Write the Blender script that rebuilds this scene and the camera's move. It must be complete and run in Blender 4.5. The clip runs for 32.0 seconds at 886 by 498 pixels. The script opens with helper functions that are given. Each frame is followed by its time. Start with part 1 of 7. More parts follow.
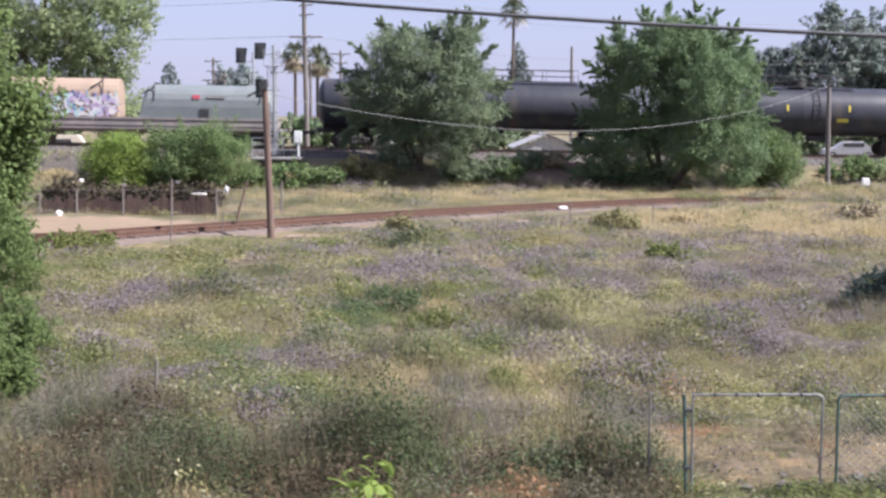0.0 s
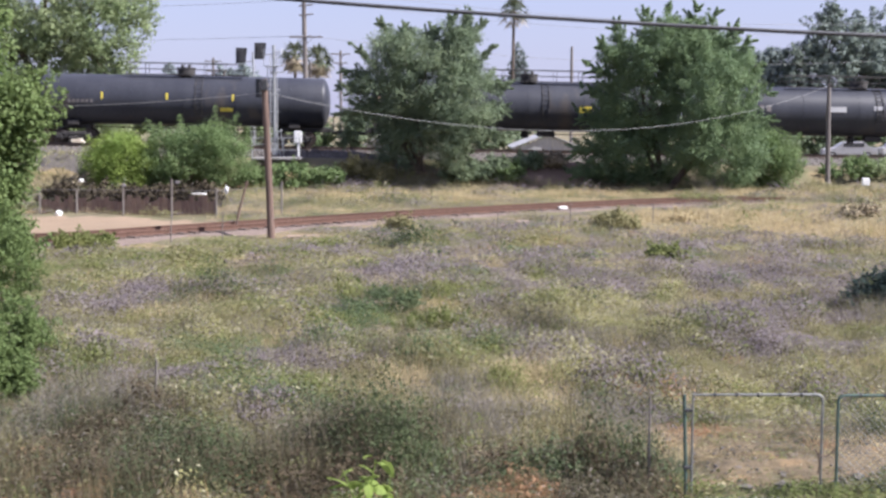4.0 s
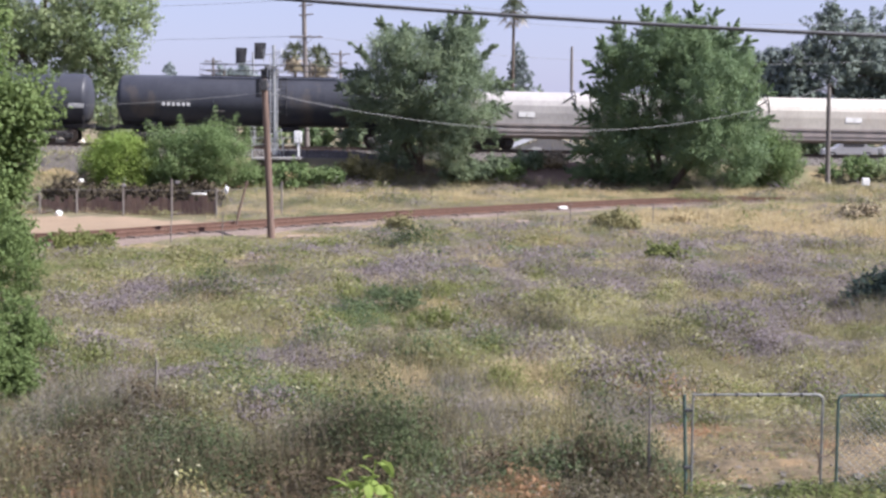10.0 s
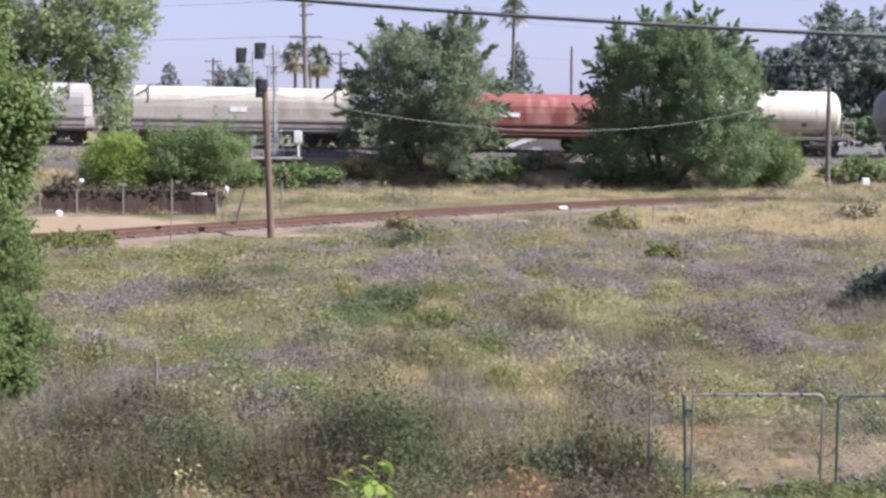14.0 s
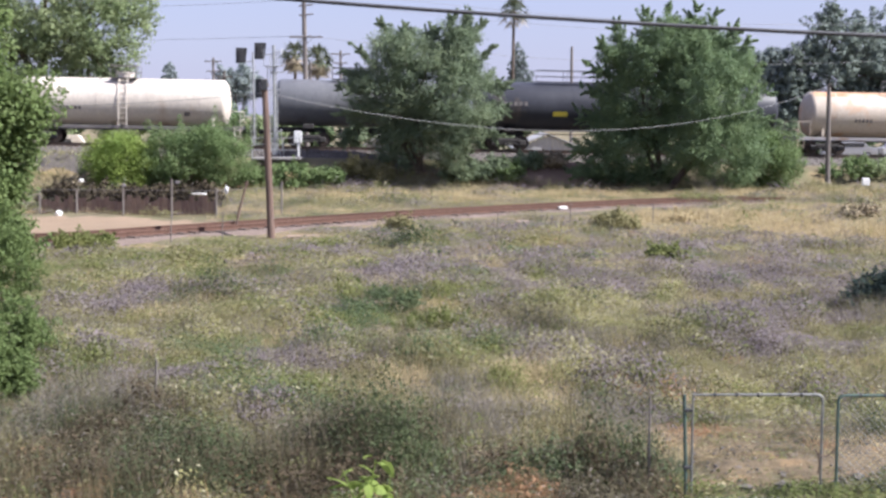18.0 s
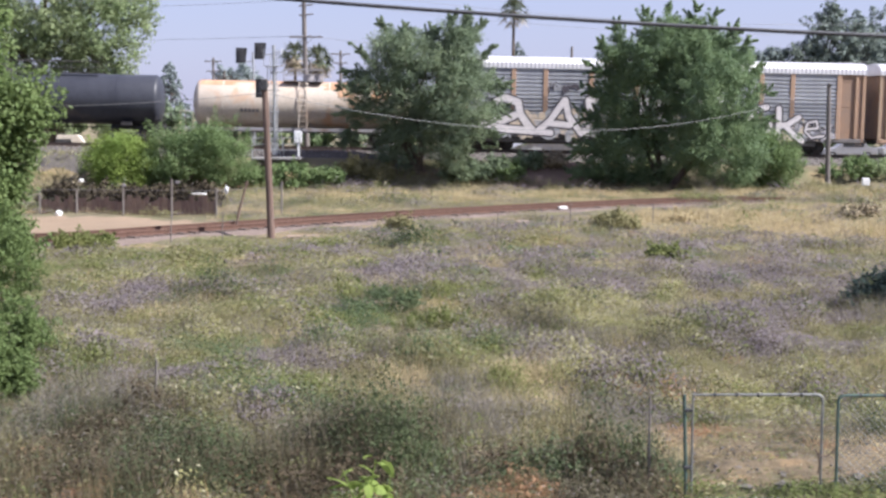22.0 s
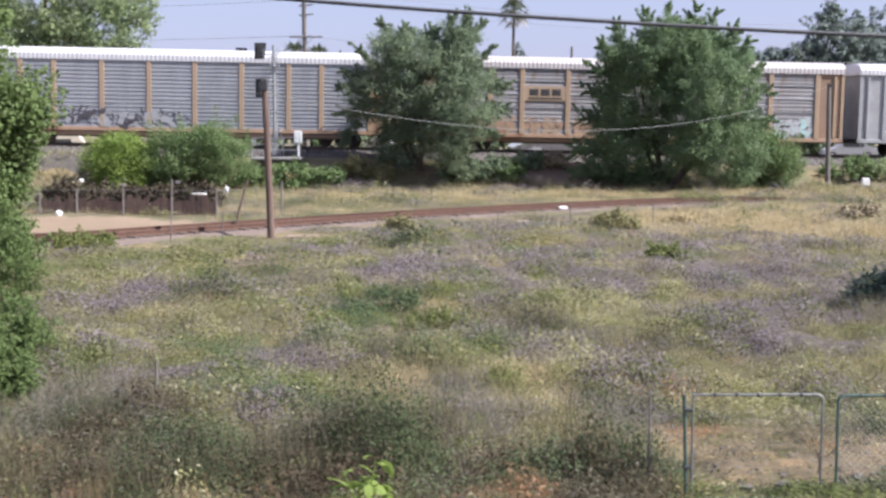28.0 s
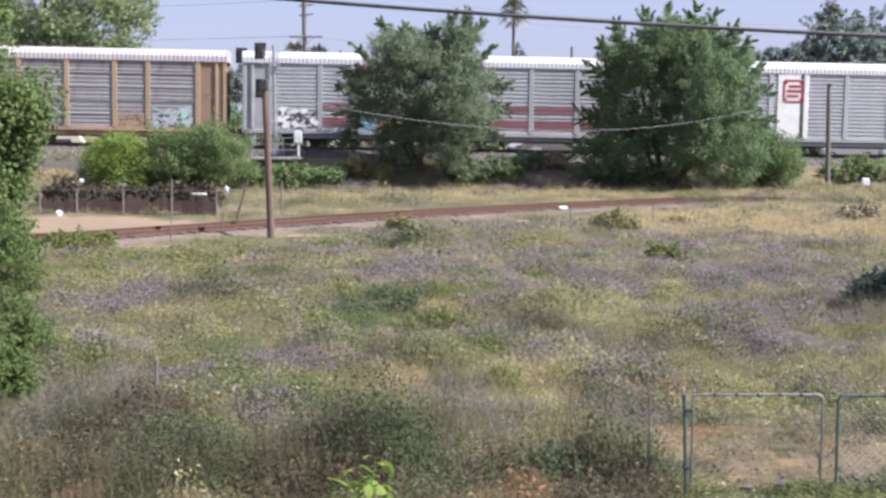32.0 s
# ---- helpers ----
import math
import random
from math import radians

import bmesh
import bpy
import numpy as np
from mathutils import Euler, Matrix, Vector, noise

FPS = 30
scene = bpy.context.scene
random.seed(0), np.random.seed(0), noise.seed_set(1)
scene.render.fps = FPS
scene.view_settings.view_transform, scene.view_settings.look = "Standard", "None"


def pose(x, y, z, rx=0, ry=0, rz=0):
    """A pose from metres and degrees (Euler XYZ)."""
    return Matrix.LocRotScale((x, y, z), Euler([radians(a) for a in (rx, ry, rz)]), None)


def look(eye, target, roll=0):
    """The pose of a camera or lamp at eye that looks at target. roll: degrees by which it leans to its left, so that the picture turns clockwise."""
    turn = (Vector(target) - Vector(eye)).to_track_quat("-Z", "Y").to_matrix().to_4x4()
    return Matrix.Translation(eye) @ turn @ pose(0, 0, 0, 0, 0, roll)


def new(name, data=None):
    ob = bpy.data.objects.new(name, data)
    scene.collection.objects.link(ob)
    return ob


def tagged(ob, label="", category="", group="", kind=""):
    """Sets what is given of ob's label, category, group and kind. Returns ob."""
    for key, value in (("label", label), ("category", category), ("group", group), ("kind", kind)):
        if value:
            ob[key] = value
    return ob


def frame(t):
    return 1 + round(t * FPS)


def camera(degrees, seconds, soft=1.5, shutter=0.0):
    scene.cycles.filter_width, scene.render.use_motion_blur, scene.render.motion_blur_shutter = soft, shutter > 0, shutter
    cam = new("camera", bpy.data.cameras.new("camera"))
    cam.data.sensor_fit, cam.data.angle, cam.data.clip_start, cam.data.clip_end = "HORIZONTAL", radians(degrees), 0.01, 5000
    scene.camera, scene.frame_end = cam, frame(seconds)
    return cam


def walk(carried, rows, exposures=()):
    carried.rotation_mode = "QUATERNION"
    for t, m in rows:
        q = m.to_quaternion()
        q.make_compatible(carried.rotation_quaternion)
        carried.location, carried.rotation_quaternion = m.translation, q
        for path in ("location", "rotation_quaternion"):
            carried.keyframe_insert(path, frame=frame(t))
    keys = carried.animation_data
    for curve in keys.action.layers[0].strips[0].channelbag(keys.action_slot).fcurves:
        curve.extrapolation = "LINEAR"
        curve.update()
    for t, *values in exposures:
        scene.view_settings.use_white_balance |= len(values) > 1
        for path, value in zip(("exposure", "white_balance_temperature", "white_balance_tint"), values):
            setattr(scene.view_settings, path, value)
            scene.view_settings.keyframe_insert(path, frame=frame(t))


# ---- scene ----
import itertools

SECONDS = 32.0
cam = camera(37.0, SECONDS, soft=2.8)
EYE = pose(0, 0, 4.45, 90 - 5.80, 0, 0)
LOOK = (1.24, 5990, 14)            # stops, kelvin, tint
LATER = (1.19, 5970, 12)
walk(cam, [(0.0, EYE), (SECONDS, EYE)], [(0.0, *LOOK), (12.0, *LOOK), (24.0, *LATER), (SECONDS, *LATER)])

# ---- light ----
SUN_ELEVATION, SUN_AZIMUTH = 45.0, 106.0   # azimuth clockwise from +y


def daylight():
    world = bpy.data.worlds.new("sky")
    scene.world = world
    world.use_nodes = True
    nodes, links = world.node_tree.nodes, world.node_tree.links
    sky = nodes.new("ShaderNodeTexSky")
    sky.sky_type, sky.sun_disc = "NISHITA", False
    sky.sun_elevation, sky.sun_rotation = radians(SUN_ELEVATION), radians(SUN_AZIMUTH)
    sky.air_density, sky.dust_density, sky.ozone_density, sky.altitude = 1.3, 0.8, 4.5, 0
    back = nodes["Background"]
    back.inputs["Strength"].default_value = 0.074
    haze = nodes.new("ShaderNodeMix")          # a thin, even, lavender haze over the whole sky
    haze.data_type = "RGBA"
    haze.inputs["Factor"].default_value = 0.72
    haze.inputs["B"].default_value = (3.3, 3.27, 4.8, 1)
    links.new(sky.outputs["Color"], haze.inputs["A"])
    links.new(haze.outputs["Result"], back.inputs["Color"])
    lamp = bpy.data.lights.new("sun", "SUN")
    lamp.energy, lamp.angle, lamp.color = 5.0, radians(1.0), (1.0, 0.935, 0.855)
    sun = new("sun", lamp)
    a, e = radians(SUN_AZIMUTH), radians(SUN_ELEVATION)
    toward = Vector((math.sin(a) * math.cos(e), math.cos(a) * math.cos(e), math.sin(e)))
    sun.matrix_world = look(toward * 60 + Vector((0, 60, 0)), (0, 60, 0))


daylight()


# ---- materials ----
def surface(name, a, b, scale=6.0, rough=0.8, metal=0.0, bump=0.15, fine=40.0, island=0.0, stain=None, stain_amount=0.0, stain_scale=0.6, stretch=(1, 1, 1), leaf=0.0, thing=0.0):
    """A worn surface: two tones mixed by coarse and fine noise, an optional stain, bump, and variation from piece to piece."""
    m = bpy.data.materials.new(name)
    m.use_nodes = True
    n, l = m.node_tree.nodes, m.node_tree.links
    p = n["Principled BSDF"]
    p.inputs["Roughness"].default_value, p.inputs["Metallic"].default_value = rough, metal
    co = n.new("ShaderNodeTexCoord")
    mp = n.new("ShaderNodeMapping")
    mp.inputs["Scale"].default_value = stretch
    l.new(co.outputs["Object"], mp.inputs["Vector"])

    def tex(s, detail=4.0):
        t = n.new("ShaderNodeTexNoise")
        t.inputs["Scale"].default_value, t.inputs["Detail"].default_value = s, detail
        l.new(mp.outputs["Vector"], t.inputs["Vector"])
        return t.outputs["Fac"]

    def ramp(v, lo, hi):
        r = n.new("ShaderNodeMapRange")
        r.inputs["From Min"].default_value, r.inputs["From Max"].default_value = lo, hi
        l.new(v, r.inputs["Value"])
        return r.outputs["Result"]

    def mix(f, x, y, kind="MIX"):
        k = n.new("ShaderNodeMix")
        k.data_type, k.blend_type = "RGBA", kind
        for socket, value in ((k.inputs["Factor"], f), (k.inputs["A"], x), (k.inputs["B"], y)):
            if isinstance(value, bpy.types.NodeSocket):
                l.new(value, socket)
            elif isinstance(value, (int, float)):
                socket.default_value = value
            else:
                socket.default_value = (*value, 1)
        return k.outputs["Result"]

    coarse, small = tex(scale), tex(fine)
    colour = mix(ramp(coarse, 0.32, 0.68), a, b)
    colour = mix(ramp(small, 0.3, 0.75), colour, mix(0.45, a, (0.02, 0.02, 0.02)), "MIX") if fine and bump > 0.3 else colour
    grain = n.new("ShaderNodeHueSaturation")
    l.new(colour, grain.inputs["Color"])
    value = ramp(small, 0.25, 0.75)
    vr = n.new("ShaderNodeMapRange")
    vr.inputs["To Min"].default_value, vr.inputs["To Max"].default_value = 0.86, 1.12
    l.new(value, vr.inputs["Value"])
    l.new(vr.outputs["Result"], grain.inputs["Value"])
    colour = grain.outputs["Color"]
    if stain is not None:
        colour = mix(ramp(tex(stain_scale, 6.0), 0.62 - stain_amount, 0.72 - stain_amount), colour, stain)
    if island or thing:
        hs = n.new("ShaderNodeHueSaturation")
        l.new(colour, hs.inputs["Color"])
        if island:
            rnd = n.new("ShaderNodeNewGeometry").outputs["Random Per Island"]
        else:
            rnd = n.new("ShaderNodeObjectInfo").outputs["Random"]
        amount = island or thing
        for key, lo, hi in (("Value", 1 - amount, 1 + amount), ("Hue", 0.5 - 0.045 * amount, 0.5 + 0.045 * amount)):
            r = n.new("ShaderNodeMapRange")
            r.inputs["To Min"].default_value, r.inputs["To Max"].default_value = lo, hi
            l.new(rnd, r.inputs["Value"])
            l.new(r.outputs["Result"], hs.inputs[key])
        colour = hs.outputs["Color"]
    l.new(colour, p.inputs["Base Color"])
    if bump:
        bp = n.new("ShaderNodeBump")
        bp.inputs["Strength"].default_value, bp.inputs["Distance"].default_value = bump, 0.03
        l.new(small, bp.inputs["Height"])
        l.new(bp.outputs["Normal"], p.inputs["Normal"])
    if leaf:
        p.inputs["Specular IOR Level"].default_value = 0.15
        tr = n.new("ShaderNodeBsdfTranslucent")
        l.new(colour, tr.inputs["Color"])
        ms = n.new("ShaderNodeMixShader")
        ms.inputs["Fac"].default_value = leaf
        l.new(p.outputs["BSDF"], ms.inputs[1])
        l.new(tr.outputs["BSDF"], ms.inputs[2])
        l.new(ms.outputs["Shader"], n["Material Output"].inputs["Surface"])
    return m


GROUND = surface("meadow_soil", (0.16, 0.13, 0.075), (0.15, 0.15, 0.06), 0.5, 0.95, 0, 0.6, 9.0, stain=(0.24, 0.18, 0.095), stain_amount=0.1, stain_scale=0.25)
DIRT = surface("bare_dirt", (0.115, 0.085, 0.045), (0.205, 0.15, 0.078), 2.2, 0.95, 0, 0.8, 16.0, stain=(0.19, 0.13, 0.066), stain_amount=0.03, stain_scale=2.0)
BALLAST = surface("ballast_stone", (0.107, 0.0944, 0.0872), (0.149, 0.133, 0.123), 2.0, 0.95, 0, 0.9, 11.0)
RUSTY_RAIL = surface("rusty_rail", (0.11, 0.06, 0.044), (0.15, 0.085, 0.062), 5, 0.75, 0.3, 0.3, 40)
RAIL_STEEL = surface("rail_steel", (0.10, 0.075, 0.06), (0.16, 0.12, 0.10), 5, 0.5, 0.6, 0.2, 40)
TIE_WOOD = surface("tie_wood", (0.085, 0.06, 0.048), (0.13, 0.093, 0.075), 4, 0.9, 0, 0.5, 18, thing=0.25)
POLE_WOOD = surface("pole_wood", (0.14, 0.09, 0.07), (0.22, 0.15, 0.12), 3, 0.9, 0, 0.5, 20, stretch=(1, 1, 0.12))
GREY_WOOD = surface("grey_wood", (0.16, 0.14, 0.13), (0.25, 0.22, 0.2), 3, 0.9, 0, 0.5, 20, stretch=(1, 1, 0.12))
BARK = surface("bark", (0.10, 0.075, 0.055), (0.16, 0.125, 0.1), 5, 0.95, 0, 0.8, 18, stretch=(1, 1, 0.3))
TANK_BLACK = surface("tank_black_paint", (0.032, 0.034, 0.044), (0.046, 0.048, 0.059), 0.8, 0.45, 0.0, 0.05, 9, stain=(0.075, 0.065, 0.06), stain_amount=0.02, stretch=(1, 1, 0.35))
TANK_GREY = surface("tank_grey_paint", (0.112, 0.116, 0.128), (0.144, 0.146, 0.156), 0.8, 0.45, 0.0, 0.05, 9, stain=(0.088, 0.08, 0.08), stain_amount=0.04, stretch=(1, 1, 0.35))
for paint in (TANK_BLACK, TANK_GREY):          # dull, dusty enamel
    paint.node_tree.nodes["Principled BSDF"].inputs["Specular IOR Level"].default_value = 0.28
TANK_WHITE = surface("tank_white_paint", (0.563, 0.509, 0.441), (0.495, 0.446, 0.388), 0.9, 0.6, 0.0, 0.05, 9, stain=(0.42, 0.34, 0.27), stain_amount=-0.02, stretch=(1, 1, 0.35))
TANK_RUST = surface("tank_rusty_cream", (0.486, 0.426, 0.357), (0.432, 0.357, 0.285), 0.8, 0.6, 0.0, 0.08, 9, stain=(0.45, 0.28, 0.17), stain_amount=0.09, stain_scale=0.55, stretch=(1, 1, 0.7))
RUST_PATCH = surface("rust_streaks", (0.361, 0.19, 0.104), (0.494, 0.314, 0.19), 1.6, 0.8, 0, 0.1, 14)
HOOD_WHITE = surface("hood_white_metal", (0.372, 0.352, 0.339), (0.315, 0.299, 0.291), 1.0, 0.55, 0.0, 0.06, 12, stain=(0.267, 0.234, 0.211), stain_amount=0.03, stretch=(1, 1, 0.3))
HOOD_CREAM = surface("hood_cream_metal", (0.446, 0.414, 0.363), (0.381, 0.349, 0.307), 1.0, 0.55, 0.0, 0.06, 12, stain=(0.335, 0.279, 0.233), stain_amount=0.03, stretch=(1, 1, 0.3))
HOOD_GREY = surface("hood_grey_metal", (0.18, 0.198, 0.198), (0.146, 0.164, 0.167), 1.0, 0.55, 0.0, 0.06, 12, stain=(0.167, 0.167, 0.167), stain_amount=0.02)
HOOD_RED = surface("hood_red_paint", (0.235, 0.06, 0.052), (0.18, 0.055, 0.048), 1.0, 0.6, 0.0, 0.06, 12, stain=(0.34, 0.17, 0.14), stain_amount=0.05, stretch=(1, 1, 0.4))
SILL_GREY = surface("sill_grey_paint", (0.17, 0.155, 0.15), (0.11, 0.1, 0.1), 1.2, 0.7, 0.1, 0.1, 14)
TROUGH_GREY = surface("trough_grey_paint", (0.288, 0.246, 0.234), (0.21, 0.186, 0.18), 1.2, 0.75, 0.1, 0.1, 14)
SILL_RED = surface("sill_red_paint", (0.16, 0.055, 0.045), (0.09, 0.045, 0.04), 1.2, 0.7, 0.1, 0.1, 14)
UNDER = surface("running_gear_grime", (0.034, 0.032, 0.033), (0.058, 0.053, 0.05), 2.5, 0.8, 0.2, 0.3, 16)
WHEEL = surface("wheel_steel", (0.05, 0.042, 0.038), (0.08, 0.06, 0.05), 4, 0.55, 0.7, 0.1, 20)
TAN_PAINT = surface("tan_paint", (0.34, 0.255, 0.187), (0.289, 0.212, 0.157), 1.2, 0.7, 0, 0.1, 12)
RACK_SILVER = surface("rack_galvanised", (0.32, 0.324, 0.347), (0.378, 0.385, 0.405), 1.1, 0.5, 0.25, 0.05, 10, stain=(0.288, 0.261, 0.243), stain_amount=0.03, stretch=(1, 1, 0.3), thing=0.06)
RACK_WORN = surface("rack_worn_silver", (0.251, 0.234, 0.236), (0.294, 0.283, 0.294), 0.7, 0.65, 0.1, 0.05, 10, stain=(0.208, 0.155, 0.129), stain_amount=0.06, stain_scale=0.9, stretch=(1, 1, 0.5), thing=0.12)
RACK_BRIGHT = surface("rack_bright_silver", (0.406, 0.41, 0.427), (0.455, 0.455, 0.474), 1.1, 0.5, 0.2, 0.05, 10, stain=(0.397, 0.381, 0.373), stain_amount=0.02, stretch=(1, 1, 0.3), thing=0.05)
RACK_ROOF = surface("rack_roof_white", (0.575, 0.56, 0.575), (0.51, 0.5, 0.515), 1.1, 0.45, 0.1, 0.05, 10)
RACK_ROOF_WORN = surface("rack_roof_worn", (0.46, 0.42, 0.42), (0.4, 0.365, 0.365), 1.1, 0.6, 0.1, 0.05, 10)
RACK_ORANGE = surface("rack_orange_paint", (0.38, 0.25, 0.165), (0.33, 0.215, 0.145), 1.6, 0.65, 0, 0.1, 14, stain=(0.25, 0.13, 0.08), stain_amount=0.04)
RACK_YELLOW = surface("rack_yellow_paint", (0.37, 0.265, 0.175), (0.32, 0.23, 0.155), 1.6, 0.65, 0, 0.1, 14, stain=(0.27, 0.15, 0.08), stain_amount=0.04)
RUST_PANEL = surface("rust_panel", (0.29, 0.18, 0.115), (0.24, 0.165, 0.12), 1.6, 0.7, 0, 0.1, 14, stain=(0.2, 0.13, 0.1), stain_amount=0.08)
RACK_MAROON = surface("rack_maroon_paint", (0.25, 0.105, 0.115), (0.21, 0.09, 0.1), 1.6, 0.6, 0, 0.1, 14)
RACK_GREY = surface("rack_grey_paint", (0.36, 0.36, 0.37), (0.30, 0.30, 0.31), 1.6, 0.6, 0.1, 0.1, 14)
SIGN_RED = surface("sign_red_paint", (0.36, 0.04, 0.065), (0.31, 0.04, 0.06), 3, 0.5, 0, 0.02, 14)
WHITE_PAINT = surface("white_paint", (0.78, 0.77, 0.76), (0.68, 0.67, 0.66), 2, 0.6, 0, 0.05, 14)
BLACK_PAINT = surface("black_paint", (0.025, 0.025, 0.028), (0.04, 0.04, 0.042), 2, 0.6, 0, 0.05, 14)
YELLOW_PAINT = surface("yellow_paint", (0.62, 0.50, 0.05), (0.5, 0.42, 0.06), 2, 0.6, 0, 0.05, 14)
BLUE_PAINT = surface("blue_paint", (0.10, 0.25, 0.43), (0.16, 0.36, 0.48), 2, 0.6, 0, 0.05, 14)
PINK_PAINT = surface("pink_paint", (0.62, 0.28, 0.20), (0.66, 0.44, 0.22), 2, 0.6, 0, 0.05, 14)
GALVANISED = surface("galvanised_steel", (0.45, 0.46, 0.47), (0.36, 0.37, 0.38), 6, 0.45, 0.6, 0.05, 30)
SIGNAL_BLACK = surface("signal_black", (0.0306, 0.0306, 0.034), (0.051, 0.051, 0.0544), 6, 0.7, 0, 0.05, 30)
WIRE_BLACK = surface("cable_black", (0.05, 0.05, 0.055), (0.075, 0.075, 0.08), 6, 0.7, 0, 0.05, 30)
WIRE_GREY = surface("wire_grey", (0.17, 0.17, 0.17), (0.22, 0.22, 0.22), 6, 0.6, 0, 0.05, 30)
GATE_TUBE = surface("gate_grey_tube", (0.15, 0.155, 0.15), (0.22, 0.22, 0.21), 9, 0.55, 0.4, 0.1, 40)
GATE_GREEN = surface("gate_green_paint", (0.045, 0.075, 0.066), (0.065, 0.105, 0.09), 9, 0.6, 0.1, 0.1, 40)
PLASTIC_WHITE = surface("white_plastic", (0.8, 0.8, 0.78), (0.7, 0.7, 0.68), 4, 0.5, 0, 0.05, 20)

LEAF_A = surface("leaf_grey_green", (0.172, 0.225, 0.142), (0.237, 0.288, 0.176), 0.5, 0.6, 0, 0, 30, island=0.12, leaf=0.45)
LEAF_EDGE = surface("leaf_lush_green", (0.123, 0.172, 0.0624), (0.168, 0.224, 0.0832), 0.5, 0.6, 0, 0, 30, island=0.12, leaf=0.42)
LEAF_B = surface("leaf_deep_green", (0.15, 0.215, 0.118), (0.21, 0.282, 0.142), 0.5, 0.6, 0, 0, 30, island=0.12, leaf=0.45)
LEAF_C = surface("leaf_bright_green", (0.19, 0.27, 0.065), (0.26, 0.33, 0.085), 0.5, 0.6, 0, 0, 30, island=0.12, leaf=0.42)
# olive leaf paled in its colour for the haze over the tree behind the line
LEAF_D = surface("leaf_olive_hazed", (0.222, 0.285, 0.145), (0.29, 0.338, 0.18), 0.3, 0.6, 0, 0, 30, island=0.1, leaf=0.42)
# dark far foliage, its colour raised and blued to stand in for haze
LEAF_DARK = surface("leaf_dark_hazed", (0.17, 0.205, 0.20), (0.22, 0.26, 0.235), 0.3, 0.7, 0, 0, 30, island=0.18, leaf=0.25)
LEAF_E = surface("leaf_fresh_green", (0.15, 0.215, 0.09), (0.20, 0.265, 0.115), 0.5, 0.6, 0, 0, 30, island=0.12, leaf=0.42)
# haze of distance is put into these two bluish-grey leaf colours
LEAF_FAR = surface("leaf_far_hazed", (0.24, 0.285, 0.285), (0.30, 0.345, 0.33), 0.3, 0.7, 0, 0, 30, island=0.1, leaf=0.3)
LEAF_HAZY = surface("leaf_dull_hazed", (0.168, 0.204, 0.184), (0.213, 0.252, 0.209), 0.3, 0.7, 0, 0, 30, island=0.18, leaf=0.3)
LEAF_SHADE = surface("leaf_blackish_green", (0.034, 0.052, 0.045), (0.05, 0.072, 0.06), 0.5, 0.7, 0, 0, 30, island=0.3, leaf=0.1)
# dry brush brown, darkened to carry the shade behind the fence
SHADE_BROWN = surface("brush_shade_brown", (0.06, 0.048, 0.034), (0.085, 0.07, 0.045), 0.5, 0.8, 0, 0, 30, island=0.3, leaf=0.15)
LEAF_PALM = surface("leaf_palm", (0.07, 0.09, 0.05), (0.12, 0.13, 0.08), 0.5, 0.6, 0, 0, 30, island=0.4, leaf=0.2)
LEAF_DRY = surface("leaf_dry_brown", (0.275, 0.23, 0.16), (0.352, 0.294, 0.205), 0.5, 0.8, 0, 0, 30, island=0.4, leaf=0.2)
GRASS_GREEN = surface("grass_green", (0.139, 0.172, 0.0601), (0.207, 0.217, 0.0801), 0.4, 0.7, 0, 0, 30, island=0.1, leaf=0.42)
GRASS_DEEP = surface("weed_deep_green", (0.097, 0.134, 0.0693), (0.139, 0.175, 0.0878), 0.4, 0.7, 0, 0, 30, island=0.1, leaf=0.42)
GRASS_OLIVE = surface("grass_olive", (0.219, 0.209, 0.102), (0.27, 0.246, 0.13), 0.4, 0.75, 0, 0, 30, island=0.1, leaf=0.42)
GRASS_YELLOW = surface("grass_yellow_green", (0.29, 0.28, 0.123), (0.342, 0.323, 0.152), 0.4, 0.75, 0, 0, 30, island=0.1, leaf=0.42)
GRASS_TAN = surface("grass_dry_tan", (0.435, 0.36, 0.215), (0.5, 0.415, 0.25), 0.4, 0.85, 0, 0, 30, island=0.1, leaf=0.42)
GRASS_RUST = surface("weed_dry_orange", (0.35, 0.205, 0.12), (0.41, 0.255, 0.15), 0.4, 0.85, 0, 0, 30, island=0.1, leaf=0.42)
GRASS_BRUSH = surface("brush_olive_brown", (0.117, 0.108, 0.0664), (0.156, 0.14, 0.0898), 0.4, 0.85, 0, 0, 30, island=0.1, leaf=0.42)
GRASS_THICK = surface("thicket_dark_green", (0.0576, 0.0792, 0.0396), (0.0882, 0.11, 0.0522), 0.4, 0.8, 0, 0, 30, island=0.12, leaf=0.3)
# brown thicket; also the colour painted in for shade between plants
GRASS_UMBER = surface("umber_thicket_and_shade", (0.0782, 0.0626, 0.0407), (0.118, 0.09, 0.0587), 0.4, 0.85, 0, 0, 30, island=0.12, leaf=0.3)
SEED_HEAD = surface("pale_seed_head", (0.42, 0.4, 0.25), (0.48, 0.455, 0.3), 0.4, 0.8, 0, 0, 30, island=0.1, leaf=0.42)
FLOWER = surface("vetch_flower_purple", (0.232, 0.198, 0.22), (0.28, 0.238, 0.252), 0.4, 0.8, 0, 0, 30, island=0.1, leaf=0.42)
FLOWER_GREY = surface("vetch_stem_grey", (0.214, 0.195, 0.171), (0.261, 0.237, 0.199), 0.4, 0.85, 0, 0, 30, island=0.1, leaf=0.42)


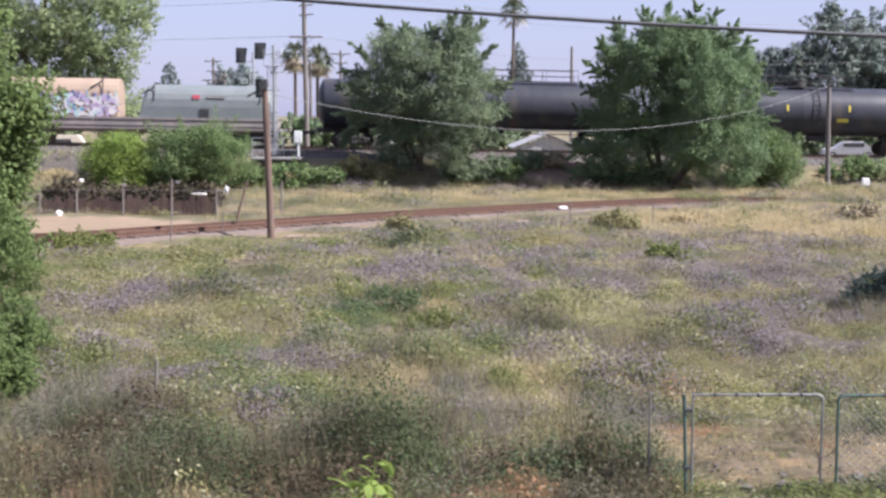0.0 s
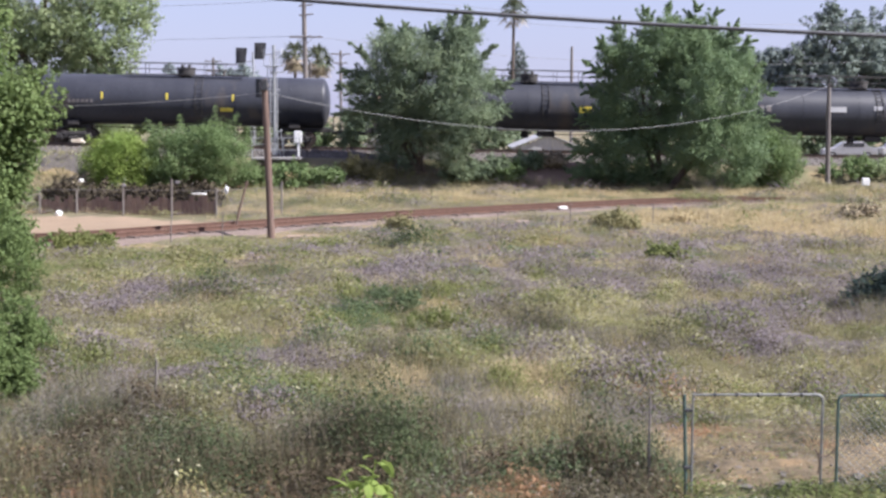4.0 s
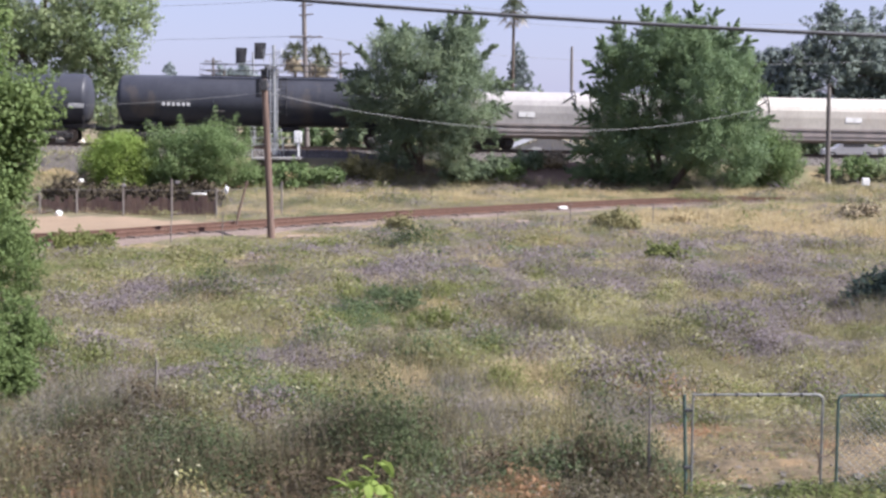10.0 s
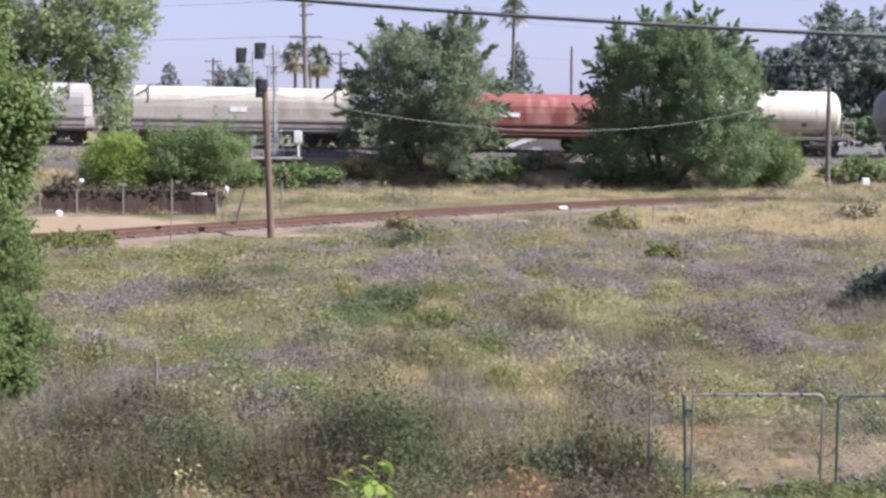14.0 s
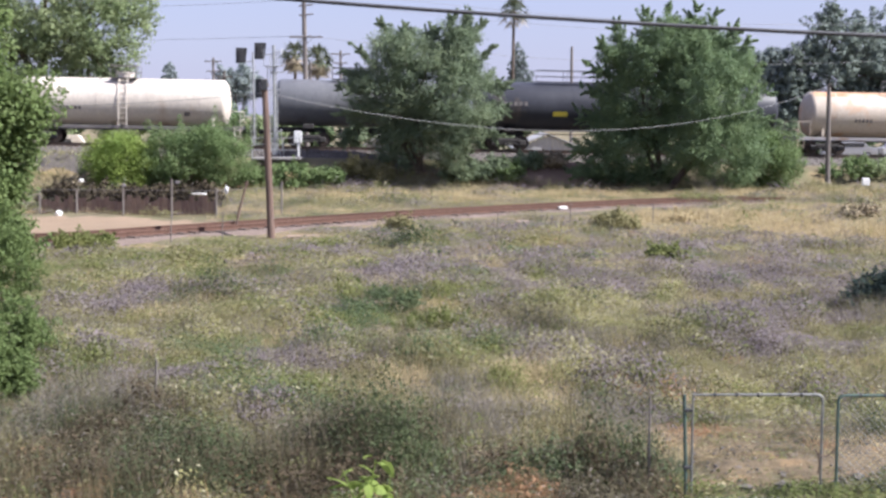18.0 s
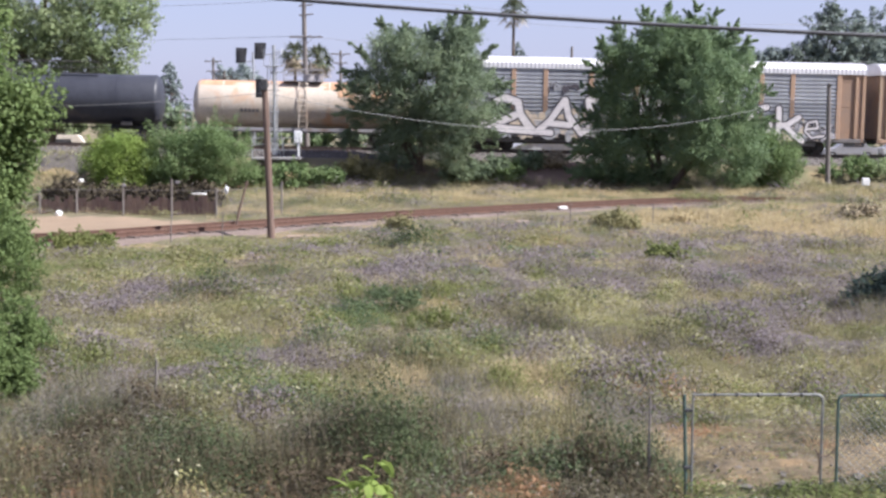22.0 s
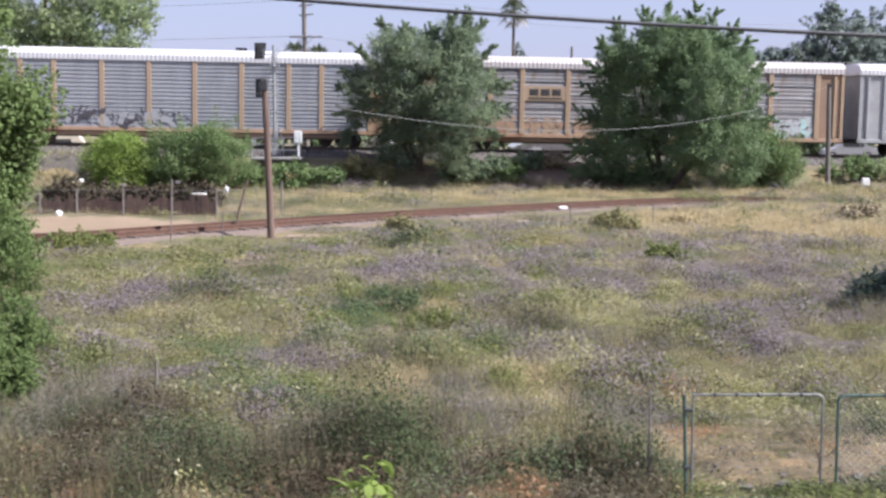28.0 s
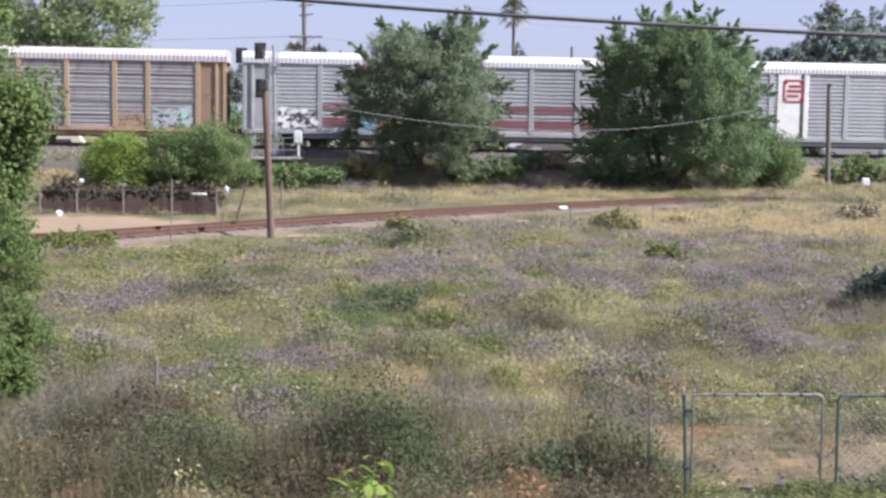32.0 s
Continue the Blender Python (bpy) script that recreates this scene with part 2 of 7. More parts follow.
# ---- building helpers ----
def part(name, bm, material, parent=None, label="", smooth=False):
    """Links a bmesh as one mesh object under a thing or a part."""
    me = bpy.data.meshes.new(name)
    bm.to_mesh(me)
    bm.free()
    mats = material if isinstance(material, (list, tuple)) else [material]
    for m in mats:
        me.materials.append(m)
    if smooth:
        me.polygons.foreach_set("use_smooth", [True] * len(me.polygons))
    ob = new(name, me)
    if parent is not None:
        ob.parent = parent
    if label:
        tagged(ob, label)
    return ob


def share(name, me, m, parent, label=""):
    ob = new(name, me)
    ob.parent = parent
    ob.matrix_basis = m
    if label:
        tagged(ob, label)
    return ob


def thing(name, m, label, category, group="", kind=""):
    ob = new(name)
    ob.empty_display_size = 0.2
    ob.matrix_basis = m
    return tagged(ob, label, category, group, kind)


def box(bm, x, y, z, sx, sy, sz, bevel=0.0, turn=None):
    m = Matrix.Translation((x, y, z))
    if turn is not None:
        m = m @ turn
    made = bmesh.ops.create_cube(bm, size=1, matrix=m @ Matrix.Diagonal((sx, sy, sz, 1)))
    if bevel:
        edges = {e for v in made["verts"] for e in v.link_edges}
        bmesh.ops.bevel(bm, geom=list(edges), offset=bevel, segments=1, affect="EDGES")


def rod(bm, a, b, r, seg=8, r2=None):
    a, b = Vector(a), Vector(b)
    d = b - a
    m = Matrix.Translation((a + b) / 2) @ d.to_track_quat("Z", "Y").to_matrix().to_4x4()
    bmesh.ops.create_cone(bm, cap_ends=True, segments=seg, radius1=r, radius2=r if r2 is None else r2, depth=d.length, matrix=m)


def path_rod(bm, points, r, seg=6):
    """A bent tube through the points, in one piece."""
    pts = [Vector(p) for p in points]
    n = len(pts)
    rings, side = [], None
    for i, p in enumerate(pts):
        d = (pts[min(i + 1, n - 1)] - pts[max(i - 1, 0)]).normalized()
        side = d.orthogonal().normalized() if side is None else (side - d * side.dot(d)).normalized()
        up = d.cross(side)
        rings.append([bm.verts.new(p + (side * math.cos(2 * math.pi * k / seg) + up * math.sin(2 * math.pi * k / seg)) * r) for k in range(seg)])
    for p, q in zip(rings, rings[1:]):
        for k in range(seg):
            j = (k + 1) % seg
            bm.faces.new((p[k], p[j], q[j], q[k]))
    bm.faces.new(rings[0][::-1])
    bm.faces.new(rings[-1])


def sweep(bm, profile, x0, x1, close=True, caps=True):
    """A profile of (y, z) pairs drawn out along x."""
    a = [bm.verts.new((x0, y, z)) for y, z in profile]
    b = [bm.verts.new((x1, y, z)) for y, z in profile]
    n = len(profile)
    for i in range(n if close else n - 1):
        j = (i + 1) % n
        bm.faces.new((a[i], b[i], b[j], a[j]))
    if caps and close:
        bm.faces.new(a)
        bm.faces.new(b[::-1])


def spun(bm, profile, seg=32, zc=0.0):
    """A profile of (x, r) pairs turned round the x axis at the height zc."""
    rings = []
    for x, r in profile:
        if r < 1e-4:
            rings.append([bm.verts.new((x, 0, zc))])
        else:
            rings.append([bm.verts.new((x, r * math.sin(2 * math.pi * i / seg), zc + r * math.cos(2 * math.pi * i / seg))) for i in range(seg)])
    for p, q in zip(rings, rings[1:]):
        for i in range(seg):
            j = (i + 1) % seg
            if len(p) == 1:
                bm.faces.new((p[0], q[j], q[i]))
            elif len(q) == 1:
                bm.faces.new((p[i], p[j], q[0]))
            else:
                bm.faces.new((p[i], p[j], q[j], q[i]))
    bmesh.ops.recalc_face_normals(bm, faces=bm.faces)


def mesh_object(name, verts, faces, materials, index=None, parent=None, smooth=False):
    """One mesh from arrays: verts (n, 3); faces (m, k) with k corners each."""
    me = bpy.data.meshes.new(name)
    n, m, k = len(verts), len(faces), faces.shape[1]
    me.vertices.add(n)
    me.vertices.foreach_set("co", np.ascontiguousarray(verts, np.float32).ravel())
    me.loops.add(m * k)
    me.loops.foreach_set("vertex_index", np.ascontiguousarray(faces, np.int32).ravel())
    me.polygons.add(m)
    me.polygons.foreach_set("loop_start", np.arange(0, m * k, k, dtype=np.int32))
    for mt in materials:
        me.materials.append(mt)
    if index is not None:
        me.polygons.foreach_set("material_index", np.ascontiguousarray(index, np.int32))
    if smooth:
        me.polygons.foreach_set("use_smooth", np.ones(m, bool))
    me.update(calc_edges=True)
    ob = new(name, me)
    if parent is not None:
        ob.parent = parent
    return ob


# ---- the lie of the land ----
TRACK_SLOPE, TRACK_FALL = 0.0703, 0.0177     # the main line runs a little away and downhill along +x
TRACK_Y, RAIL_Z = 84.05, 2.30


def smooth(a, b, v):
    t = np.clip((v - a) / (b - a), 0, 1)
    return t * t * (3 - 2 * t)


def land(x, y):
    """Height of the ground."""
    q = y - (TRACK_Y + TRACK_SLOPE * x)
    zr = RAIL_Z - TRACK_FALL * np.clip(x, -425, 425)
    near = smooth(-7.2, -3.4, q) * (zr - 0.62)
    far = (zr - 0.62) - smooth(3.4, 8.0, q) * 0.9
    far = far * (1 - smooth(150, 500, y))
    z = np.where(q < 0, near, far)
    bumps = 0.05 * np.sin(x * 0.9 + 0.6 * y) + 0.06 * np.sin(x * 0.37 - y * 0.53 + 1.0)
    return z + bumps * (1 - smooth(70, 76, y))


def land_at(x, y):
    return float(land(np.array([x], float), np.array([y], float))[0])


def ground():
    xs = np.concatenate([[-3000, -1500, -700, -430, -350, -275, -200, -150, -120, -80], np.arange(-60, 60.1, 1.0), [80, 120, 150, 200, 275, 350, 430, 700, 1500, 3000]])
    ys = np.concatenate([[-60, -30, -10, 0], np.arange(6, 96, 0.75), [100, 110, 125, 150, 200, 300, 500, 900, 1600, 3000]])
    gx, gy = np.meshgrid(xs, ys)
    v = np.stack([gx.ravel(), gy.ravel(), land(gx, gy).ravel()], 1)
    w = len(xs)
    i, j = np.meshgrid(np.arange(w - 1), np.arange(len(ys) - 1))
    a = (j * w + i).ravel()
    f = np.stack([a, a + 1, a + w + 1, a + w], 1)
    ob = mesh_object("ground", v, f, [GROUND], smooth=True)
    tagged(ob, "rough meadow ground of dry soil and low weeds", "ground", kind="structure")


ground()


# ---- main line ----
HEADING = math.degrees(math.atan(TRACK_SLOPE))
DIP = math.degrees(math.atan(TRACK_FALL))
UNIT = Vector((1, TRACK_SLOPE, -TRACK_FALL)).normalized()


def on_line(s):
    return Matrix.Translation(Vector((0, TRACK_Y, RAIL_Z)) + UNIT * s) @ pose(0, 0, 0, 0, DIP, HEADING)


RAIL_PROFILE = [(-0.035, 0), (0.035, 0), (0.035, -0.035), (0.01, -0.05), (0.01, -0.15), (0.07, -0.17), (-0.07, -0.17), (-0.01, -0.15), (-0.01, -0.05), (-0.035, -0.035)]


def main_line():
    line = thing("railway_track", on_line(0), "main line track with worn steel rails on grey stone ballast", "railway track", kind="structure")
    for side in (-0.7525, 0.7525):
        bm = bmesh.new()
        sweep(bm, [(y + side, z) for y, z in RAIL_PROFILE], -420, 420)
        part("rail", bm, RAIL_STEEL, line, "worn steel rail")
    bm = bmesh.new()
    sweep(bm, [(-3.6, -1.15), (-1.9, -0.24), (1.9, -0.24), (3.6, -1.15)], -420, 420)
    part("ballast_bed", bm, BALLAST, line, "grey crushed stone bed")
    me = bpy.data.meshes.new("tie")
    bm = bmesh.new()
    box(bm, 0, 0, -0.24, 0.23, 2.6, 0.16)
    bm.to_mesh(me)
    bm.free()
    me.materials.append(TIE_WOOD)
    for i in range(-58, 59):
        share("tie", me, Matrix.Translation((i * 0.54, 0, 0)), line)
    # loose stones on the shoulder that faces the field
    rng = np.random.default_rng(5)
    n = 6000
    x, q = rng.uniform(-34, 34, n), rng.uniform(-3.7, -1.35, n)
    z = np.where(q < -1.9, -0.24 + (q + 1.9) * 0.535, -0.24)
    base = np.array([[1, 0, 0], [-1, 0, 0], [0, 1, 0], [0, -1, 0], [0, 0, 1], [0, 0, -1]], float)
    tri = np.array([[0, 2, 4], [2, 1, 4], [1, 3, 4], [3, 0, 4], [2, 0, 5], [1, 2, 5], [3, 1, 5], [0, 3, 5]])
    size = rng.uniform(0.03, 0.075, (n, 1, 3))
    v = base[None] * size * rng.uniform(0.7, 1.3, (n, 6, 1)) + np.stack([x, q, z + 0.02], 1)[:, None]
    f = tri[None] + (np.arange(n) * 6)[:, None, None]
    stones = mesh_object("loose_stones", v.reshape(-1, 3), f.reshape(-1, 3), [surface("loose_stone", (0.125, 0.113, 0.107), (0.2, 0.18, 0.168), 3, 0.95, 0, 0.2, 30, island=0.4)], parent=line)
    tagged(stones, "loose grey ballast stones", kind="stuff")


main_line()


# ---- the branch line that curves through the field ----
def spur_point(u):
    """The branch line's centre, u metres along it from where it leaves the trees."""
    pts = [(-19.8, 43.6), (-13.75, 46.1), (-10.3, 49.2), (-6.9, 52.2), (-2.1, 56.6), (2.5, 60.2), (5.8, 62.5), (10.2, 65.3), (14.7, 67.3), (22.7, 69.9), (38, 72.3)]
    seg = [math.dist(a, b) for a, b in zip(pts, pts[1:])]
    i = 0
    while i < len(seg) - 1 and u > seg[i]:
        u -= seg[i]
        i += 1
    t = u / seg[i]
    p = [pts[max(0, min(len(pts) - 1, i + k))] for k in (-1, 0, 1, 2)]
    out = []
    for c in (0, 1):
        a, b, d, e = (p[k][c] for k in range(4))
        out.append(0.5 * (2 * b + (d - a) * t + (2 * a - 5 * b + 4 * d - e) * t * t + (3 * b - a - 3 * d + e) * t ** 3))
    return Vector((*out, 0.0))


def branch_line():
    line = thing("branch_track", Matrix(), "rusty disused branch track on weathered wooden ties", "railway track", kind="structure")
    us = np.arange(0, 46, 0.5)
    pts = [spur_point(u) for u in us]
    nor = []
    for a, b in zip(pts, pts[1:] + [pts[-1] + (pts[-1] - pts[-2])]):
        d = (b - a).normalized()
        nor.append(Vector((-d.y, d.x, 0)))
    top = 0.27

    def strip(profile, material, name, label):
        bm = bmesh.new()
        rows = [[bm.verts.new(p + n * y + Vector((0, 0, top + z))) for y, z in profile] for p, n in zip(pts, nor)]
        for r, s in zip(rows, rows[1:]):
            for i in range(len(profile)):
                j = (i + 1) % len(profile)
                bm.faces.new((r[i], s[i], s[j], r[j]))
        bmesh.ops.recalc_face_normals(bm, faces=bm.faces)
        part(name, bm, material, line, label)

    for side in (-0.7525, 0.7525):
        strip([(y + side, z) for y, z in RAIL_PROFILE], RUSTY_RAIL, "rail", "rusty brown rail")
    strip([(-2.2, -0.5), (-1.45, -0.185), (1.45, -0.185), (2.2, -0.5)], surface("cinder_bed", (0.16, 0.12, 0.10), (0.22, 0.165, 0.138), 1.5, 0.95, 0, 0.8, 12), "cinder_bed", "pale brown cinder bed")
    me = bpy.data.meshes.new("tie")
    bm = bmesh.new()
    box(bm, 0, 0, 0, 0.23, 2.6, 0.17)
    bm.to_mesh(me)
    bm.free()
    me.materials.append(TIE_WOOD)
    rng = random.Random(3)
    u = 0.3
    while u < 44:
        p, d = spur_point(u), spur_point(u + 0.1) - spur_point(u)
        share("tie", me, Matrix.Translation(p + Vector((0, 0, top - 0.235 + rng.uniform(-0.02, 0.02)))) @ pose(0, 0, 0, 0, rng.uniform(-2, 2), math.degrees(math.atan2(d.y, d.x)) + rng.uniform(-3, 3)), line)
        u += rng.uniform(0.52, 0.62)


branch_line()


# ---- the train ----
SPEED = 9.682
cars = []          # (thing, s of its centre at the start)
wheelsets = []     # (part, its pose on its truck, s of its centre at the start)


def axle_mesh():
    bm = bmesh.new()
    for side in (-0.72, 0.72):
        rod(bm, (0, side - 0.06, 0), (0, side + 0.06, 0), 0.42, 20)
        s = math.copysign(1, side)
        rod(bm, (0, side - s * 0.06, 0), (0, side - s * 0.1, 0), 0.455, 20)
        rod(bm, (0, side + s * 0.06, 0), (0, side + s * 0.14, 0), 0.12, 10)
    rod(bm, (0, -0.9, 0), (0, 0.9, 0), 0.08, 8)
    me = bpy.data.meshes.new("wheelset")
    bm.to_mesh(me)
    bm.free()
    me.materials.append(WHEEL)
    return me


def truck_mesh():
    bm = bmesh.new()
    for side in (-1.0, 1.0):
        box(bm, 0, side, 0.62, 1.5, 0.16, 0.22, 0.04)
        for e in (-1, 1):
            box(bm, e * 0.88, side, 0.46, 0.42, 0.2, 0.34, 0.05)
            box(bm, e * 0.52, side, 0.40, 0.5, 0.13, 0.12, turn=pose(0, 0, 0, 0, e * 28, 0))
        box(bm, 0, side, 0.34, 0.62, 0.15, 0.14, 0.03)
        for k in (-0.18, 0, 0.18):
            rod(bm, (k, side, 0.38), (k, side, 0.58), 0.07, 8)
    box(bm, 0, 0, 0.6, 0.4, 2.1, 0.24, 0.04)
    me = bpy.data.meshes.new("truck")
    bm.to_mesh(me)
    bm.free()
    me.materials.append(UNDER)
    return me


AXLE, TRUCK = axle_mesh(), truck_mesh()


def rolling(name, s0, s1, label, category, trucks, group="cars of the freight train"):
    """A car between s0 and s1 along the train, on its two trucks."""
    mid = (s0 + s1) / 2
    ob = thing(name, on_line(mid), label, category, group)
    cars.append((ob, mid))
    for x in (-trucks, trucks):
        tr = share("truck", TRUCK, Matrix.Translation((x, 0, 0)), ob, "sooty cast steel truck")
        for w in (-0.89, 0.89):
            wp = Matrix.Translation((w, 0, 0.455))
            ws = share("wheelset", AXLE, wp, tr)
            wheelsets.append((ws, wp, mid + x + w))
    return ob


def coupler(ob, half, reach):
    for e in (-1, 1):
        bm = bmesh.new()
        box(bm, e * (half + reach / 2), 0, 0.88, reach, 0.16, 0.2, 0.02)
        box(bm, e * (half + reach - 0.06), 0, 0.88, 0.26, 0.3, 0.3, 0.05)
        part("coupler", bm, UNDER, ob)


def ladder(bm, x, y0, z0, y1, z1, width, step=0.36, r=0.022):
    for e in (-0.5, 0.5):
        rod(bm, (x + e * width, y0, z0), (x + e * width, y1, z1), r, 6)
    n = max(2, int(abs(z1 - z0) / step))
    for i in range(n):
        t = (i + 0.5) / n
        y, z = y0 + (y1 - y0) * t, z0 + (z1 - z0) * t
        rod(bm, (x - width / 2, y, z), (x + width / 2, y, z), r * 0.8, 5)


def bars(bm, x, y, z, count, w, h, gap):
    """A row of plain bars where writing stands."""
    for i in range(count):
        box(bm, x + i * (w + gap), y, z, w, 0.012, h)


def tank_shell(ob, half, r, zc, paint, seg=40):
    dome = min(0.5, r * 0.34)
    prof = [(-half, 0.0)]
    for i in range(1, 9):
        a = math.pi / 2 * i / 8
        prof.append((-half + dome * (1 - math.cos(a)), r * math.sin(a)))
    prof.append((-half * 0.5, r + 0.0))
    prof.append((0.0, r))
    prof += [(-x, q) for x, q in reversed(prof[:-1])]
    bm = bmesh.new()
    spun(bm, prof, seg, zc)
    return part("tank", bm, paint, ob, smooth=True)


def weld_bands(ob, half, r, zc, paint, count=5):
    for i in range(count):
        x = -half * 0.72 + i * (half * 1.44) / (count - 1)
        bm = bmesh.new()
        spun(bm, [(x - 0.05, r - 0.01), (x - 0.05, r + 0.012), (x + 0.05, r + 0.012), (x + 0.05, r - 0.01)], 40, zc)
        part("band", bm, paint, ob, smooth=False)


def long_tank(s0, s1, paint, label, walk_span=0.45, dome_at=0.0, marks=(), rail_h=0.75, second=None, dia=3.08):
    half, r, zc = (s1 - s0) / 2, dia / 2, 2.73
    ob = rolling("tank_car", s0, s1, label, "tank car", half - 2.2)
    tank_shell(ob, half, r, zc, paint)
    weld_bands(ob, half, r, zc, paint)
    top = zc + r
    for e in (-1, 1):
        bm = bmesh.new()
        box(bm, e * (half - 1.6), 0, 1.05, 3.3, 0.7, 0.32, 0.03)
        box(bm, e * (half - 2.2), 0, 1.28, 0.7, 2.3, 0.3, 0.04)
        box(bm, e * (half + 0.1), 0, 1.0, 0.3, 2.7, 0.14, 0.02)
        part("stub_sill", bm, UNDER, ob)
        bm = bmesh.new()
        ladder(bm, e * (half - 0.15), -1.42, 0.5, -1.42, 1.75, 0.42, r=0.025)
        path_rod(bm, [(e * (half + 0.2), -1.4, 1.05), (e * (half + 0.2), -1.4, 1.9), (e * (half + 0.2), 1.4, 1.9), (e * (half + 0.2), 1.4, 1.05)], 0.022)
        part("end_rail", bm, UNDER, ob)
    # bottom fittings between the trucks
    bm = bmesh.new()
    rod(bm, (0, 0, 0.75), (0, 0, zc - r + 0.1), 0.22, 12)
    box(bm, 1.3, -0.3, 1.05, 1.1, 0.5, 0.35, 0.03)
    rod(bm, (-half + 2, 0.0, 1.02), (half - 2, 0.0, 1.02), 0.03, 6)
    part("outlet", bm, UNDER, ob)
    # walkway and railing along the top
    w = half * walk_span
    bm = bmesh.new()
    for side in (-0.62, 0.62):
        box(bm, dome_at, side, top + 0.03, 2 * w, 0.28, 0.05)
    part("walkway", bm, UNDER, ob)
    bm = bmesh.new()
    for side in (-0.78, 0.78):
        path_rod(bm, [(dome_at - w, side, top), (dome_at - w, side, top + rail_h), (dome_at + w, side, top + rail_h), (dome_at + w, side, top)], 0.022)
        rod(bm, (dome_at - w, side, top + rail_h * 0.5), (dome_at + w, side, top + rail_h * 0.5), 0.016, 5)
        for i in range(1, 6):
            x = dome_at - w + 2 * w * i / 6
            rod(bm, (x, side, top), (x, side, top + rail_h), 0.018, 5)
    part("handrail", bm, UNDER, ob, "thin dark handrail")
    bm = bmesh.new()
    rod(bm, (dome_at, 0, top - 0.1), (dome_at, 0, top + 0.42), 0.55, 20)
    rod(bm, (dome_at, 0, top + 0.42), (dome_at, 0, top + 0.5), 0.6, 20)
    for dx in (-0.25, 0.2):
        rod(bm, (dome_at + dx, 0.1, top + 0.5), (dome_at + dx, 0.1, top + 0.68), 0.09, 8)
    part("dome", bm, UNDER, ob, smooth=False)
    bm = bmesh.new()
    pts = [(-r * math.cos(a) - 0.06, zc + r * math.sin(a)) for a in (-0.6, -0.2, 0.2, 0.6, 1.0, 1.3)]
    for (ya, za), (yb, zb) in zip(pts, pts[1:]):
        ladder(bm, dome_at + 0.9, ya, za, yb, zb, 0.42, 0.3)
    part("ladder", bm, UNDER, ob)
    coupler(ob, half + 0.1, 0.75)
    for kind, x, z, wide, tall, paint2, label2 in marks:
        y = -math.sqrt(max(0.01, r * r - (z - zc) ** 2)) - 0.012
        lean = math.degrees(math.asin((z - zc) / r))
        count = 1 if kind == "bar" else int(kind)
        for i in range(count):
            bm = bmesh.new()
            box(bm, x + (i - (count - 1) / 2) * wide / count, y, z, wide if count == 1 else wide / count * 0.62, 0.02, tall, turn=pose(0, 0, 0, -lean, 0, 0))
            part("marking", bm, paint2, ob, label2)
    return ob


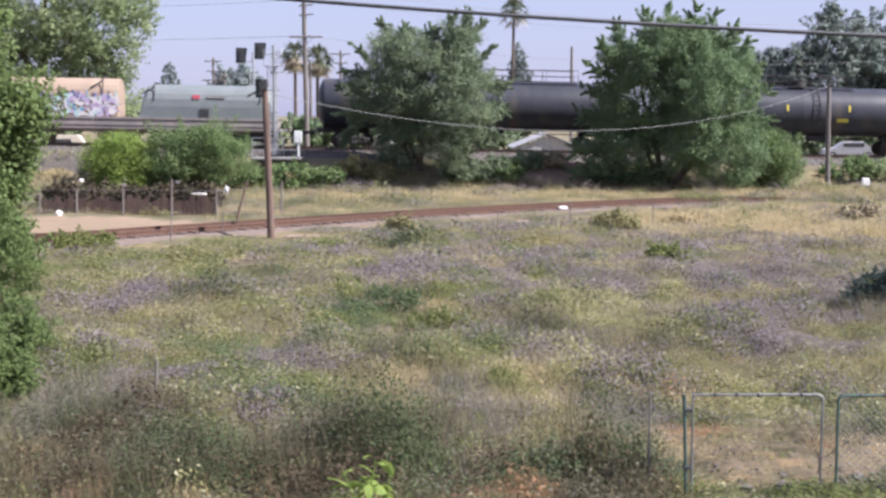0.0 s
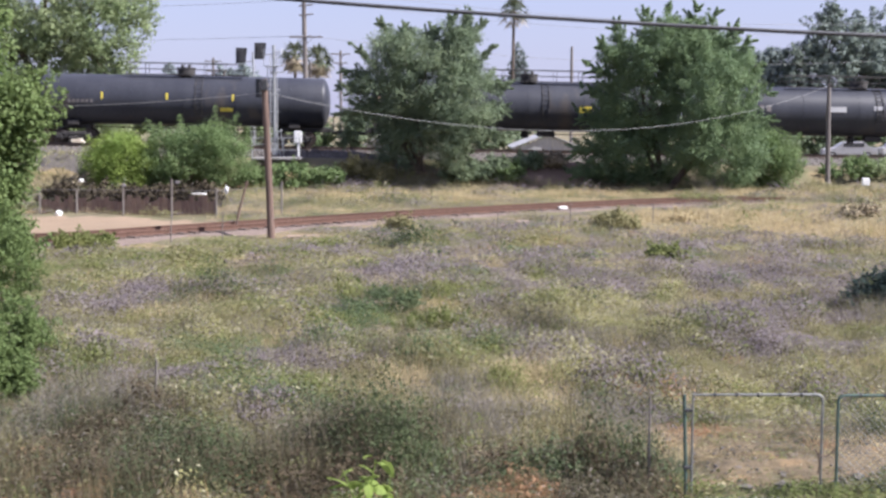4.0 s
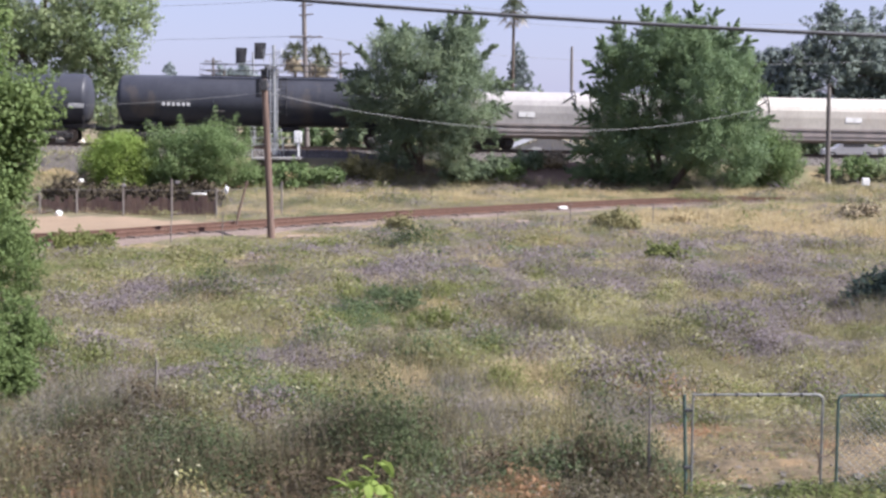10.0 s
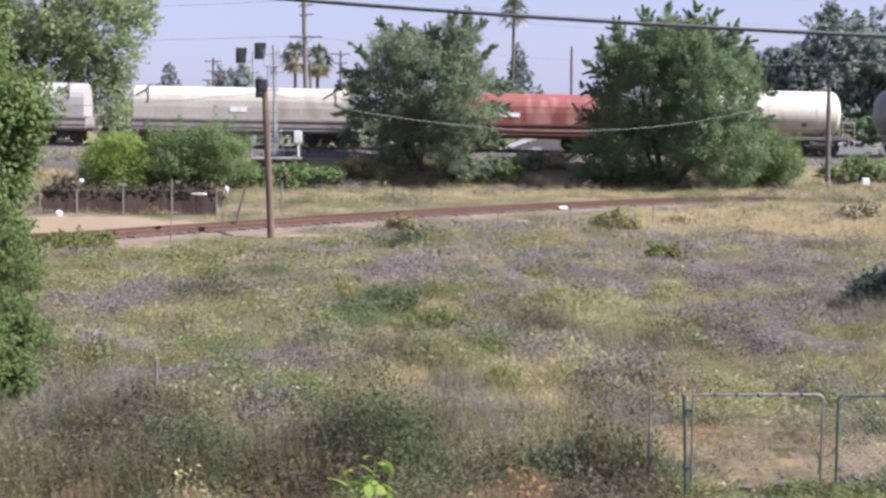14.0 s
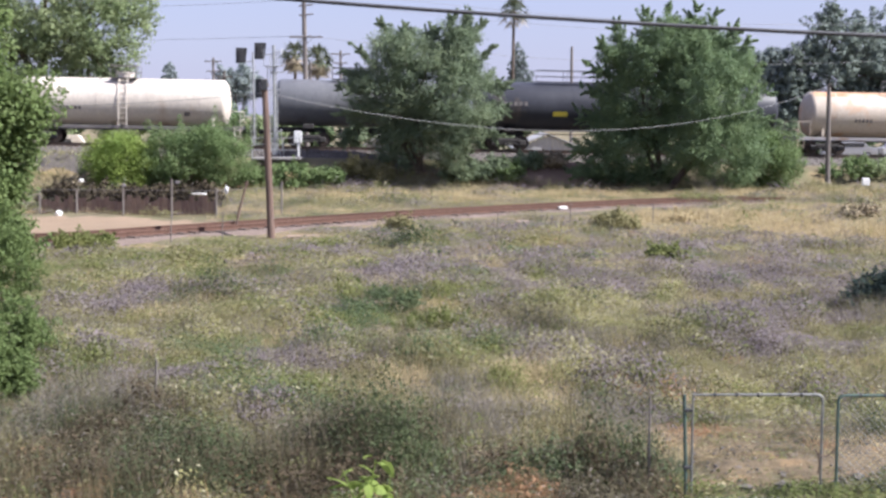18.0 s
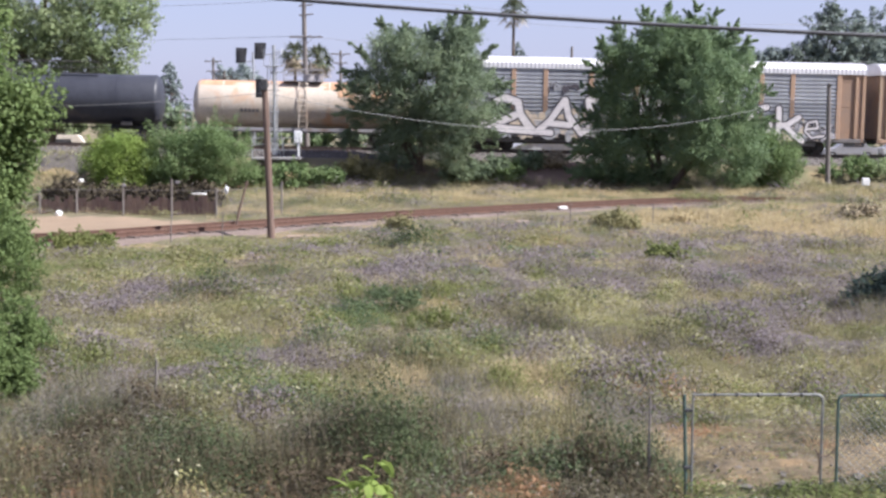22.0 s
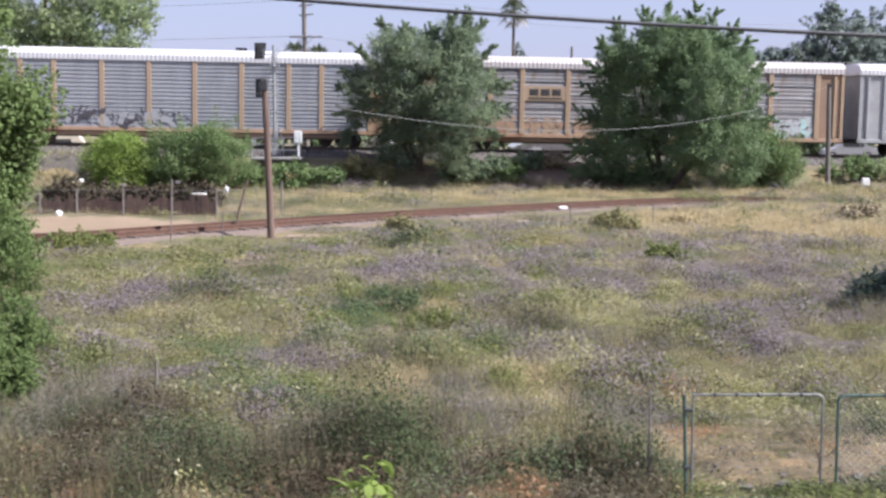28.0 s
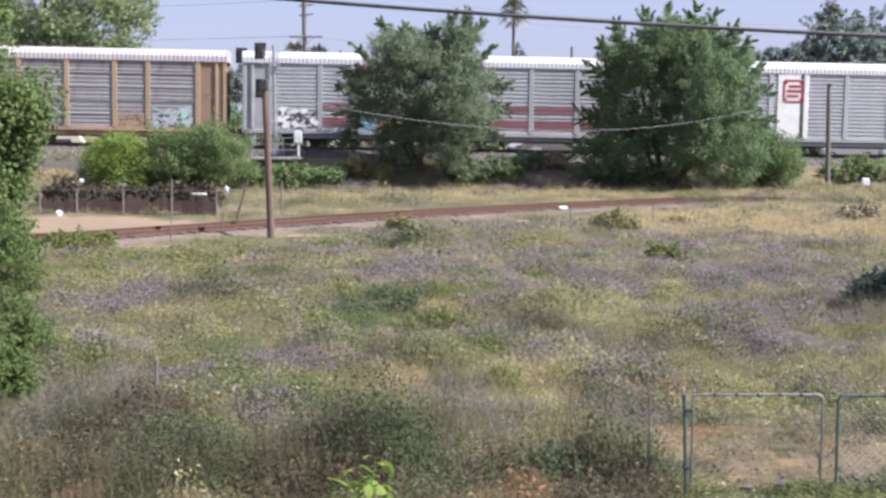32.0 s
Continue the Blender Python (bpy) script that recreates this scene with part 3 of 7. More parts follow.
def frame_tank(s0, s1, paint, label, rust=False, dia=2.86, sill=SILL_GREY):
    """An older tank car with a full flat frame, a central platform with railings and a side ladder."""
    half, r = (s1 - s0) / 2, dia / 2
    zc = 1.17 + r
    ob = rolling("tank_car", s0, s1, label, "tank car", half - 1.35)
    tank_shell(ob, half, r, zc, paint)
    weld_bands(ob, half, r, zc, paint, 4)
    top = zc + r
    bm = bmesh.new()
    box(bm, 0, 0, 1.0, 2 * half + 1.5, 0.6, 0.3, 0.03)
    for side in (-1.35, 1.35):
        box(bm, 0, side, 1.06, 2 * half + 1.5, 0.1, 0.17)
    for e in (-1, 1):
        box(bm, e * (half + 0.7), 0, 1.06, 0.12, 2.8, 0.2)
        box(bm, e * (half + 0.35), 0, 1.13, 0.7, 2.7, 0.04)
    part("frame", bm, sill, ob)
    for x in (-half + 1.0, half - 1.0):
        for side in (-0.95, 0.95):
            bm = bmesh.new()
            box(bm, x, side, 1.45, 0.16, 0.5, 0.55, 0.02)
            part("saddle", bm, paint, ob)
    for e in (-1, 1):
        bm = bmesh.new()
        path_rod(bm, [(e * (half + 0.68), -1.35, 1.1), (e * (half + 0.68), -1.35, 2.1), (e * (half + 0.68), 1.35, 2.1), (e * (half + 0.68), 1.35, 1.1)], 0.026)
        rod(bm, (e * (half + 0.68), -1.35, 1.6), (e * (half + 0.68), 1.35, 1.6), 0.02, 5)
        path_rod(bm, [(e * (half + 0.68), -1.35, 2.1), (e * (half - 0.1), -1.4, 2.1), (e * (half - 0.1), -1.4, 1.1)], 0.024)
        ladder(bm, e * (half + 0.5), -1.4, 0.45, -1.4, 1.1, 0.4)
        part("end_rail", bm, paint, ob)
    for x, q, high in ((0.35, 0.36, 0.42), (1.0, 0.26, 0.46)) if rust else ((0, 0.5, 0.3),):
        bm = bmesh.new()
        rod(bm, (x, 0, top - 0.15), (x, 0, top + high), q, 20)
        rod(bm, (x, 0, top + high), (x, 0, top + high + 0.06), q + 0.05, 20)
        part("dome", bm, sill if rust else paint, ob)
    reach = 1.2 if rust else 0.78
    bm = bmesh.new()
    box(bm, 0, 0, top + 0.02, 2 * reach + 0.04, 2.1, 0.05)
    part("platform", bm, sill, ob)
    bm = bmesh.new()
    for side in (-1.0, 1.0):
        path_rod(bm, [(-reach, side, top), (-reach, side, top + 0.75), (reach, side, top + 0.75), (reach, side, top)], 0.028)
        rod(bm, (-reach, side, top + 0.4), (reach, side, top + 0.4), 0.02, 5)
    for e in (-reach, reach):
        rod(bm, (e, -1, top + 0.75), (e, 1, top + 0.75), 0.028, 5)
    part("handrail", bm, sill, ob)
    bm = bmesh.new()
    ladder(bm, 0, -r - 0.1, 1.1, -r - 0.06, zc + 0.4, 0.5, 0.3, 0.03)
    ladder(bm, 0, -r - 0.06, zc + 0.4, -1.0, top, 0.5, 0.3, 0.03)
    part("ladder", bm, paint, ob)
    for i in range(5):
        bm = bmesh.new()
        box(bm, -half * 0.55 + i * 0.24, -math.sqrt(r * r - 0.16) - 0.012, zc - 0.4, 0.15, 0.02, 0.22, turn=pose(0, 0, 0, 16, 0, 0))
        part("marking", bm, SILL_GREY, ob)
    bm = bmesh.new()
    box(bm, half * 0.6, -math.sqrt(r * r - 0.5) - 0.012, zc - 0.7, 0.35, 0.02, 0.3, turn=pose(0, 0, 0, 29, 0, 0))
    part("marking", bm, SILL_GREY, ob)
    coupler(ob, half + 0.7, 0.35)
    if rust:
        seg = 14
        for x0, x1, a0, a1 in ((-half + 0.5, -half * 0.1, 66, 90), (-half + 0.5, -half * 0.62, 52, 66), (-half * 0.2, half * 0.25, 72, 90), (half * 0.2, half - 0.5, 40, 90), (half * 0.32, half * 0.5, 20, 42), (half * 0.62, half * 0.8, 12, 42)):
            bm = bmesh.new()
            prev = None
            for k in range(seg + 1):
                a = radians(a0 + (a1 - a0) * k / seg)
                jag = (0.42 * noise.noise((x0, k * 0.55, 1.0)), 0.42 * noise.noise((x1, k * 0.55, 5.0)))
                row = [bm.verts.new((x, -(r + 0.006) * math.cos(a), zc + (r + 0.006) * math.sin(a))) for x in (x0 + jag[0], x1 + jag[1])]
                if prev:
                    bm.faces.new((prev[0], prev[1], row[1], row[0]))
                prev = row
            part("rust_patch", bm, RUST_PATCH, ob, "orange rust stain")
    return ob


def coil_car(s0, s1, paint, sill, label, hoods=2, top=3.66, taper=0.0, mixed=None):
    """A coil car: a low trough under long rounded lift-off hoods with lifting brackets."""
    half = (s1 - s0) / 2
    ob = rolling("coil_car", s0, s1, label, "coil car", half - 1.5)
    bm = bmesh.new()
    sweep(bm, [(-1.46, 1.62), (-1.46, 0.95), (-1.2, 0.8), (-0.5, 0.72), (0.5, 0.72), (1.2, 0.8), (1.46, 0.95), (1.46, 1.62)], -half - 0.1, half + 0.1)
    part("trough", bm, sill, ob)
    bm = bmesh.new()
    for side in (-1.48, 1.48):
        box(bm, 0, side, 1.6, 2 * half + 0.5, 0.07, 0.12)
        box(bm, 0, side * 0.99, 1.2, 2 * half + 0.2, 0.07, 0.07)
    for e in (-1, 1):
        box(bm, e * (half + 0.45), 0, 1.0, 0.9, 2.5, 0.12)
        path_rod(bm, [(e * (half + 0.85), -1.3, 1.0), (e * (half + 0.85), -1.3, 1.95), (e * (half + 0.85), 1.3, 1.95), (e * (half + 0.85), 1.3, 1.0)], 0.025)
    part("side_sill", bm, sill, ob)
    length = 2 * half / hoods
    for i in range(hoods):
        x0 = -half + i * length + (0.04 if i else 0)
        x1 = -half + (i + 1) * length - (0.04 if i < hoods - 1 else 0)
        if mixed:
            x0, x1, top, taper, paint = mixed[i]
        prof = [(-1.42, 1.64), (-1.44, 2.35)]
        for k in range(1, 12):
            a = math.pi * (1 - k / 12)
            c, d = math.cos(a), math.sin(a)
            prof.append((1.44 * math.copysign(abs(c) ** 0.8, c), 2.35 + (top - 2.35) * abs(d) ** 0.8))
        prof += [(1.44, 2.35), (1.42, 1.64)]
        bm = bmesh.new()
        cuts = [(x0, 0.0), (x0 + 0.02, 1.0), (x1 - 0.02, 1.0), (x1, 0.0)]
        if taper:
            cuts = [(x0, 0), (x0 + taper * 0.5, 0.78), (x0 + taper, 1.0), (x1 - taper, 1.0), (x1 - taper * 0.5, 0.78), (x1, 0)]
        rings = []
        for x, t in cuts:
            k = 0.12 + 0.88 * t if taper else (0.985 if t == 0 else 1.0)
            rings.append([bm.verts.new((x, y, 1.64 + (z - 1.64) * k)) for y, z in prof])
        for p, q in zip(rings, rings[1:]):
            for m in range(len(prof) - 1):
                bm.faces.new((p[m], p[m + 1], q[m + 1], q[m]))
        bm.faces.new(rings[0][::-1])
        bm.faces.new(rings[-1])
        bmesh.ops.recalc_face_normals(bm, faces=bm.faces)
        hood = part("hood", bm, paint, ob)
        for x in (x0 + 0.9, x1 - 0.9):
            bm = bmesh.new()
            path_rod(bm, [(x - 0.75, -1.36, top - 0.62), (x - 0.05, -1.2, top - 0.2), (x, -0.85, top + 0.06), (x, 0.6, top + 0.08)], 0.045)
            rod(bm, (x, -1.47, top - 1.0), (x, -1.2, top - 0.2), 0.04, 6)
            part("lifting_bracket", bm, UNDER, hood, "dark steel lifting bracket")
        if mixed:
            continue
        bm = bmesh.new()
        bars(bm, (x0 + x1) / 2 - 0.5, -1.455, 2.25, 2, 0.5, 0.32, 0.03)
        part("label_plate", bm, WHITE_PAINT, hood)
    coupler(ob, half + 0.8, 0.35)
    return ob


RACK_H = 5.86


def rack_panel_mesh(width, z0, z1, paint, ribs=17, deep=0.05):
    bm = bmesh.new()
    prof = []
    for i in range(ribs):
        a, b = z0 + (z1 - z0) * i / ribs, z0 + (z1 - z0) * (i + 1) / ribs
        h = b - a
        prof += [(0.0, a), (-deep, a + 0.16 * h), (-deep, a + 0.6 * h), (0.0, a + 0.68 * h)]
    prof.append((0.0, z1))
    rows = [[bm.verts.new((x, y, z)) for y, z in prof] for x in (-width / 2, width / 2)]
    for k in range(len(prof) - 1):
        bm.faces.new((rows[0][k], rows[1][k], rows[1][k + 1], rows[0][k + 1]))
    bmesh.ops.recalc_face_normals(bm, faces=bm.faces)
    me = bpy.data.meshes.new("side_panel")
    bm.to_mesh(me)
    bm.free()
    me.materials.append(paint)
    return me


def autorack(s0, s1, panel, post, roof, sill, label, door=None, deep=0.05, seams=None):
    """A long enclosed car carrier: ribbed side panels between posts, a ridged roof, recessed end doors."""
    half = (s1 - s0) / 2 - 0.12
    ob = rolling("car_carrier", s0, s1, label, "car carrier", half - 3.6)
    door = door or post
    zb, ze = 1.02, 5.16
    stops = [1.75, 4.75, 6.75, 9.62, 12.45]
    stops = [-half + q for q in stops] + [half - q for q in reversed(stops)]
    made = {}
    pm = bpy.data.meshes.new("post")
    bm = bmesh.new()
    box(bm, 0, -0.03, (zb + ze) / 2, 0.29, 0.12, ze - zb, 0.015)
    bm.to_mesh(pm)
    bm.free()
    pm.materials.append(post)
    for side in (1, -1):
        for a, b in zip(stops, stops[1:]):
            x, width = (a + b) / 2, round(b - a, 2)
            if width not in made:
                made[width] = rack_panel_mesh(width, zb, ze, panel, 17, deep)
            share("side_panel", made[width], Matrix.Translation((x, -1.5 * side, 0)) @ pose(0, 0, 0, 0, 0, 0 if side > 0 else 180), ob)
        for x in stops:
            share("post", pm, Matrix.Translation((x, -1.5 * side, 0)) @ pose(0, 0, 0, 0, 0, 0 if side > 0 else 180), ob)
        for k in range(1, 5 if seams else 0):
            for a, b in zip(stops, stops[1:]):
                bm = bmesh.new()
                box(bm, (a + b) / 2, side * -1.53, zb + (ze - zb) * k / 5, b - a - 0.17, 0.05, 0.055, 0.01)
                part("panel_seam", bm, seams, ob)
    # corner bays and ladders
    for e in (-1, 1):
        for side in (-1, 1):
            bm = bmesh.new()
            box(bm, e * (half - 0.95), side * 1.46, (zb + ze) / 2, 1.5, 0.08, ze - zb)
            for z in (zb + 0.5, (zb + ze) / 2, ze - 0.5):
                box(bm, e * (half - 0.95), side * 1.49, z, 1.4, 0.04, 0.07)
            box(bm, e * (half - 1.62), side * 1.5, (zb + ze) / 2, 0.1, 0.07, ze - zb)
            part("corner_panel", bm, door, ob)
            bm = bmesh.new()
            box(bm, e * (half - 0.13), side * 1.52, (zb + ze) / 2 - 0.1, 0.2, 0.1, ze - zb + 0.2, 0.015)
            part("corner_post", bm, post, ob)
            bm = bmesh.new()
            box(bm, e * (half - 0.62), side * 1.54, (zb + ze) / 2 - 0.05, 0.16, 0.12, ze - zb - 0.3, 0.015)
            part("bay_post", bm, post, ob)
        bm = bmesh.new()
        ladder(bm, e * (half - 0.36), -1.55, 0.6, -1.55, 2.1, 0.3, 0.3, 0.014)
        part("ladder", bm, post, ob)
        for k in range(6):
            bm = bmesh.new()
            box(bm, e * (half - 0.25), -1.25 + k * 0.5, 3.1, 0.08, 0.47, 4.1, 0.01)
            part("door_panel", bm, door, ob)
    bm = bmesh.new()
    for side in (-1, 1):
        box(bm, 0, side * 1.5, 0.93, 2 * half, 0.14, 0.24, 0.02)
        box(bm, 0, side * 1.36, 0.68, 2 * half - 6.2, 0.1, 0.3, 0.02)
    part("side_sill", bm, sill, ob)
    bm = bmesh.new()
    box(bm, 0, 0, 0.86, 2 * half, 2.85, 0.2, 0.02)
    box(bm, 0, 0, 0.6, 2 * half - 8, 0.7, 0.35, 0.02)
    part("deck", bm, UNDER, ob)
    bm = bmesh.new()
    for side in (-1, 1):
        box(bm, 0, side * 1.51, 5.2, 2 * half - 0.6, 0.1, 0.1)
    part("top_rail", bm, roof, ob)
    # roof with pressed ridges, drooping over the sides
    bm = bmesh.new()
    n = int(2 * half / 0.13)
    rings = []
    for i in range(n + 1):
        x = -half + 2 * half * i / n
        up = 0.018 if i % 2 else 0.0
        row = []
        for y, z in ((-1.61, 5.09), (-1.6, 5.42), (-1.46, 5.64), (-1.1, 5.78), (-0.5, 5.84), (0, 5.86), (0.5, 5.84), (1.1, 5.78), (1.46, 5.64), (1.6, 5.42), (1.61, 5.09)):
            row.append(bm.verts.new((x, y + math.copysign(up, y) if abs(y) > 1.4 else y, z + up)))
        rings.append(row)
    for p, q in zip(rings, rings[1:]):
        for m in range(10):
            bm.faces.new((p[m], q[m], q[m + 1], p[m + 1]))
    bm.faces.new(rings[0])
    bm.faces.new(rings[-1][::-1])
    bmesh.ops.recalc_face_normals(bm, faces=bm.faces)
    part("roof", bm, roof, ob)
    coupler(ob, half, 0.35)
    return ob


SPRAY_LILAC = surface("spray_lilac", (0.40, 0.30, 0.48), (0.48, 0.38, 0.52), 3, 0.6, 0, 0.05, 14)
GRAFFITI_WHITE = surface("graffiti_white", (0.66, 0.615, 0.615), (0.58, 0.54, 0.545), 2, 0.6, 0, 0.05, 14)
GRAFFITI_DARK = surface("graffiti_dark", (0.045, 0.04, 0.05), (0.08, 0.07, 0.08), 2, 0.6, 0, 0.05, 14)
SPRAY_MINT = surface("spray_mint", (0.35, 0.52, 0.50), (0.42, 0.58, 0.56), 3, 0.6, 0, 0.05, 14)
SPRAY_VIOLET = surface("spray_violet", (0.16, 0.14, 0.30), (0.22, 0.2, 0.38), 3, 0.6, 0, 0.05, 14)
SPRAY_TAN = surface("spray_tan", (0.52, 0.42, 0.30), (0.60, 0.50, 0.40), 3, 0.6, 0, 0.05, 14)


def blob(bm, x, y, z, rx, rz, pr, n=9, turn=0.0):
    """A flat sprayed patch with an uneven outline that faces -y."""
    c, d = math.cos(turn), math.sin(turn)
    vs = []
    for i in range(n):
        q = pr.uniform(0.65, 1.15)
        u, w = rx * q * math.cos(-2 * math.pi * i / n), rz * q * math.sin(-2 * math.pi * i / n)
        vs.append(bm.verts.new((x + u * c - w * d, y, z + u * d + w * c)))
    bm.faces.new(vs)


def paint_on(ob, x, z, wide, tall, y, seed, paints, count, fat=1.0):
    """Sprayed graffiti: overlapping fills and slanting strokes of several colours, one part a colour."""
    pr = random.Random(seed)
    pieces = [bmesh.new() for _ in paints]
    for i in range(int(count * 2.2)):
        k = pr.randrange(len(paints))
        px, pz, py = x + pr.uniform(-0.5, 0.5) * wide, z + pr.uniform(-0.5, 0.5) * tall, y - 0.004 - 0.00008 * i
        if pr.random() < 0.4:
            blob(pieces[k], px, py, pz, fat * pr.uniform(0.12, 0.36), fat * pr.uniform(0.1, 0.26), pr, 9, pr.uniform(-1, 1))
        else:
            blob(pieces[k], px, py, pz, pr.uniform(0.2, 0.5), pr.uniform(0.04, 0.09), pr, 8, pr.choice((1.3, 1.8, 0.4, -0.5, 0.9, 2.2)) + pr.uniform(-0.2, 0.2))
    for bm, paint in zip(pieces, paints):
        tagged(part("graffiti", bm, paint, ob, "sprayed graffiti"), kind="stuff")


def letters(ob, text, x, z, size, y, paint, outline=None, stretch=1.0, lean=0.0, name="lettering", label="white block lettering"):
    """Writing on a side that faces -y, centred at x with its foot at z."""
    reach = 0.05 * size
    around = [(reach * math.cos(k * math.pi / 5), reach * math.sin(k * math.pi / 5)) for k in range(10)]
    for shifts, mat, dy in (((around, outline, 0.0),) if outline else ()) + (([(0, 0)], paint, 0.008),):
        curve = bpy.data.curves.new("text", "FONT")
        curve.body, curve.size, curve.align_x = text, size, "CENTER"
        curve.offset, curve.shear, curve.resolution_u = 0.03 * size if outline else 0.015, lean, 3
        tmp = bpy.data.objects.new("text", curve)
        flat = bpy.data.meshes.new_from_object(tmp)
        bpy.data.objects.remove(tmp)
        bm = bmesh.new()
        for k, (sx, sz) in enumerate(shifts):
            me = flat.copy()
            me.transform(Matrix.Translation((x + sx, y - dy - 0.0004 * k, z + sz)) @ pose(0, 0, 0, 90, 0, 0) @ Matrix.Diagonal((stretch, 1, 1, 1)))
            bm.from_mesh(me)
            bpy.data.meshes.remove(me)
        bpy.data.meshes.remove(flat)
        for face in bm.faces:
            face.material_index = 0
        part(name, bm, mat, ob, label)


def sprayed_letter(ob, x0, x1, z0, z1, width, strokes):
    """A fat sprayed letter from a few brush strokes, over a wider dark outline; both face -y."""
    for grow, y, mat, label in ((0.1, -1.667, GRAFFITI_DARK, "dark sprayed outline"), (0.0, -1.673, GRAFFITI_WHITE, "white sprayed graffiti letter")):
        bm = bmesh.new()
        k = 0
        for line in strokes:
            pts = [Vector((x0 + (x1 - x0) * u, 0, z0 + (z1 - z0) * v)) for u, v in line]
            r = width * 0.36 + grow
            for i, p in enumerate(pts):
                k += 1
                fat = r * (0.9 + 0.2 * ((i * 7 + k) % 3) / 2)
                vs = [bm.verts.new((p.x + fat * math.cos(-a * 0.628), y - 0.0002 * k, p.z + fat * math.sin(-a * 0.628))) for a in range(10)]
                bm.faces.new(vs)
                if i:
                    q = pts[i - 1]
                    d = (p - q).normalized()
                    n = Vector((-d.z, 0, d.x)) * r
                    k += 1
                    vs = [bm.verts.new((w.x, y - 0.0002 * k, w.z)) for w in (q - n, p - n, p + n, q + n)]
                    bm.faces.new(vs)
        bmesh.ops.recalc_face_normals(bm, faces=bm.faces)
        part("graffiti_letter", bm, mat, ob, label)


def train():
    W, Y = WHITE_PAINT, YELLOW_PAINT
    first = coil_car(-28.6, -10.4, HOOD_GREY, TROUGH_GREY, "coil car with a graffitied tan hood and a grey sloped hood", 2, 3.66,
                     mixed=[(-9.0, -0.55, 4.0, 0.0, TAN_PAINT), (0.75, 9.0, 3.7, 0.5, HOOD_GREY)])
    paint_on(first, -4.3, 2.35, 7.4, 1.3, -1.45, 31, [SPRAY_MINT, GRAFFITI_WHITE, SPRAY_LILAC, BLUE_PAINT, SPRAY_MINT, GRAFFITI_WHITE, SPRAY_LILAC], 90)
    paint_on(first, -4.3, 2.9, 6.8, 0.3, -1.45, 32, [SPRAY_VIOLET, GRAFFITI_DARK], 24)
    bm = bmesh.new()
    box(bm, 4.7, -1.46, 1.85, 0.55, 0.03, 0.75)
    part("hatch", bm, BLACK_PAINT, first, "dark square hatch")
    bm = bmesh.new()
    box(bm, 4.2, -1.40, 2.95, 0.45, 0.03, 0.22, turn=pose(0, 0, 0, -22, 0, 0))
    part("emblem", bm, SIGN_RED, first, "small red emblem")
    bm = bmesh.new()
    box(bm, 5.4, -1.40, 2.95, 1.1, 0.03, 0.16, turn=pose(0, 0, 0, -22, 0, 0))
    part("marking", bm, SILL_GREY, first)
    long_tank(-7.93, 11.85, TANK_BLACK, "long black pressure tank car with a walkway on top", 0.62, 0.3, [("bar", 8.8, 3.2, 1.0, 0.34, RACK_GREY, "pale grey end placard"), ("5", -5, 2.5, 1.5, 0.22, SILL_GREY, "faded lettering")])
    long_tank(13.74, 31.6, TANK_BLACK, "black tank car with small yellow marks along its side", 0.4, 0.0, [("bar", -4.9, 2.95, 0.12, 0.4, Y, ""), ("bar", -1.0, 2.95, 0.12, 0.4, Y, ""), ("bar", 3.0, 2.95, 0.12, 0.4, Y, ""), ("bar", 2.6, 2.2, 0.75, 0.22, Y, "yellow decal"), ("6", -6.2, 2.6, 1.6, 0.2, SILL_GREY, "")])
    long_tank(34.05, 53.77, TANK_BLACK, "black tank car with white lettering and a yellow decal", 0.5, 0.2, [("8", -7.6, 2.95, 2.0, 0.26, W, "white lettering bars"), ("bar", 3.6, 2.6, 0.75, 0.4, Y, "yellow decal"), ("bar", 8.6, 3.1, 1.5, 0.2, W, "white end stripe"), ("bar", -9.3, 3.0, 0.12, 0.6, RACK_ORANGE, "")])
    long_tank(55.09, 75.1, TANK_BLACK, "black tank car with patched grey lettering", 0.5, 0.4, [("4", -6.6, 2.9, 1.8, 0.4, SILL_GREY, "patched lettering"), ("bar", -1.5, 2.9, 1.2, 0.35, RACK_GREY, "pale patch"), ("bar", 1.2, 3.0, 0.6, 0.3, RACK_GREY, ""), ("bar", 9.2, 2.3, 0.9, 0.25, W, "white end stripe")])
    long_tank(76.53, 95.29, TANK_BLACK, "black tank car with a white end stripe", 0.45, 0.0, [("bar", 7.6, 3.05, 2.2, 0.14, W, "white end stripe"), ("bar", 7.4, 2.45, 1.2, 0.14, W, ""), ("6", -5.6, 2.5, 1.8, 0.2, W, "white lettering bars"), ("bar", -3, 2.1, 0.7, 0.1, SILL_GREY, "")])
    coil_car(98.4, 113.47, HOOD_WHITE, TROUGH_GREY, "white two-hood coil car with stained sides", 2, 3.68)
    coil_car(116.44, 129.67, HOOD_CREAM, TROUGH_GREY, "cream-white hooded coil car", 1, 3.62)
    red = coil_car(132.7, 146.0, HOOD_RED, SILL_RED, "faded red hooded coil car with white lettering", 1, 3.55)
    letters(red, "COIL CAR", -3.65, 1.98, 0.72, -1.452, WHITE_PAINT, stretch=1.25)
    bm = bmesh.new()
    for k in range(3):
        box(bm, -0.95 + 0.75 * k, -1.455, 2.2, 0.6, 0.02, 0.26)
    part("marking", bm, WHITE_PAINT, red, "smeared white lettering bars")
    frame_tank(148.07, 160.99, TANK_WHITE, "clean white tank car on a flat frame with a ladder")
    long_tank(163.62, 173.97, TANK_GREY, "short grey tank car with a yellow decal", 0.3, 0.0, [("bar", 2.0, 2.6, 0.75, 0.28, Y, "yellow decal")], dia=2.9)
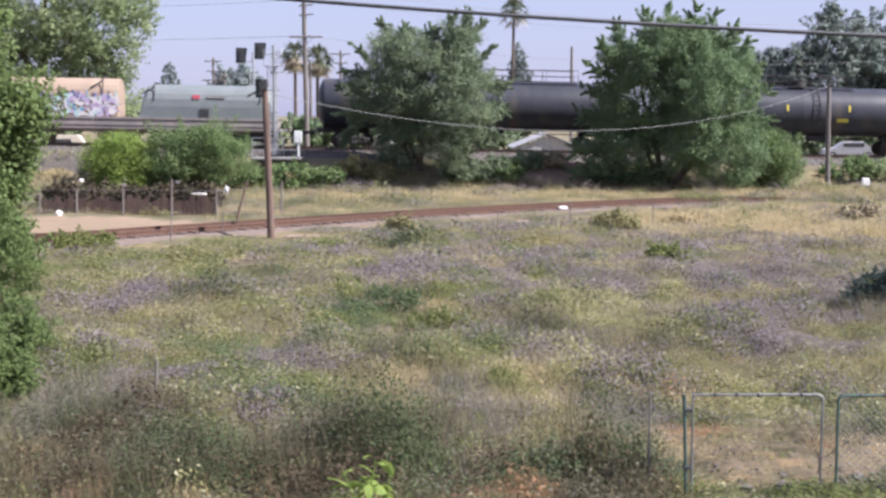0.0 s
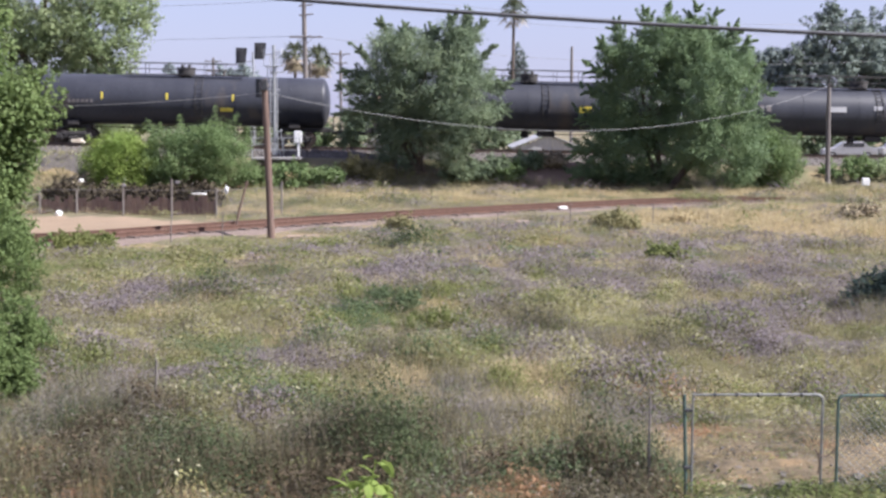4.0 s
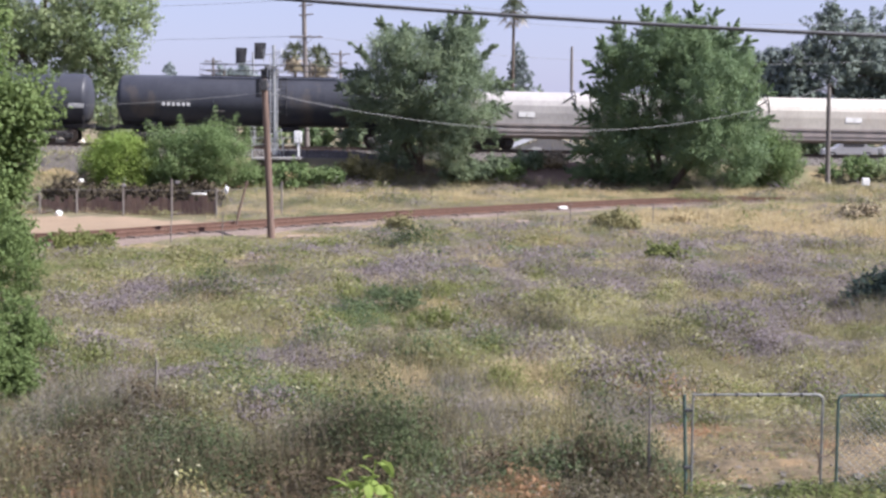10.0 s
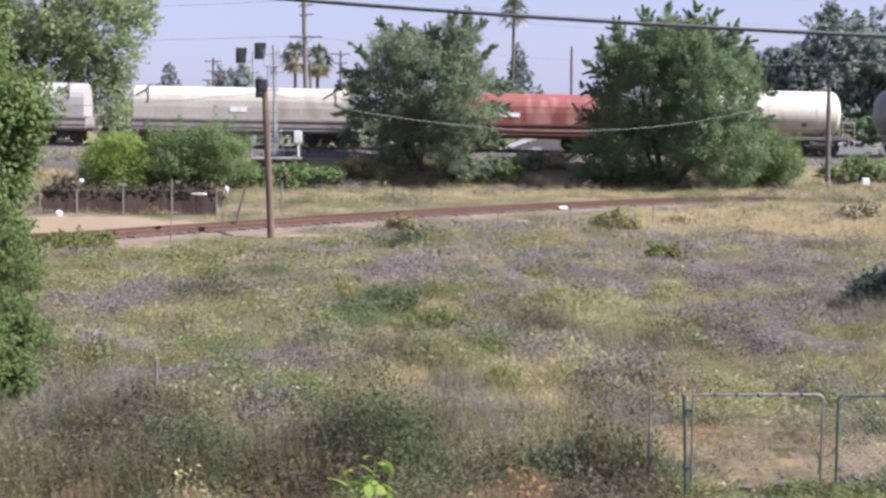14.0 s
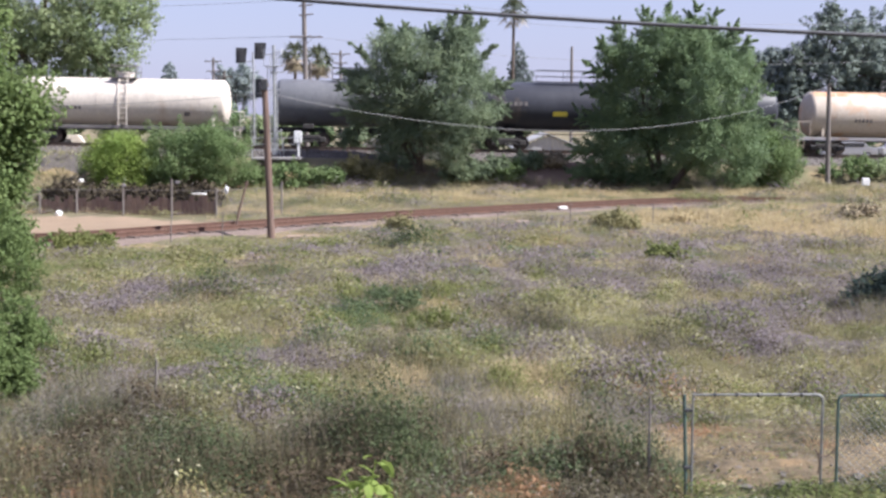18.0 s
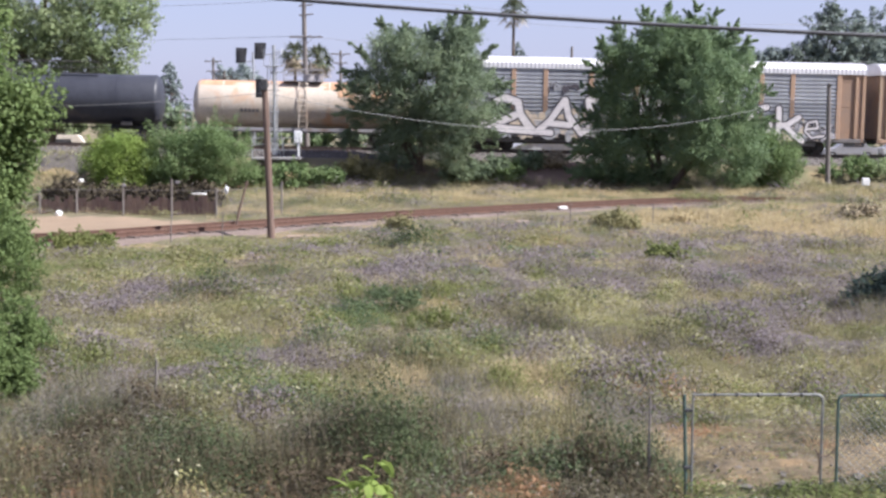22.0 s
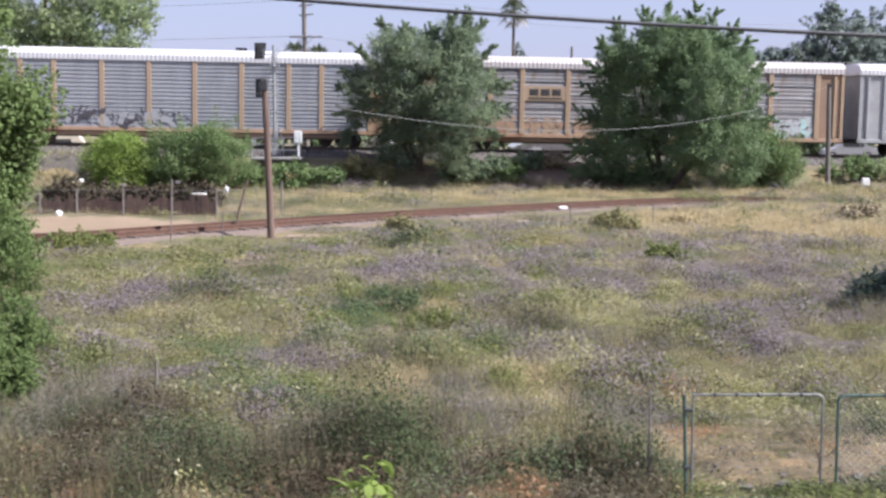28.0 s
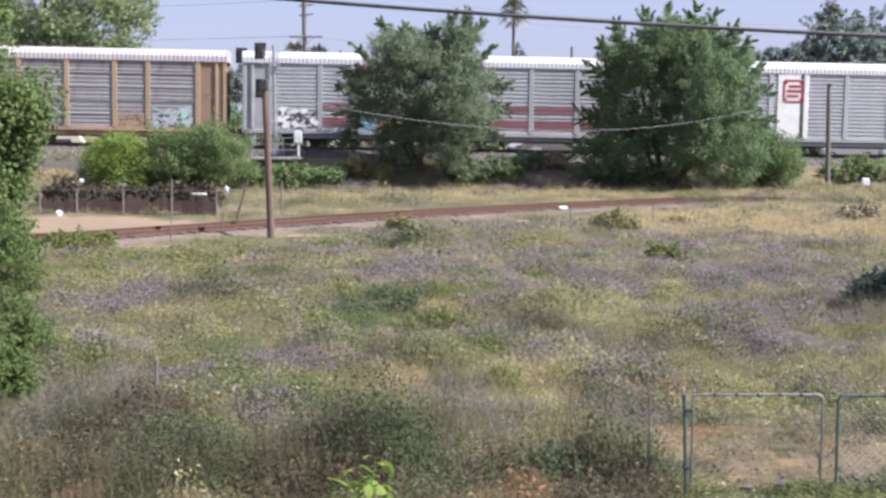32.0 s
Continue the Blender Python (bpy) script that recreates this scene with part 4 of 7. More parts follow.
    long_tank(176.1, 195.63, TANK_BLACK, "long black tank car with a yellow decal", 0.6, 0.0, [("bar", -4.4, 2.3, 0.9, 0.3, Y, "yellow decal"), ("5", -7.2, 2.9, 1.6, 0.25, SILL_GREY, "")])
    frame_tank(197.4, 211.0, TANK_RUST, "cream tank car streaked with orange rust", True, sill=RACK_WORN)
    r1 = autorack(212.36, 239.8, RACK_SILVER, RACK_ORANGE, RACK_ROOF, SILL_GREY, "silver car carrier with orange posts and large white graffiti", RUST_PANEL)
    left = -13.72
    for x0, x1, z0, z1, width, strokes in (
            (1.9, 6.1, 1.05, 3.35, 0.62, [[(0.78, 0.84), (0.58, 0.96), (0.38, 0.78), (0.34, 0.48), (0.54, 0.34), (0.74, 0.5)], [(0.78, 0.84), (0.8, 0.56), (0.9, 0.3), (1.0, 0.08)], [(0.02, 0.1), (0.3, 0.22), (0.6, 0.12), (1.0, 0.08)]]),
            (6.3, 9.2, 1.05, 3.3, 0.52, [[(0.02, 0.06), (0.28, 0.34), (0.62, 0.96)], [(0.62, 0.96), (0.7, 0.5), (0.98, 0.04)], [(0.28, 0.3), (0.74, 0.26)], [(0.1, 0.06), (0.32, 0.04)]]),
            (9.3, 12.1, 0.95, 3.4, 0.58, [[(0.12, 0.1), (0.16, 0.5), (0.1, 0.92)], [(0.1, 0.92), (0.5, 0.98), (0.72, 0.76), (0.56, 0.52), (0.2, 0.46)], [(0.44, 0.5), (0.78, 0.24), (1.04, 0.0)], [(0.0, 0.12), (0.26, 0.06)]]),
            (12.4, 14.8, 1.2, 3.45, 0.56, [[(0.04, 0.1), (0.3, 0.42), (0.24, 0.94)], [(0.24, 0.94), (0.5, 0.78), (0.86, 0.86), (0.8, 0.5), (0.62, 0.2)], [(0.62, 0.2), (0.9, 0.12)], [(0.0, 0.16), (0.2, 0.02)]]),
            (15.1, 18.1, 1.1, 3.5, 0.52, [[(0.1, 0.74), (0.5, 0.82), (0.86, 0.98), (0.98, 0.9)], [(0.5, 0.82), (0.44, 0.4), (0.36, 0.1)], [(0.22, 0.5), (0.6, 0.54), (0.8, 0.62)], [(0.18, 0.3), (0.5, 0.26)], [(0.36, 0.1), (0.62, 0.02)]]),
            (19.3, 21.3, 0.9, 3.05, 0.48, [[(0.8, 0.96), (0.4, 0.86), (0.14, 0.48), (0.36, 0.1), (0.9, 0.16)], [(0.56, 0.5), (0.92, 0.46), (0.9, 0.16)], [(0.0, 0.06), (0.3, 0.1)]]),
            (21.3, 23.3, 0.85, 2.95, 0.46, [[(0.2, 0.98), (0.22, 0.5), (0.16, 0.04)], [(0.86, 0.72), (0.5, 0.5), (0.26, 0.46)], [(0.44, 0.46), (0.7, 0.2), (0.98, 0.02)]]),
            (23.3, 24.7, 0.95, 2.3, 0.16, [[(0.12, 0.5), (0.7, 0.56), (0.6, 0.88), (0.2, 0.8), (0.1, 0.4), (0.4, 0.1), (0.96, 0.2)]])):
        sprayed_letter(r1, left + x0, left + x1, z0, z1, width, strokes)
    for k in range(11):
        bm = bmesh.new()
        box(bm, 0, -1.66, 1.09 + 0.2435 * k, 23.8, 0.042, 0.012)
        part("panel_rib", bm, RACK_SILVER, r1)
    for k in range(3):
        paint_on(r1, left + 13.2, 1.6, 21.5, 1.3, -1.65 - 0.00003 * k, 41 + 20 * k, [RACK_BRIGHT, SPRAY_TAN, RACK_GREY, SPRAY_TAN, RACK_BRIGHT], 62, 1.6)
    paint_on(r1, left + 24, 1.5, 2.4, 0.8, -1.6, 51, [GRAFFITI_WHITE, GRAFFITI_WHITE, GRAFFITI_DARK], 26)
    paint_on(r1, left + 7.9, 4.0, 2.2, 0.3, -1.585, 43, [GRAFFITI_DARK, RACK_GREY], 7)
    r2 = autorack(240.4, 268.3, RACK_SILVER, RACK_YELLOW, RACK_ROOF, RACK_ORANGE, "silver ribbed car carrier with orange posts", RUST_PANEL)
    left = -13.95
    paint_on(r2, left + 12.3, 1.55, 5.4, 0.8, -1.585, 44, [GRAFFITI_DARK, RACK_GREY, RACK_GREY], 26)
    paint_on(r2, left + 8.6, 1.7, 2.6, 0.7, -1.585, 45, [RACK_GREY, GRAFFITI_DARK], 12)
    r3 = autorack(269.0, 296.5, RACK_WORN, RACK_YELLOW, RACK_ROOF_WORN, RACK_ORANGE, "weathered silver car carrier with yellow sign panel", RUST_PANEL, 0.022, RACK_GREY)
    left = -13.75
    bm = bmesh.new()
    box(bm, left + 8.3, -1.56, 3.55, 2.6, 0.03, 0.9, 0.01)
    part("sign_panel", bm, RACK_YELLOW, r3, "yellow sign panel with dark lettering bars")
    bm = bmesh.new()
    for k in range(3):
        box(bm, left + 7.6 + 0.7 * k, -1.58, 3.63, 0.55, 0.02, 0.4, 0.01)
    box(bm, left + 8.3, -1.58, 3.26, 2.1, 0.02, 0.09)
    part("emblem", bm, BLACK_PAINT, r3)
    for k, (x, w) in enumerate(((3.3, 2.8), (5.7, 1.8), (8.2, 2.7), (11.2, 2.5), (21.5, 2.6))):
        paint_on(r3, left + x, 1.55, w - 0.5, 0.75, -1.54, 90 + k, [RUST_PANEL, RACK_ORANGE, RACK_YELLOW], 26)
    paint_on(r3, left + 13.3, 1.5, 2.0, 0.8, -1.585, 46, [RACK_BRIGHT, GRAFFITI_DARK], 16)
    paint_on(r3, left + 24.0, 1.7, 2.4, 1.0, -1.585, 47, [RACK_BRIGHT, RACK_BRIGHT, SPRAY_MINT], 22)
    r4 = autorack(297.2, 324.9, RACK_BRIGHT, RACK_GREY, RACK_ROOF, RACK_GREY, "bright silver car carrier with maroon stripes and red sign")
    left = -13.85
    for z0, z1 in ((1.3, 1.95), (2.3, 2.75)):
        for x0, x1 in ((4.9, 6.6), (6.9, 9.5), (9.75, 12.3), (12.6, 15.1), (15.4, 17.9), (18.2, 20.8), (21.1, 22.8)):
            bm = bmesh.new()
            z = z0
            while z < z1 - 0.05:
                box(bm, left + (x0 + x1) / 2, -1.55, z + 0.085, x1 - x0, 0.025, 0.15)
                z += 0.207
            part("stripe", bm, RACK_MAROON, r4, "dull maroon painted band")
    bm = bmesh.new()
    box(bm, left + 8.45, -1.57, 4.55, 2.5, 0.03, 0.78, 0.01)
    part("sign_panel", bm, SIGN_RED, r4, "red sign panel with pale lettering bars")
    bm = bmesh.new()
    blob(bm, left + 7.75, -1.59, 4.55, 0.3, 0.26, random.Random(4), 12)
    bars(bm, left + 8.3, -1.588, 4.55, 5, 0.17, 0.2, 0.06)
    part("emblem", bm, WHITE_PAINT, r4)
    paint_on(r4, left + 3.4, 1.75, 2.4, 1.0, -1.59, 48, [WHITE_PAINT, WHITE_PAINT, GRAFFITI_DARK], 26)
    paint_on(r4, left + 9.6, 1.6, 4.4, 0.9, -1.59, 49, [BLUE_PAINT, BLUE_PAINT, PINK_PAINT, SPRAY_MINT], 40)
    paint_on(r4, left + 12.6, 1.6, 2.4, 0.7, -1.6, 50, [PINK_PAINT, WHITE_PAINT, BLUE_PAINT], 18)
    r5 = autorack(325.5, 353.2, RACK_BRIGHT, RACK_BRIGHT, RACK_ROOF, RACK_GREY, "pale silver car carrier with a round-cornered red emblem", RACK_GREY)
    left = -13.85
    bm = bmesh.new()
    box(bm, left + 6.3, -1.575, 3.1, 2.0, 0.03, 4.1, 0.01)
    part("sign_panel", bm, WHITE_PAINT, r5, "smooth white panel")
    bm = bmesh.new()
    for dx, dz, w, h in ((0, 0.66, 1.2, 0.13), (0, -0.66, 1.2, 0.13), (-0.62, 0, 0.13, 1.2), (0.62, 0, 0.13, 1.2), (-0.52, 0.56, 0.2, 0.2), (0.52, 0.56, 0.2, 0.2), (-0.52, -0.56, 0.2, 0.2), (0.52, -0.56, 0.2, 0.2), (0.05, 0.3, 0.75, 0.16), (0, 0, 0.9, 0.16), (-0.05, -0.3, 0.75, 0.16)):
        box(bm, left + 6.3 + dx, -1.6, 4.0 + dz, w, 0.02, h)
    part("emblem", bm, SIGN_RED, r5, "red emblem with plain bars")


train()


# ---- plants ----
def leaf_cloud(rng, centres, radii, per, size, flat=0.55):
    """Quads for leaves, scattered in small puffs round the centres."""
    n = len(centres) * per
    c = np.repeat(centres, per, 0)
    rr = np.repeat(radii, per)[:, None]
    d = rng.normal(size=(n, 3))
    d /= np.linalg.norm(d, axis=1, keepdims=True)
    p = c + d * rr * rng.uniform(0.35, 1.0, (n, 1)) * np.array([1, 1, 0.8])
    nrm = d * 0.7 + rng.normal(size=(n, 3)) * 0.5 + np.array([0, 0, 0.5])
    nrm /= np.linalg.norm(nrm, axis=1, keepdims=True)
    a = np.cross(nrm, rng.normal(size=(n, 3)))
    a /= np.linalg.norm(a, axis=1, keepdims=True) + 1e-9
    b = np.cross(nrm, a)
    s = rng.uniform(size[0], size[1], (n, 1))
    v = np.stack([p - a * s, p - b * s * flat, p + a * s, p + b * s * flat], 1).reshape(-1, 3)
    f = np.arange(4 * n).reshape(-1, 4)
    return v, f


def lobes_cloud(rng, lobes, puffs, per, puff, size):
    """Puffs over uneven lobes (x, y, z, rx, ry, rz), most of them near the outside."""
    w = np.array([(l[3] * l[4] * l[5]) ** 0.66 for l in lobes])
    pick = rng.choice(len(lobes), puffs, p=w / w.sum())
    L = np.array(lobes)[pick]
    d = rng.normal(size=(puffs, 3))
    d /= np.linalg.norm(d, axis=1, keepdims=True)
    k = rng.uniform(0.25, 1.0, (puffs, 1)) ** 0.5
    k *= rng.uniform(0.85, 1.12, (puffs, 1))
    c = L[:, :3] + d * k * L[:, 3:6]
    r = rng.uniform(puff[0], puff[1], len(c))
    outer = np.where((k[:, 0] > 0.85) & (d[:, 2] > -0.35))[0]
    shoots = outer[rng.uniform(0, 1, len(outer)) < 0.45]
    way = d[shoots] * np.array([0.8, 0.8, 0.5]) + np.array([0, 0, 0.75])
    way /= np.linalg.norm(way, axis=1, keepdims=True)
    far = rng.uniform(0.5, 1.3, (len(shoots), 1)) * puff[1]
    tips = [c[shoots] + way * far * t for t in (0.4, 0.7, 0.95)]
    tipr = [r[shoots] * q for q in (0.5, 0.36, 0.24)]
    body = leaf_cloud(rng, c[c[:, 2] > 0.1], r[c[:, 2] > 0.1], per, size)
    v, f = body
    for t, q in zip(tips, tipr):
        v2, f2 = leaf_cloud(rng, t, q, max(5, per // 5), (size[0], size[1] * 0.85))
        f = np.concatenate([f, f2 + len(v)])
        v = np.concatenate([v, v2])
    return (v, f), c[c[:, 2] > 0.1]


def plume_cloud(rng, plumes, per, size):
    """Upswept boughs (x0, z0, x1, z1, r0, r1, and how far towards +y): leaves in puffs that thin out from foot to tip."""
    c, r = [], []
    for x0, z0, x1, z1, r0, r1, *fore in plumes:
        side, y0 = rng.uniform(-0.8, 0.8), fore[0] if fore else 0.0
        steps = int(6 + 2.2 * math.hypot(x1 - x0, z1 - z0))
        bend = rng.uniform(-0.3, 0.3)
        for i in range(steps):
            t = (i + rng.uniform(0, 1)) / steps
            q = (r0 + (0.45 * r1 - r0) * t ** 0.85) * 1.25
            c.append((x0 + (x1 - x0) * t + bend * math.sin(3.1 * t) + rng.normal() * q * 0.4, y0 + side * t + rng.normal() * q * 0.6, z0 + (z1 - z0) * t + rng.normal() * q * 0.3))
            r.append(q * rng.uniform(0.6, 1.0))
        for i in range(14):
            t, a = rng.uniform(0.35, 1.0), rng.uniform(-0.9, 0.9) + math.atan2(z1 - z0, x1 - x0)
            q = (r0 + (r1 - r0) * t) * rng.uniform(0.9, 1.5)
            for k in (0.3, 0.5, 0.7, 0.9, 1.1, 1.25):
                c.append((x0 + (x1 - x0) * t + q * k * math.cos(a), y0 + side * t, z0 + (z1 - z0) * t + q * k * math.sin(a)))
                r.append(0.16 * (1.3 - 0.85 * k) + 0.02)
    c, r = np.array(c), np.array(r)
    big = r > 0.3
    v, f = leaf_cloud(rng, c[big], r[big], per, size)
    v2, f2 = leaf_cloud(rng, c[~big], r[~big], max(8, per // 4), size)
    return np.concatenate([v, v2]), np.concatenate([f, f2 + len(v)])


def limb(bm, a, b, ra, rb, rng, bend=0.15, seg=7):
    a, b = Vector(a), Vector(b)
    off = Vector((rng.uniform(-1, 1), rng.uniform(-1, 1), rng.uniform(-0.3, 0.3))) * (b - a).length * bend
    prev, rp = a, ra
    for t in (0.34, 0.67, 1.0):
        p = a.lerp(b, t) + off * math.sin(math.pi * t)
        r = ra + (rb - ra) * t
        rod(bm, prev, p, rp, seg, r)
        prev, rp = p, r


def tree(name, x, y, lobes, material, label, seed, puffs=500, per=55, puff=(0.45, 0.9), size=(0.055, 0.13), stems=3, trunk=0.22, category="tree", base=None, group="", plumes=()):
    z = land_at(x, y) if base is None else base
    ob = thing(name, pose(x, y, z), label, category, group)
    rng = np.random.default_rng(seed)
    pr = random.Random(seed)
    (v, f), centres = lobes_cloud(rng, lobes, puffs, per, puff, size)
    if plumes:
        v2, f2 = plume_cloud(rng, plumes, int(per * 0.75), size)
        v, f = np.concatenate([v, v2]), np.concatenate([f, f2 + len(v)])
    crown = mesh_object("crown", v, f, [material], parent=ob)
    tagged(crown, "loose crown of many small leaves")
    bm = bmesh.new()
    ends = []
    for i in range(stems):
        a = 2 * math.pi * i / stems + pr.uniform(0, 1)
        lobe = lobes[i % len(lobes)]
        tip = (lobe[0] + pr.uniform(-0.3, 0.3), lobe[1] + pr.uniform(-0.3, 0.3), max(0.5, lobe[2] + 0.3 * lobe[5]))
        foot = (0.25 * math.cos(a) * (stems > 1), 0.25 * math.sin(a) * (stems > 1), -0.15)
        limb(bm, foot, tip, trunk, trunk * 0.35, pr)
        ends.append(tip)
    part("trunk", bm, BARK, ob, "rough grey-brown trunk")
    if trunk < 0.1:
        return ob
    bm = bmesh.new()
    idx = rng.choice(len(centres), min(len(centres), 26), replace=False)
    for i in idx:
        c = Vector(centres[i])
        e = min(ends, key=lambda t: (Vector(t) - c).length)
        limb(bm, Vector(e) * 0.75, c, trunk * 0.28, 0.02, pr, 0.1, 5)
    tagged(part("branchwork", bm, BARK, ob), kind="stuff")
    return ob


def trees():
    tree("tree", -1.35, 79.0, [(-0.9, 0.5, 1.6, 2.0, 1.6, 1.8), (-0.4, 0.3, 3.2, 2.8, 1.8, 2.0), (-1.8, 0.4, 4.6, 2.6, 1.8, 2.0), (0.9, -1.2, 4.8, 2.4, 2.2, 2.6), (2.6, -1.5, 4.0, 2.0, 2.0, 2.5), (1.6, -1.6, 2.0, 1.9, 1.6, 1.7), (-0.4, 0, 6.8, 2.6, 1.8, 1.7), (2.3, -0.9, 6.8, 1.7, 1.6, 1.8), (-1.6, 0.1, 7.2, 1.5, 1.2, 1.1), (1.9, -0.7, 7.8, 1.4, 1.2, 1.0)],
         LEAF_A, "tall bushy grey-green tree beside the railway bank", 11, 600, 150, size=(0.04, 0.09), plumes=[
             (-1.5, 5, -4.0, 7.5, 0.6, 0.2), (-1.2, 6, -2.3, 8.75, 1, 0.28), (-0.6, 6.5, -0.9, 8.45, 0.9, 0.3), (0.2, 6.5, 0.7, 8.45, 0.9, 0.3), (0.9, 6.5, 2, 9.05, 1, 0.28, -0.6), (1.8, 6.5, 2.9, 9.15, 0.8, 0.25, -0.9), (2.2, 6.5, 3.6, 8.65, 0.8, 0.25, -1.0), (2.4, 5.5, 4.3, 7.3, 0.5, 0.16, -1.2),
             (-1.6, 4.2, -4.9, 5.0, 0.7, 0.25), (-1.6, 5, -4.6, 6.05, 0.9, 0.3), (2.4, 4.8, 5, 5.15, 1, 0.4, -1.3), (2.6, 3.4, 4.7, 3.8, 1, 0.5, -1.5), (2.4, 3, 4.4, 2, 0.9, 0.4, -1.5), (-2.2, 4, -4.8, 3.4, 0.9, 0.35), (-3.6, 3.6, -4.6, 1.7, 0.7, 0.35), (1.4, 2.6, 2.6, 1, 0.8, 0.4, -1.4)])
    tree("tree", 13.1, 77.6, [(-1.2, 0.7, 2.2, 3.8, 2.4, 2.2), (-1.6, 0.6, 5.0, 3.0, 2.2, 2.4), (2.2, -1.9, 5.0, 2.6, 2.6, 2.8), (0.2, -0.2, 7.6, 3.2, 2.2, 2.0), (3.2, -1.9, 2.4, 1.9, 2.2, 2.3), (1.5, -2.3, 3.4, 1.4, 1.8, 2.8), (1.6, -1.4, 7.2, 2.4, 1.8, 1.7), (0.6, -0.4, 8.8, 2.3, 1.5, 1.4), (-2.2, 0.2, 7.4, 1.8, 1.4, 1.4), (3.0, -1.2, 7.3, 1.6, 1.4, 1.5)],
         LEAF_B, "large dense dark green tree with leaves down to the ground", 12, 1000, 155, size=(0.04, 0.09), plumes=[
             (-1.6, 5.2, -4.8, 7.35, 1.1, 0.28), (-1.6, 4.6, -5.1, 6.05, 1, 0.28), (-1.4, 6, -4, 8.55, 1.1, 0.28), (-1.2, 6.6, -3.2, 9.75, 1.1, 0.3), (-0.8, 7, -1.5, 10.25, 1.1, 0.3), (-0.2, 7, 0, 10.55, 1.1, 0.3), (0.6, 7, 1.4, 10.65, 1.1, 0.3, -0.6), (1.2, 6.8, 2.5, 10.25, 1, 0.3, -0.8),
             (1.8, 6.4, 3.7, 9.65, 1.1, 0.3, -1.0), (2.2, 5.8, 4.4, 8.65, 1.1, 0.3, -1.3), (2.4, 5, 5, 7.25, 1.1, 0.35, -1.6), (2.6, 4.2, 5.3, 5.65, 1.1, 0.4, -1.7), (2.8, 3.2, 5.1, 4.2, 1.1, 0.5, -1.8), (3, 2, 5, 2.1, 1, 0.6, -1.8), (1.2, 2.4, 0.9, 4.6, 0.9, 0.5, -3.6), (2.0, 3.0, 1.6, 6.0, 0.9, 0.4, -3.4), (-2, 3.6, -5.1, 4.5, 1.1, 0.4, 0.4), (-2.6, 2.4, -5.3, 2.4, 1.1, 0.5, 0.5), (-3, 1.6, -5.2, 1, 1, 0.5, 0.5)])
    tree("bush", 19.1, 78.5, [(0, 0, 1.8, 2.0, 1.6, 1.9), (-0.8, 0, 2.6, 1.4, 1.3, 1.6), (0.9, 0, 1.4, 1.2, 1.2, 1.4)], LEAF_E, "round green bush at the foot of the big tree", 13, 190, 110, size=(0.04, 0.085), stems=2, trunk=0.08, category="bush")
    tree("bush", -15.2, 76.5, [(0, 0, 1.9, 2.4, 1.8, 1.7), (1.6, 0, 2.3, 2.0, 1.6, 1.8), (2.6, 0, 1.5, 1.6, 1.5, 1.5)], LEAF_E, "fresh green bush on the bank", 14, 270, 150, size=(0.035, 0.075), stems=3, trunk=0.08, category="bush")
    tree("bush", -18.6, 76.0, [(0, 0, 1.7, 1.8, 1.5, 1.6), (-0.9, 0, 1.3, 1.4, 1.2, 1.4), (0.8, 0, 2.2, 1.1, 1.1, 1.1)], LEAF_C, "bright yellow-green bush on the bank", 15, 190, 110, size=(0.04, 0.085), stems=3, trunk=0.07, category="bush")
    # the big trees at the edge of the meadow
    tree("tree", -16.6, 45.5, [(0, 0, 3.0, 2.4, 2.6, 2.6), (0.6, 0, 4.8, 2.5, 2.4, 1.7), (-1.0, 0, 6.6, 3.0, 2.8, 2.4), (-1.2, 0, 8.6, 2.9, 2.6, 2.2), (0.6, -0.5, 1.4, 1.9, 1.6, 1.5), (2.1, 0, 4.3, 1.4, 1.3, 1.1), (1.2, 0, 2.6, 1.4, 1.4, 1.3)], LEAF_EDGE, "leafy green tree at the edge of the meadow", 16, 700, 60, size=(0.06, 0.14), stems=3, trunk=0.2)
    tree("tree", -29.5, 99.0, [(0, 0, 11.0, 6.0, 5.0, 4.5), (4.0, 0, 10.0, 4.0, 4.0, 4.0), (-4.0, 0, 9.0, 5.0, 4.0, 5.0), (3.4, 0, 5.6, 2.6, 2.6, 3.2), (6.2, 0, 11.0, 2.2, 2.2, 2.4), (-1.0, 0, 6.0, 4.0, 3.0, 4.0), (4.8, 0, 3.8, 2.3, 2.2, 3.6)], LEAF_D, "large sunlit olive-green tree behind the railway, paled for haze", 17, 850, 66, puff=(0.6, 1.2), size=(0.075, 0.17), stems=3, trunk=0.4)


trees()


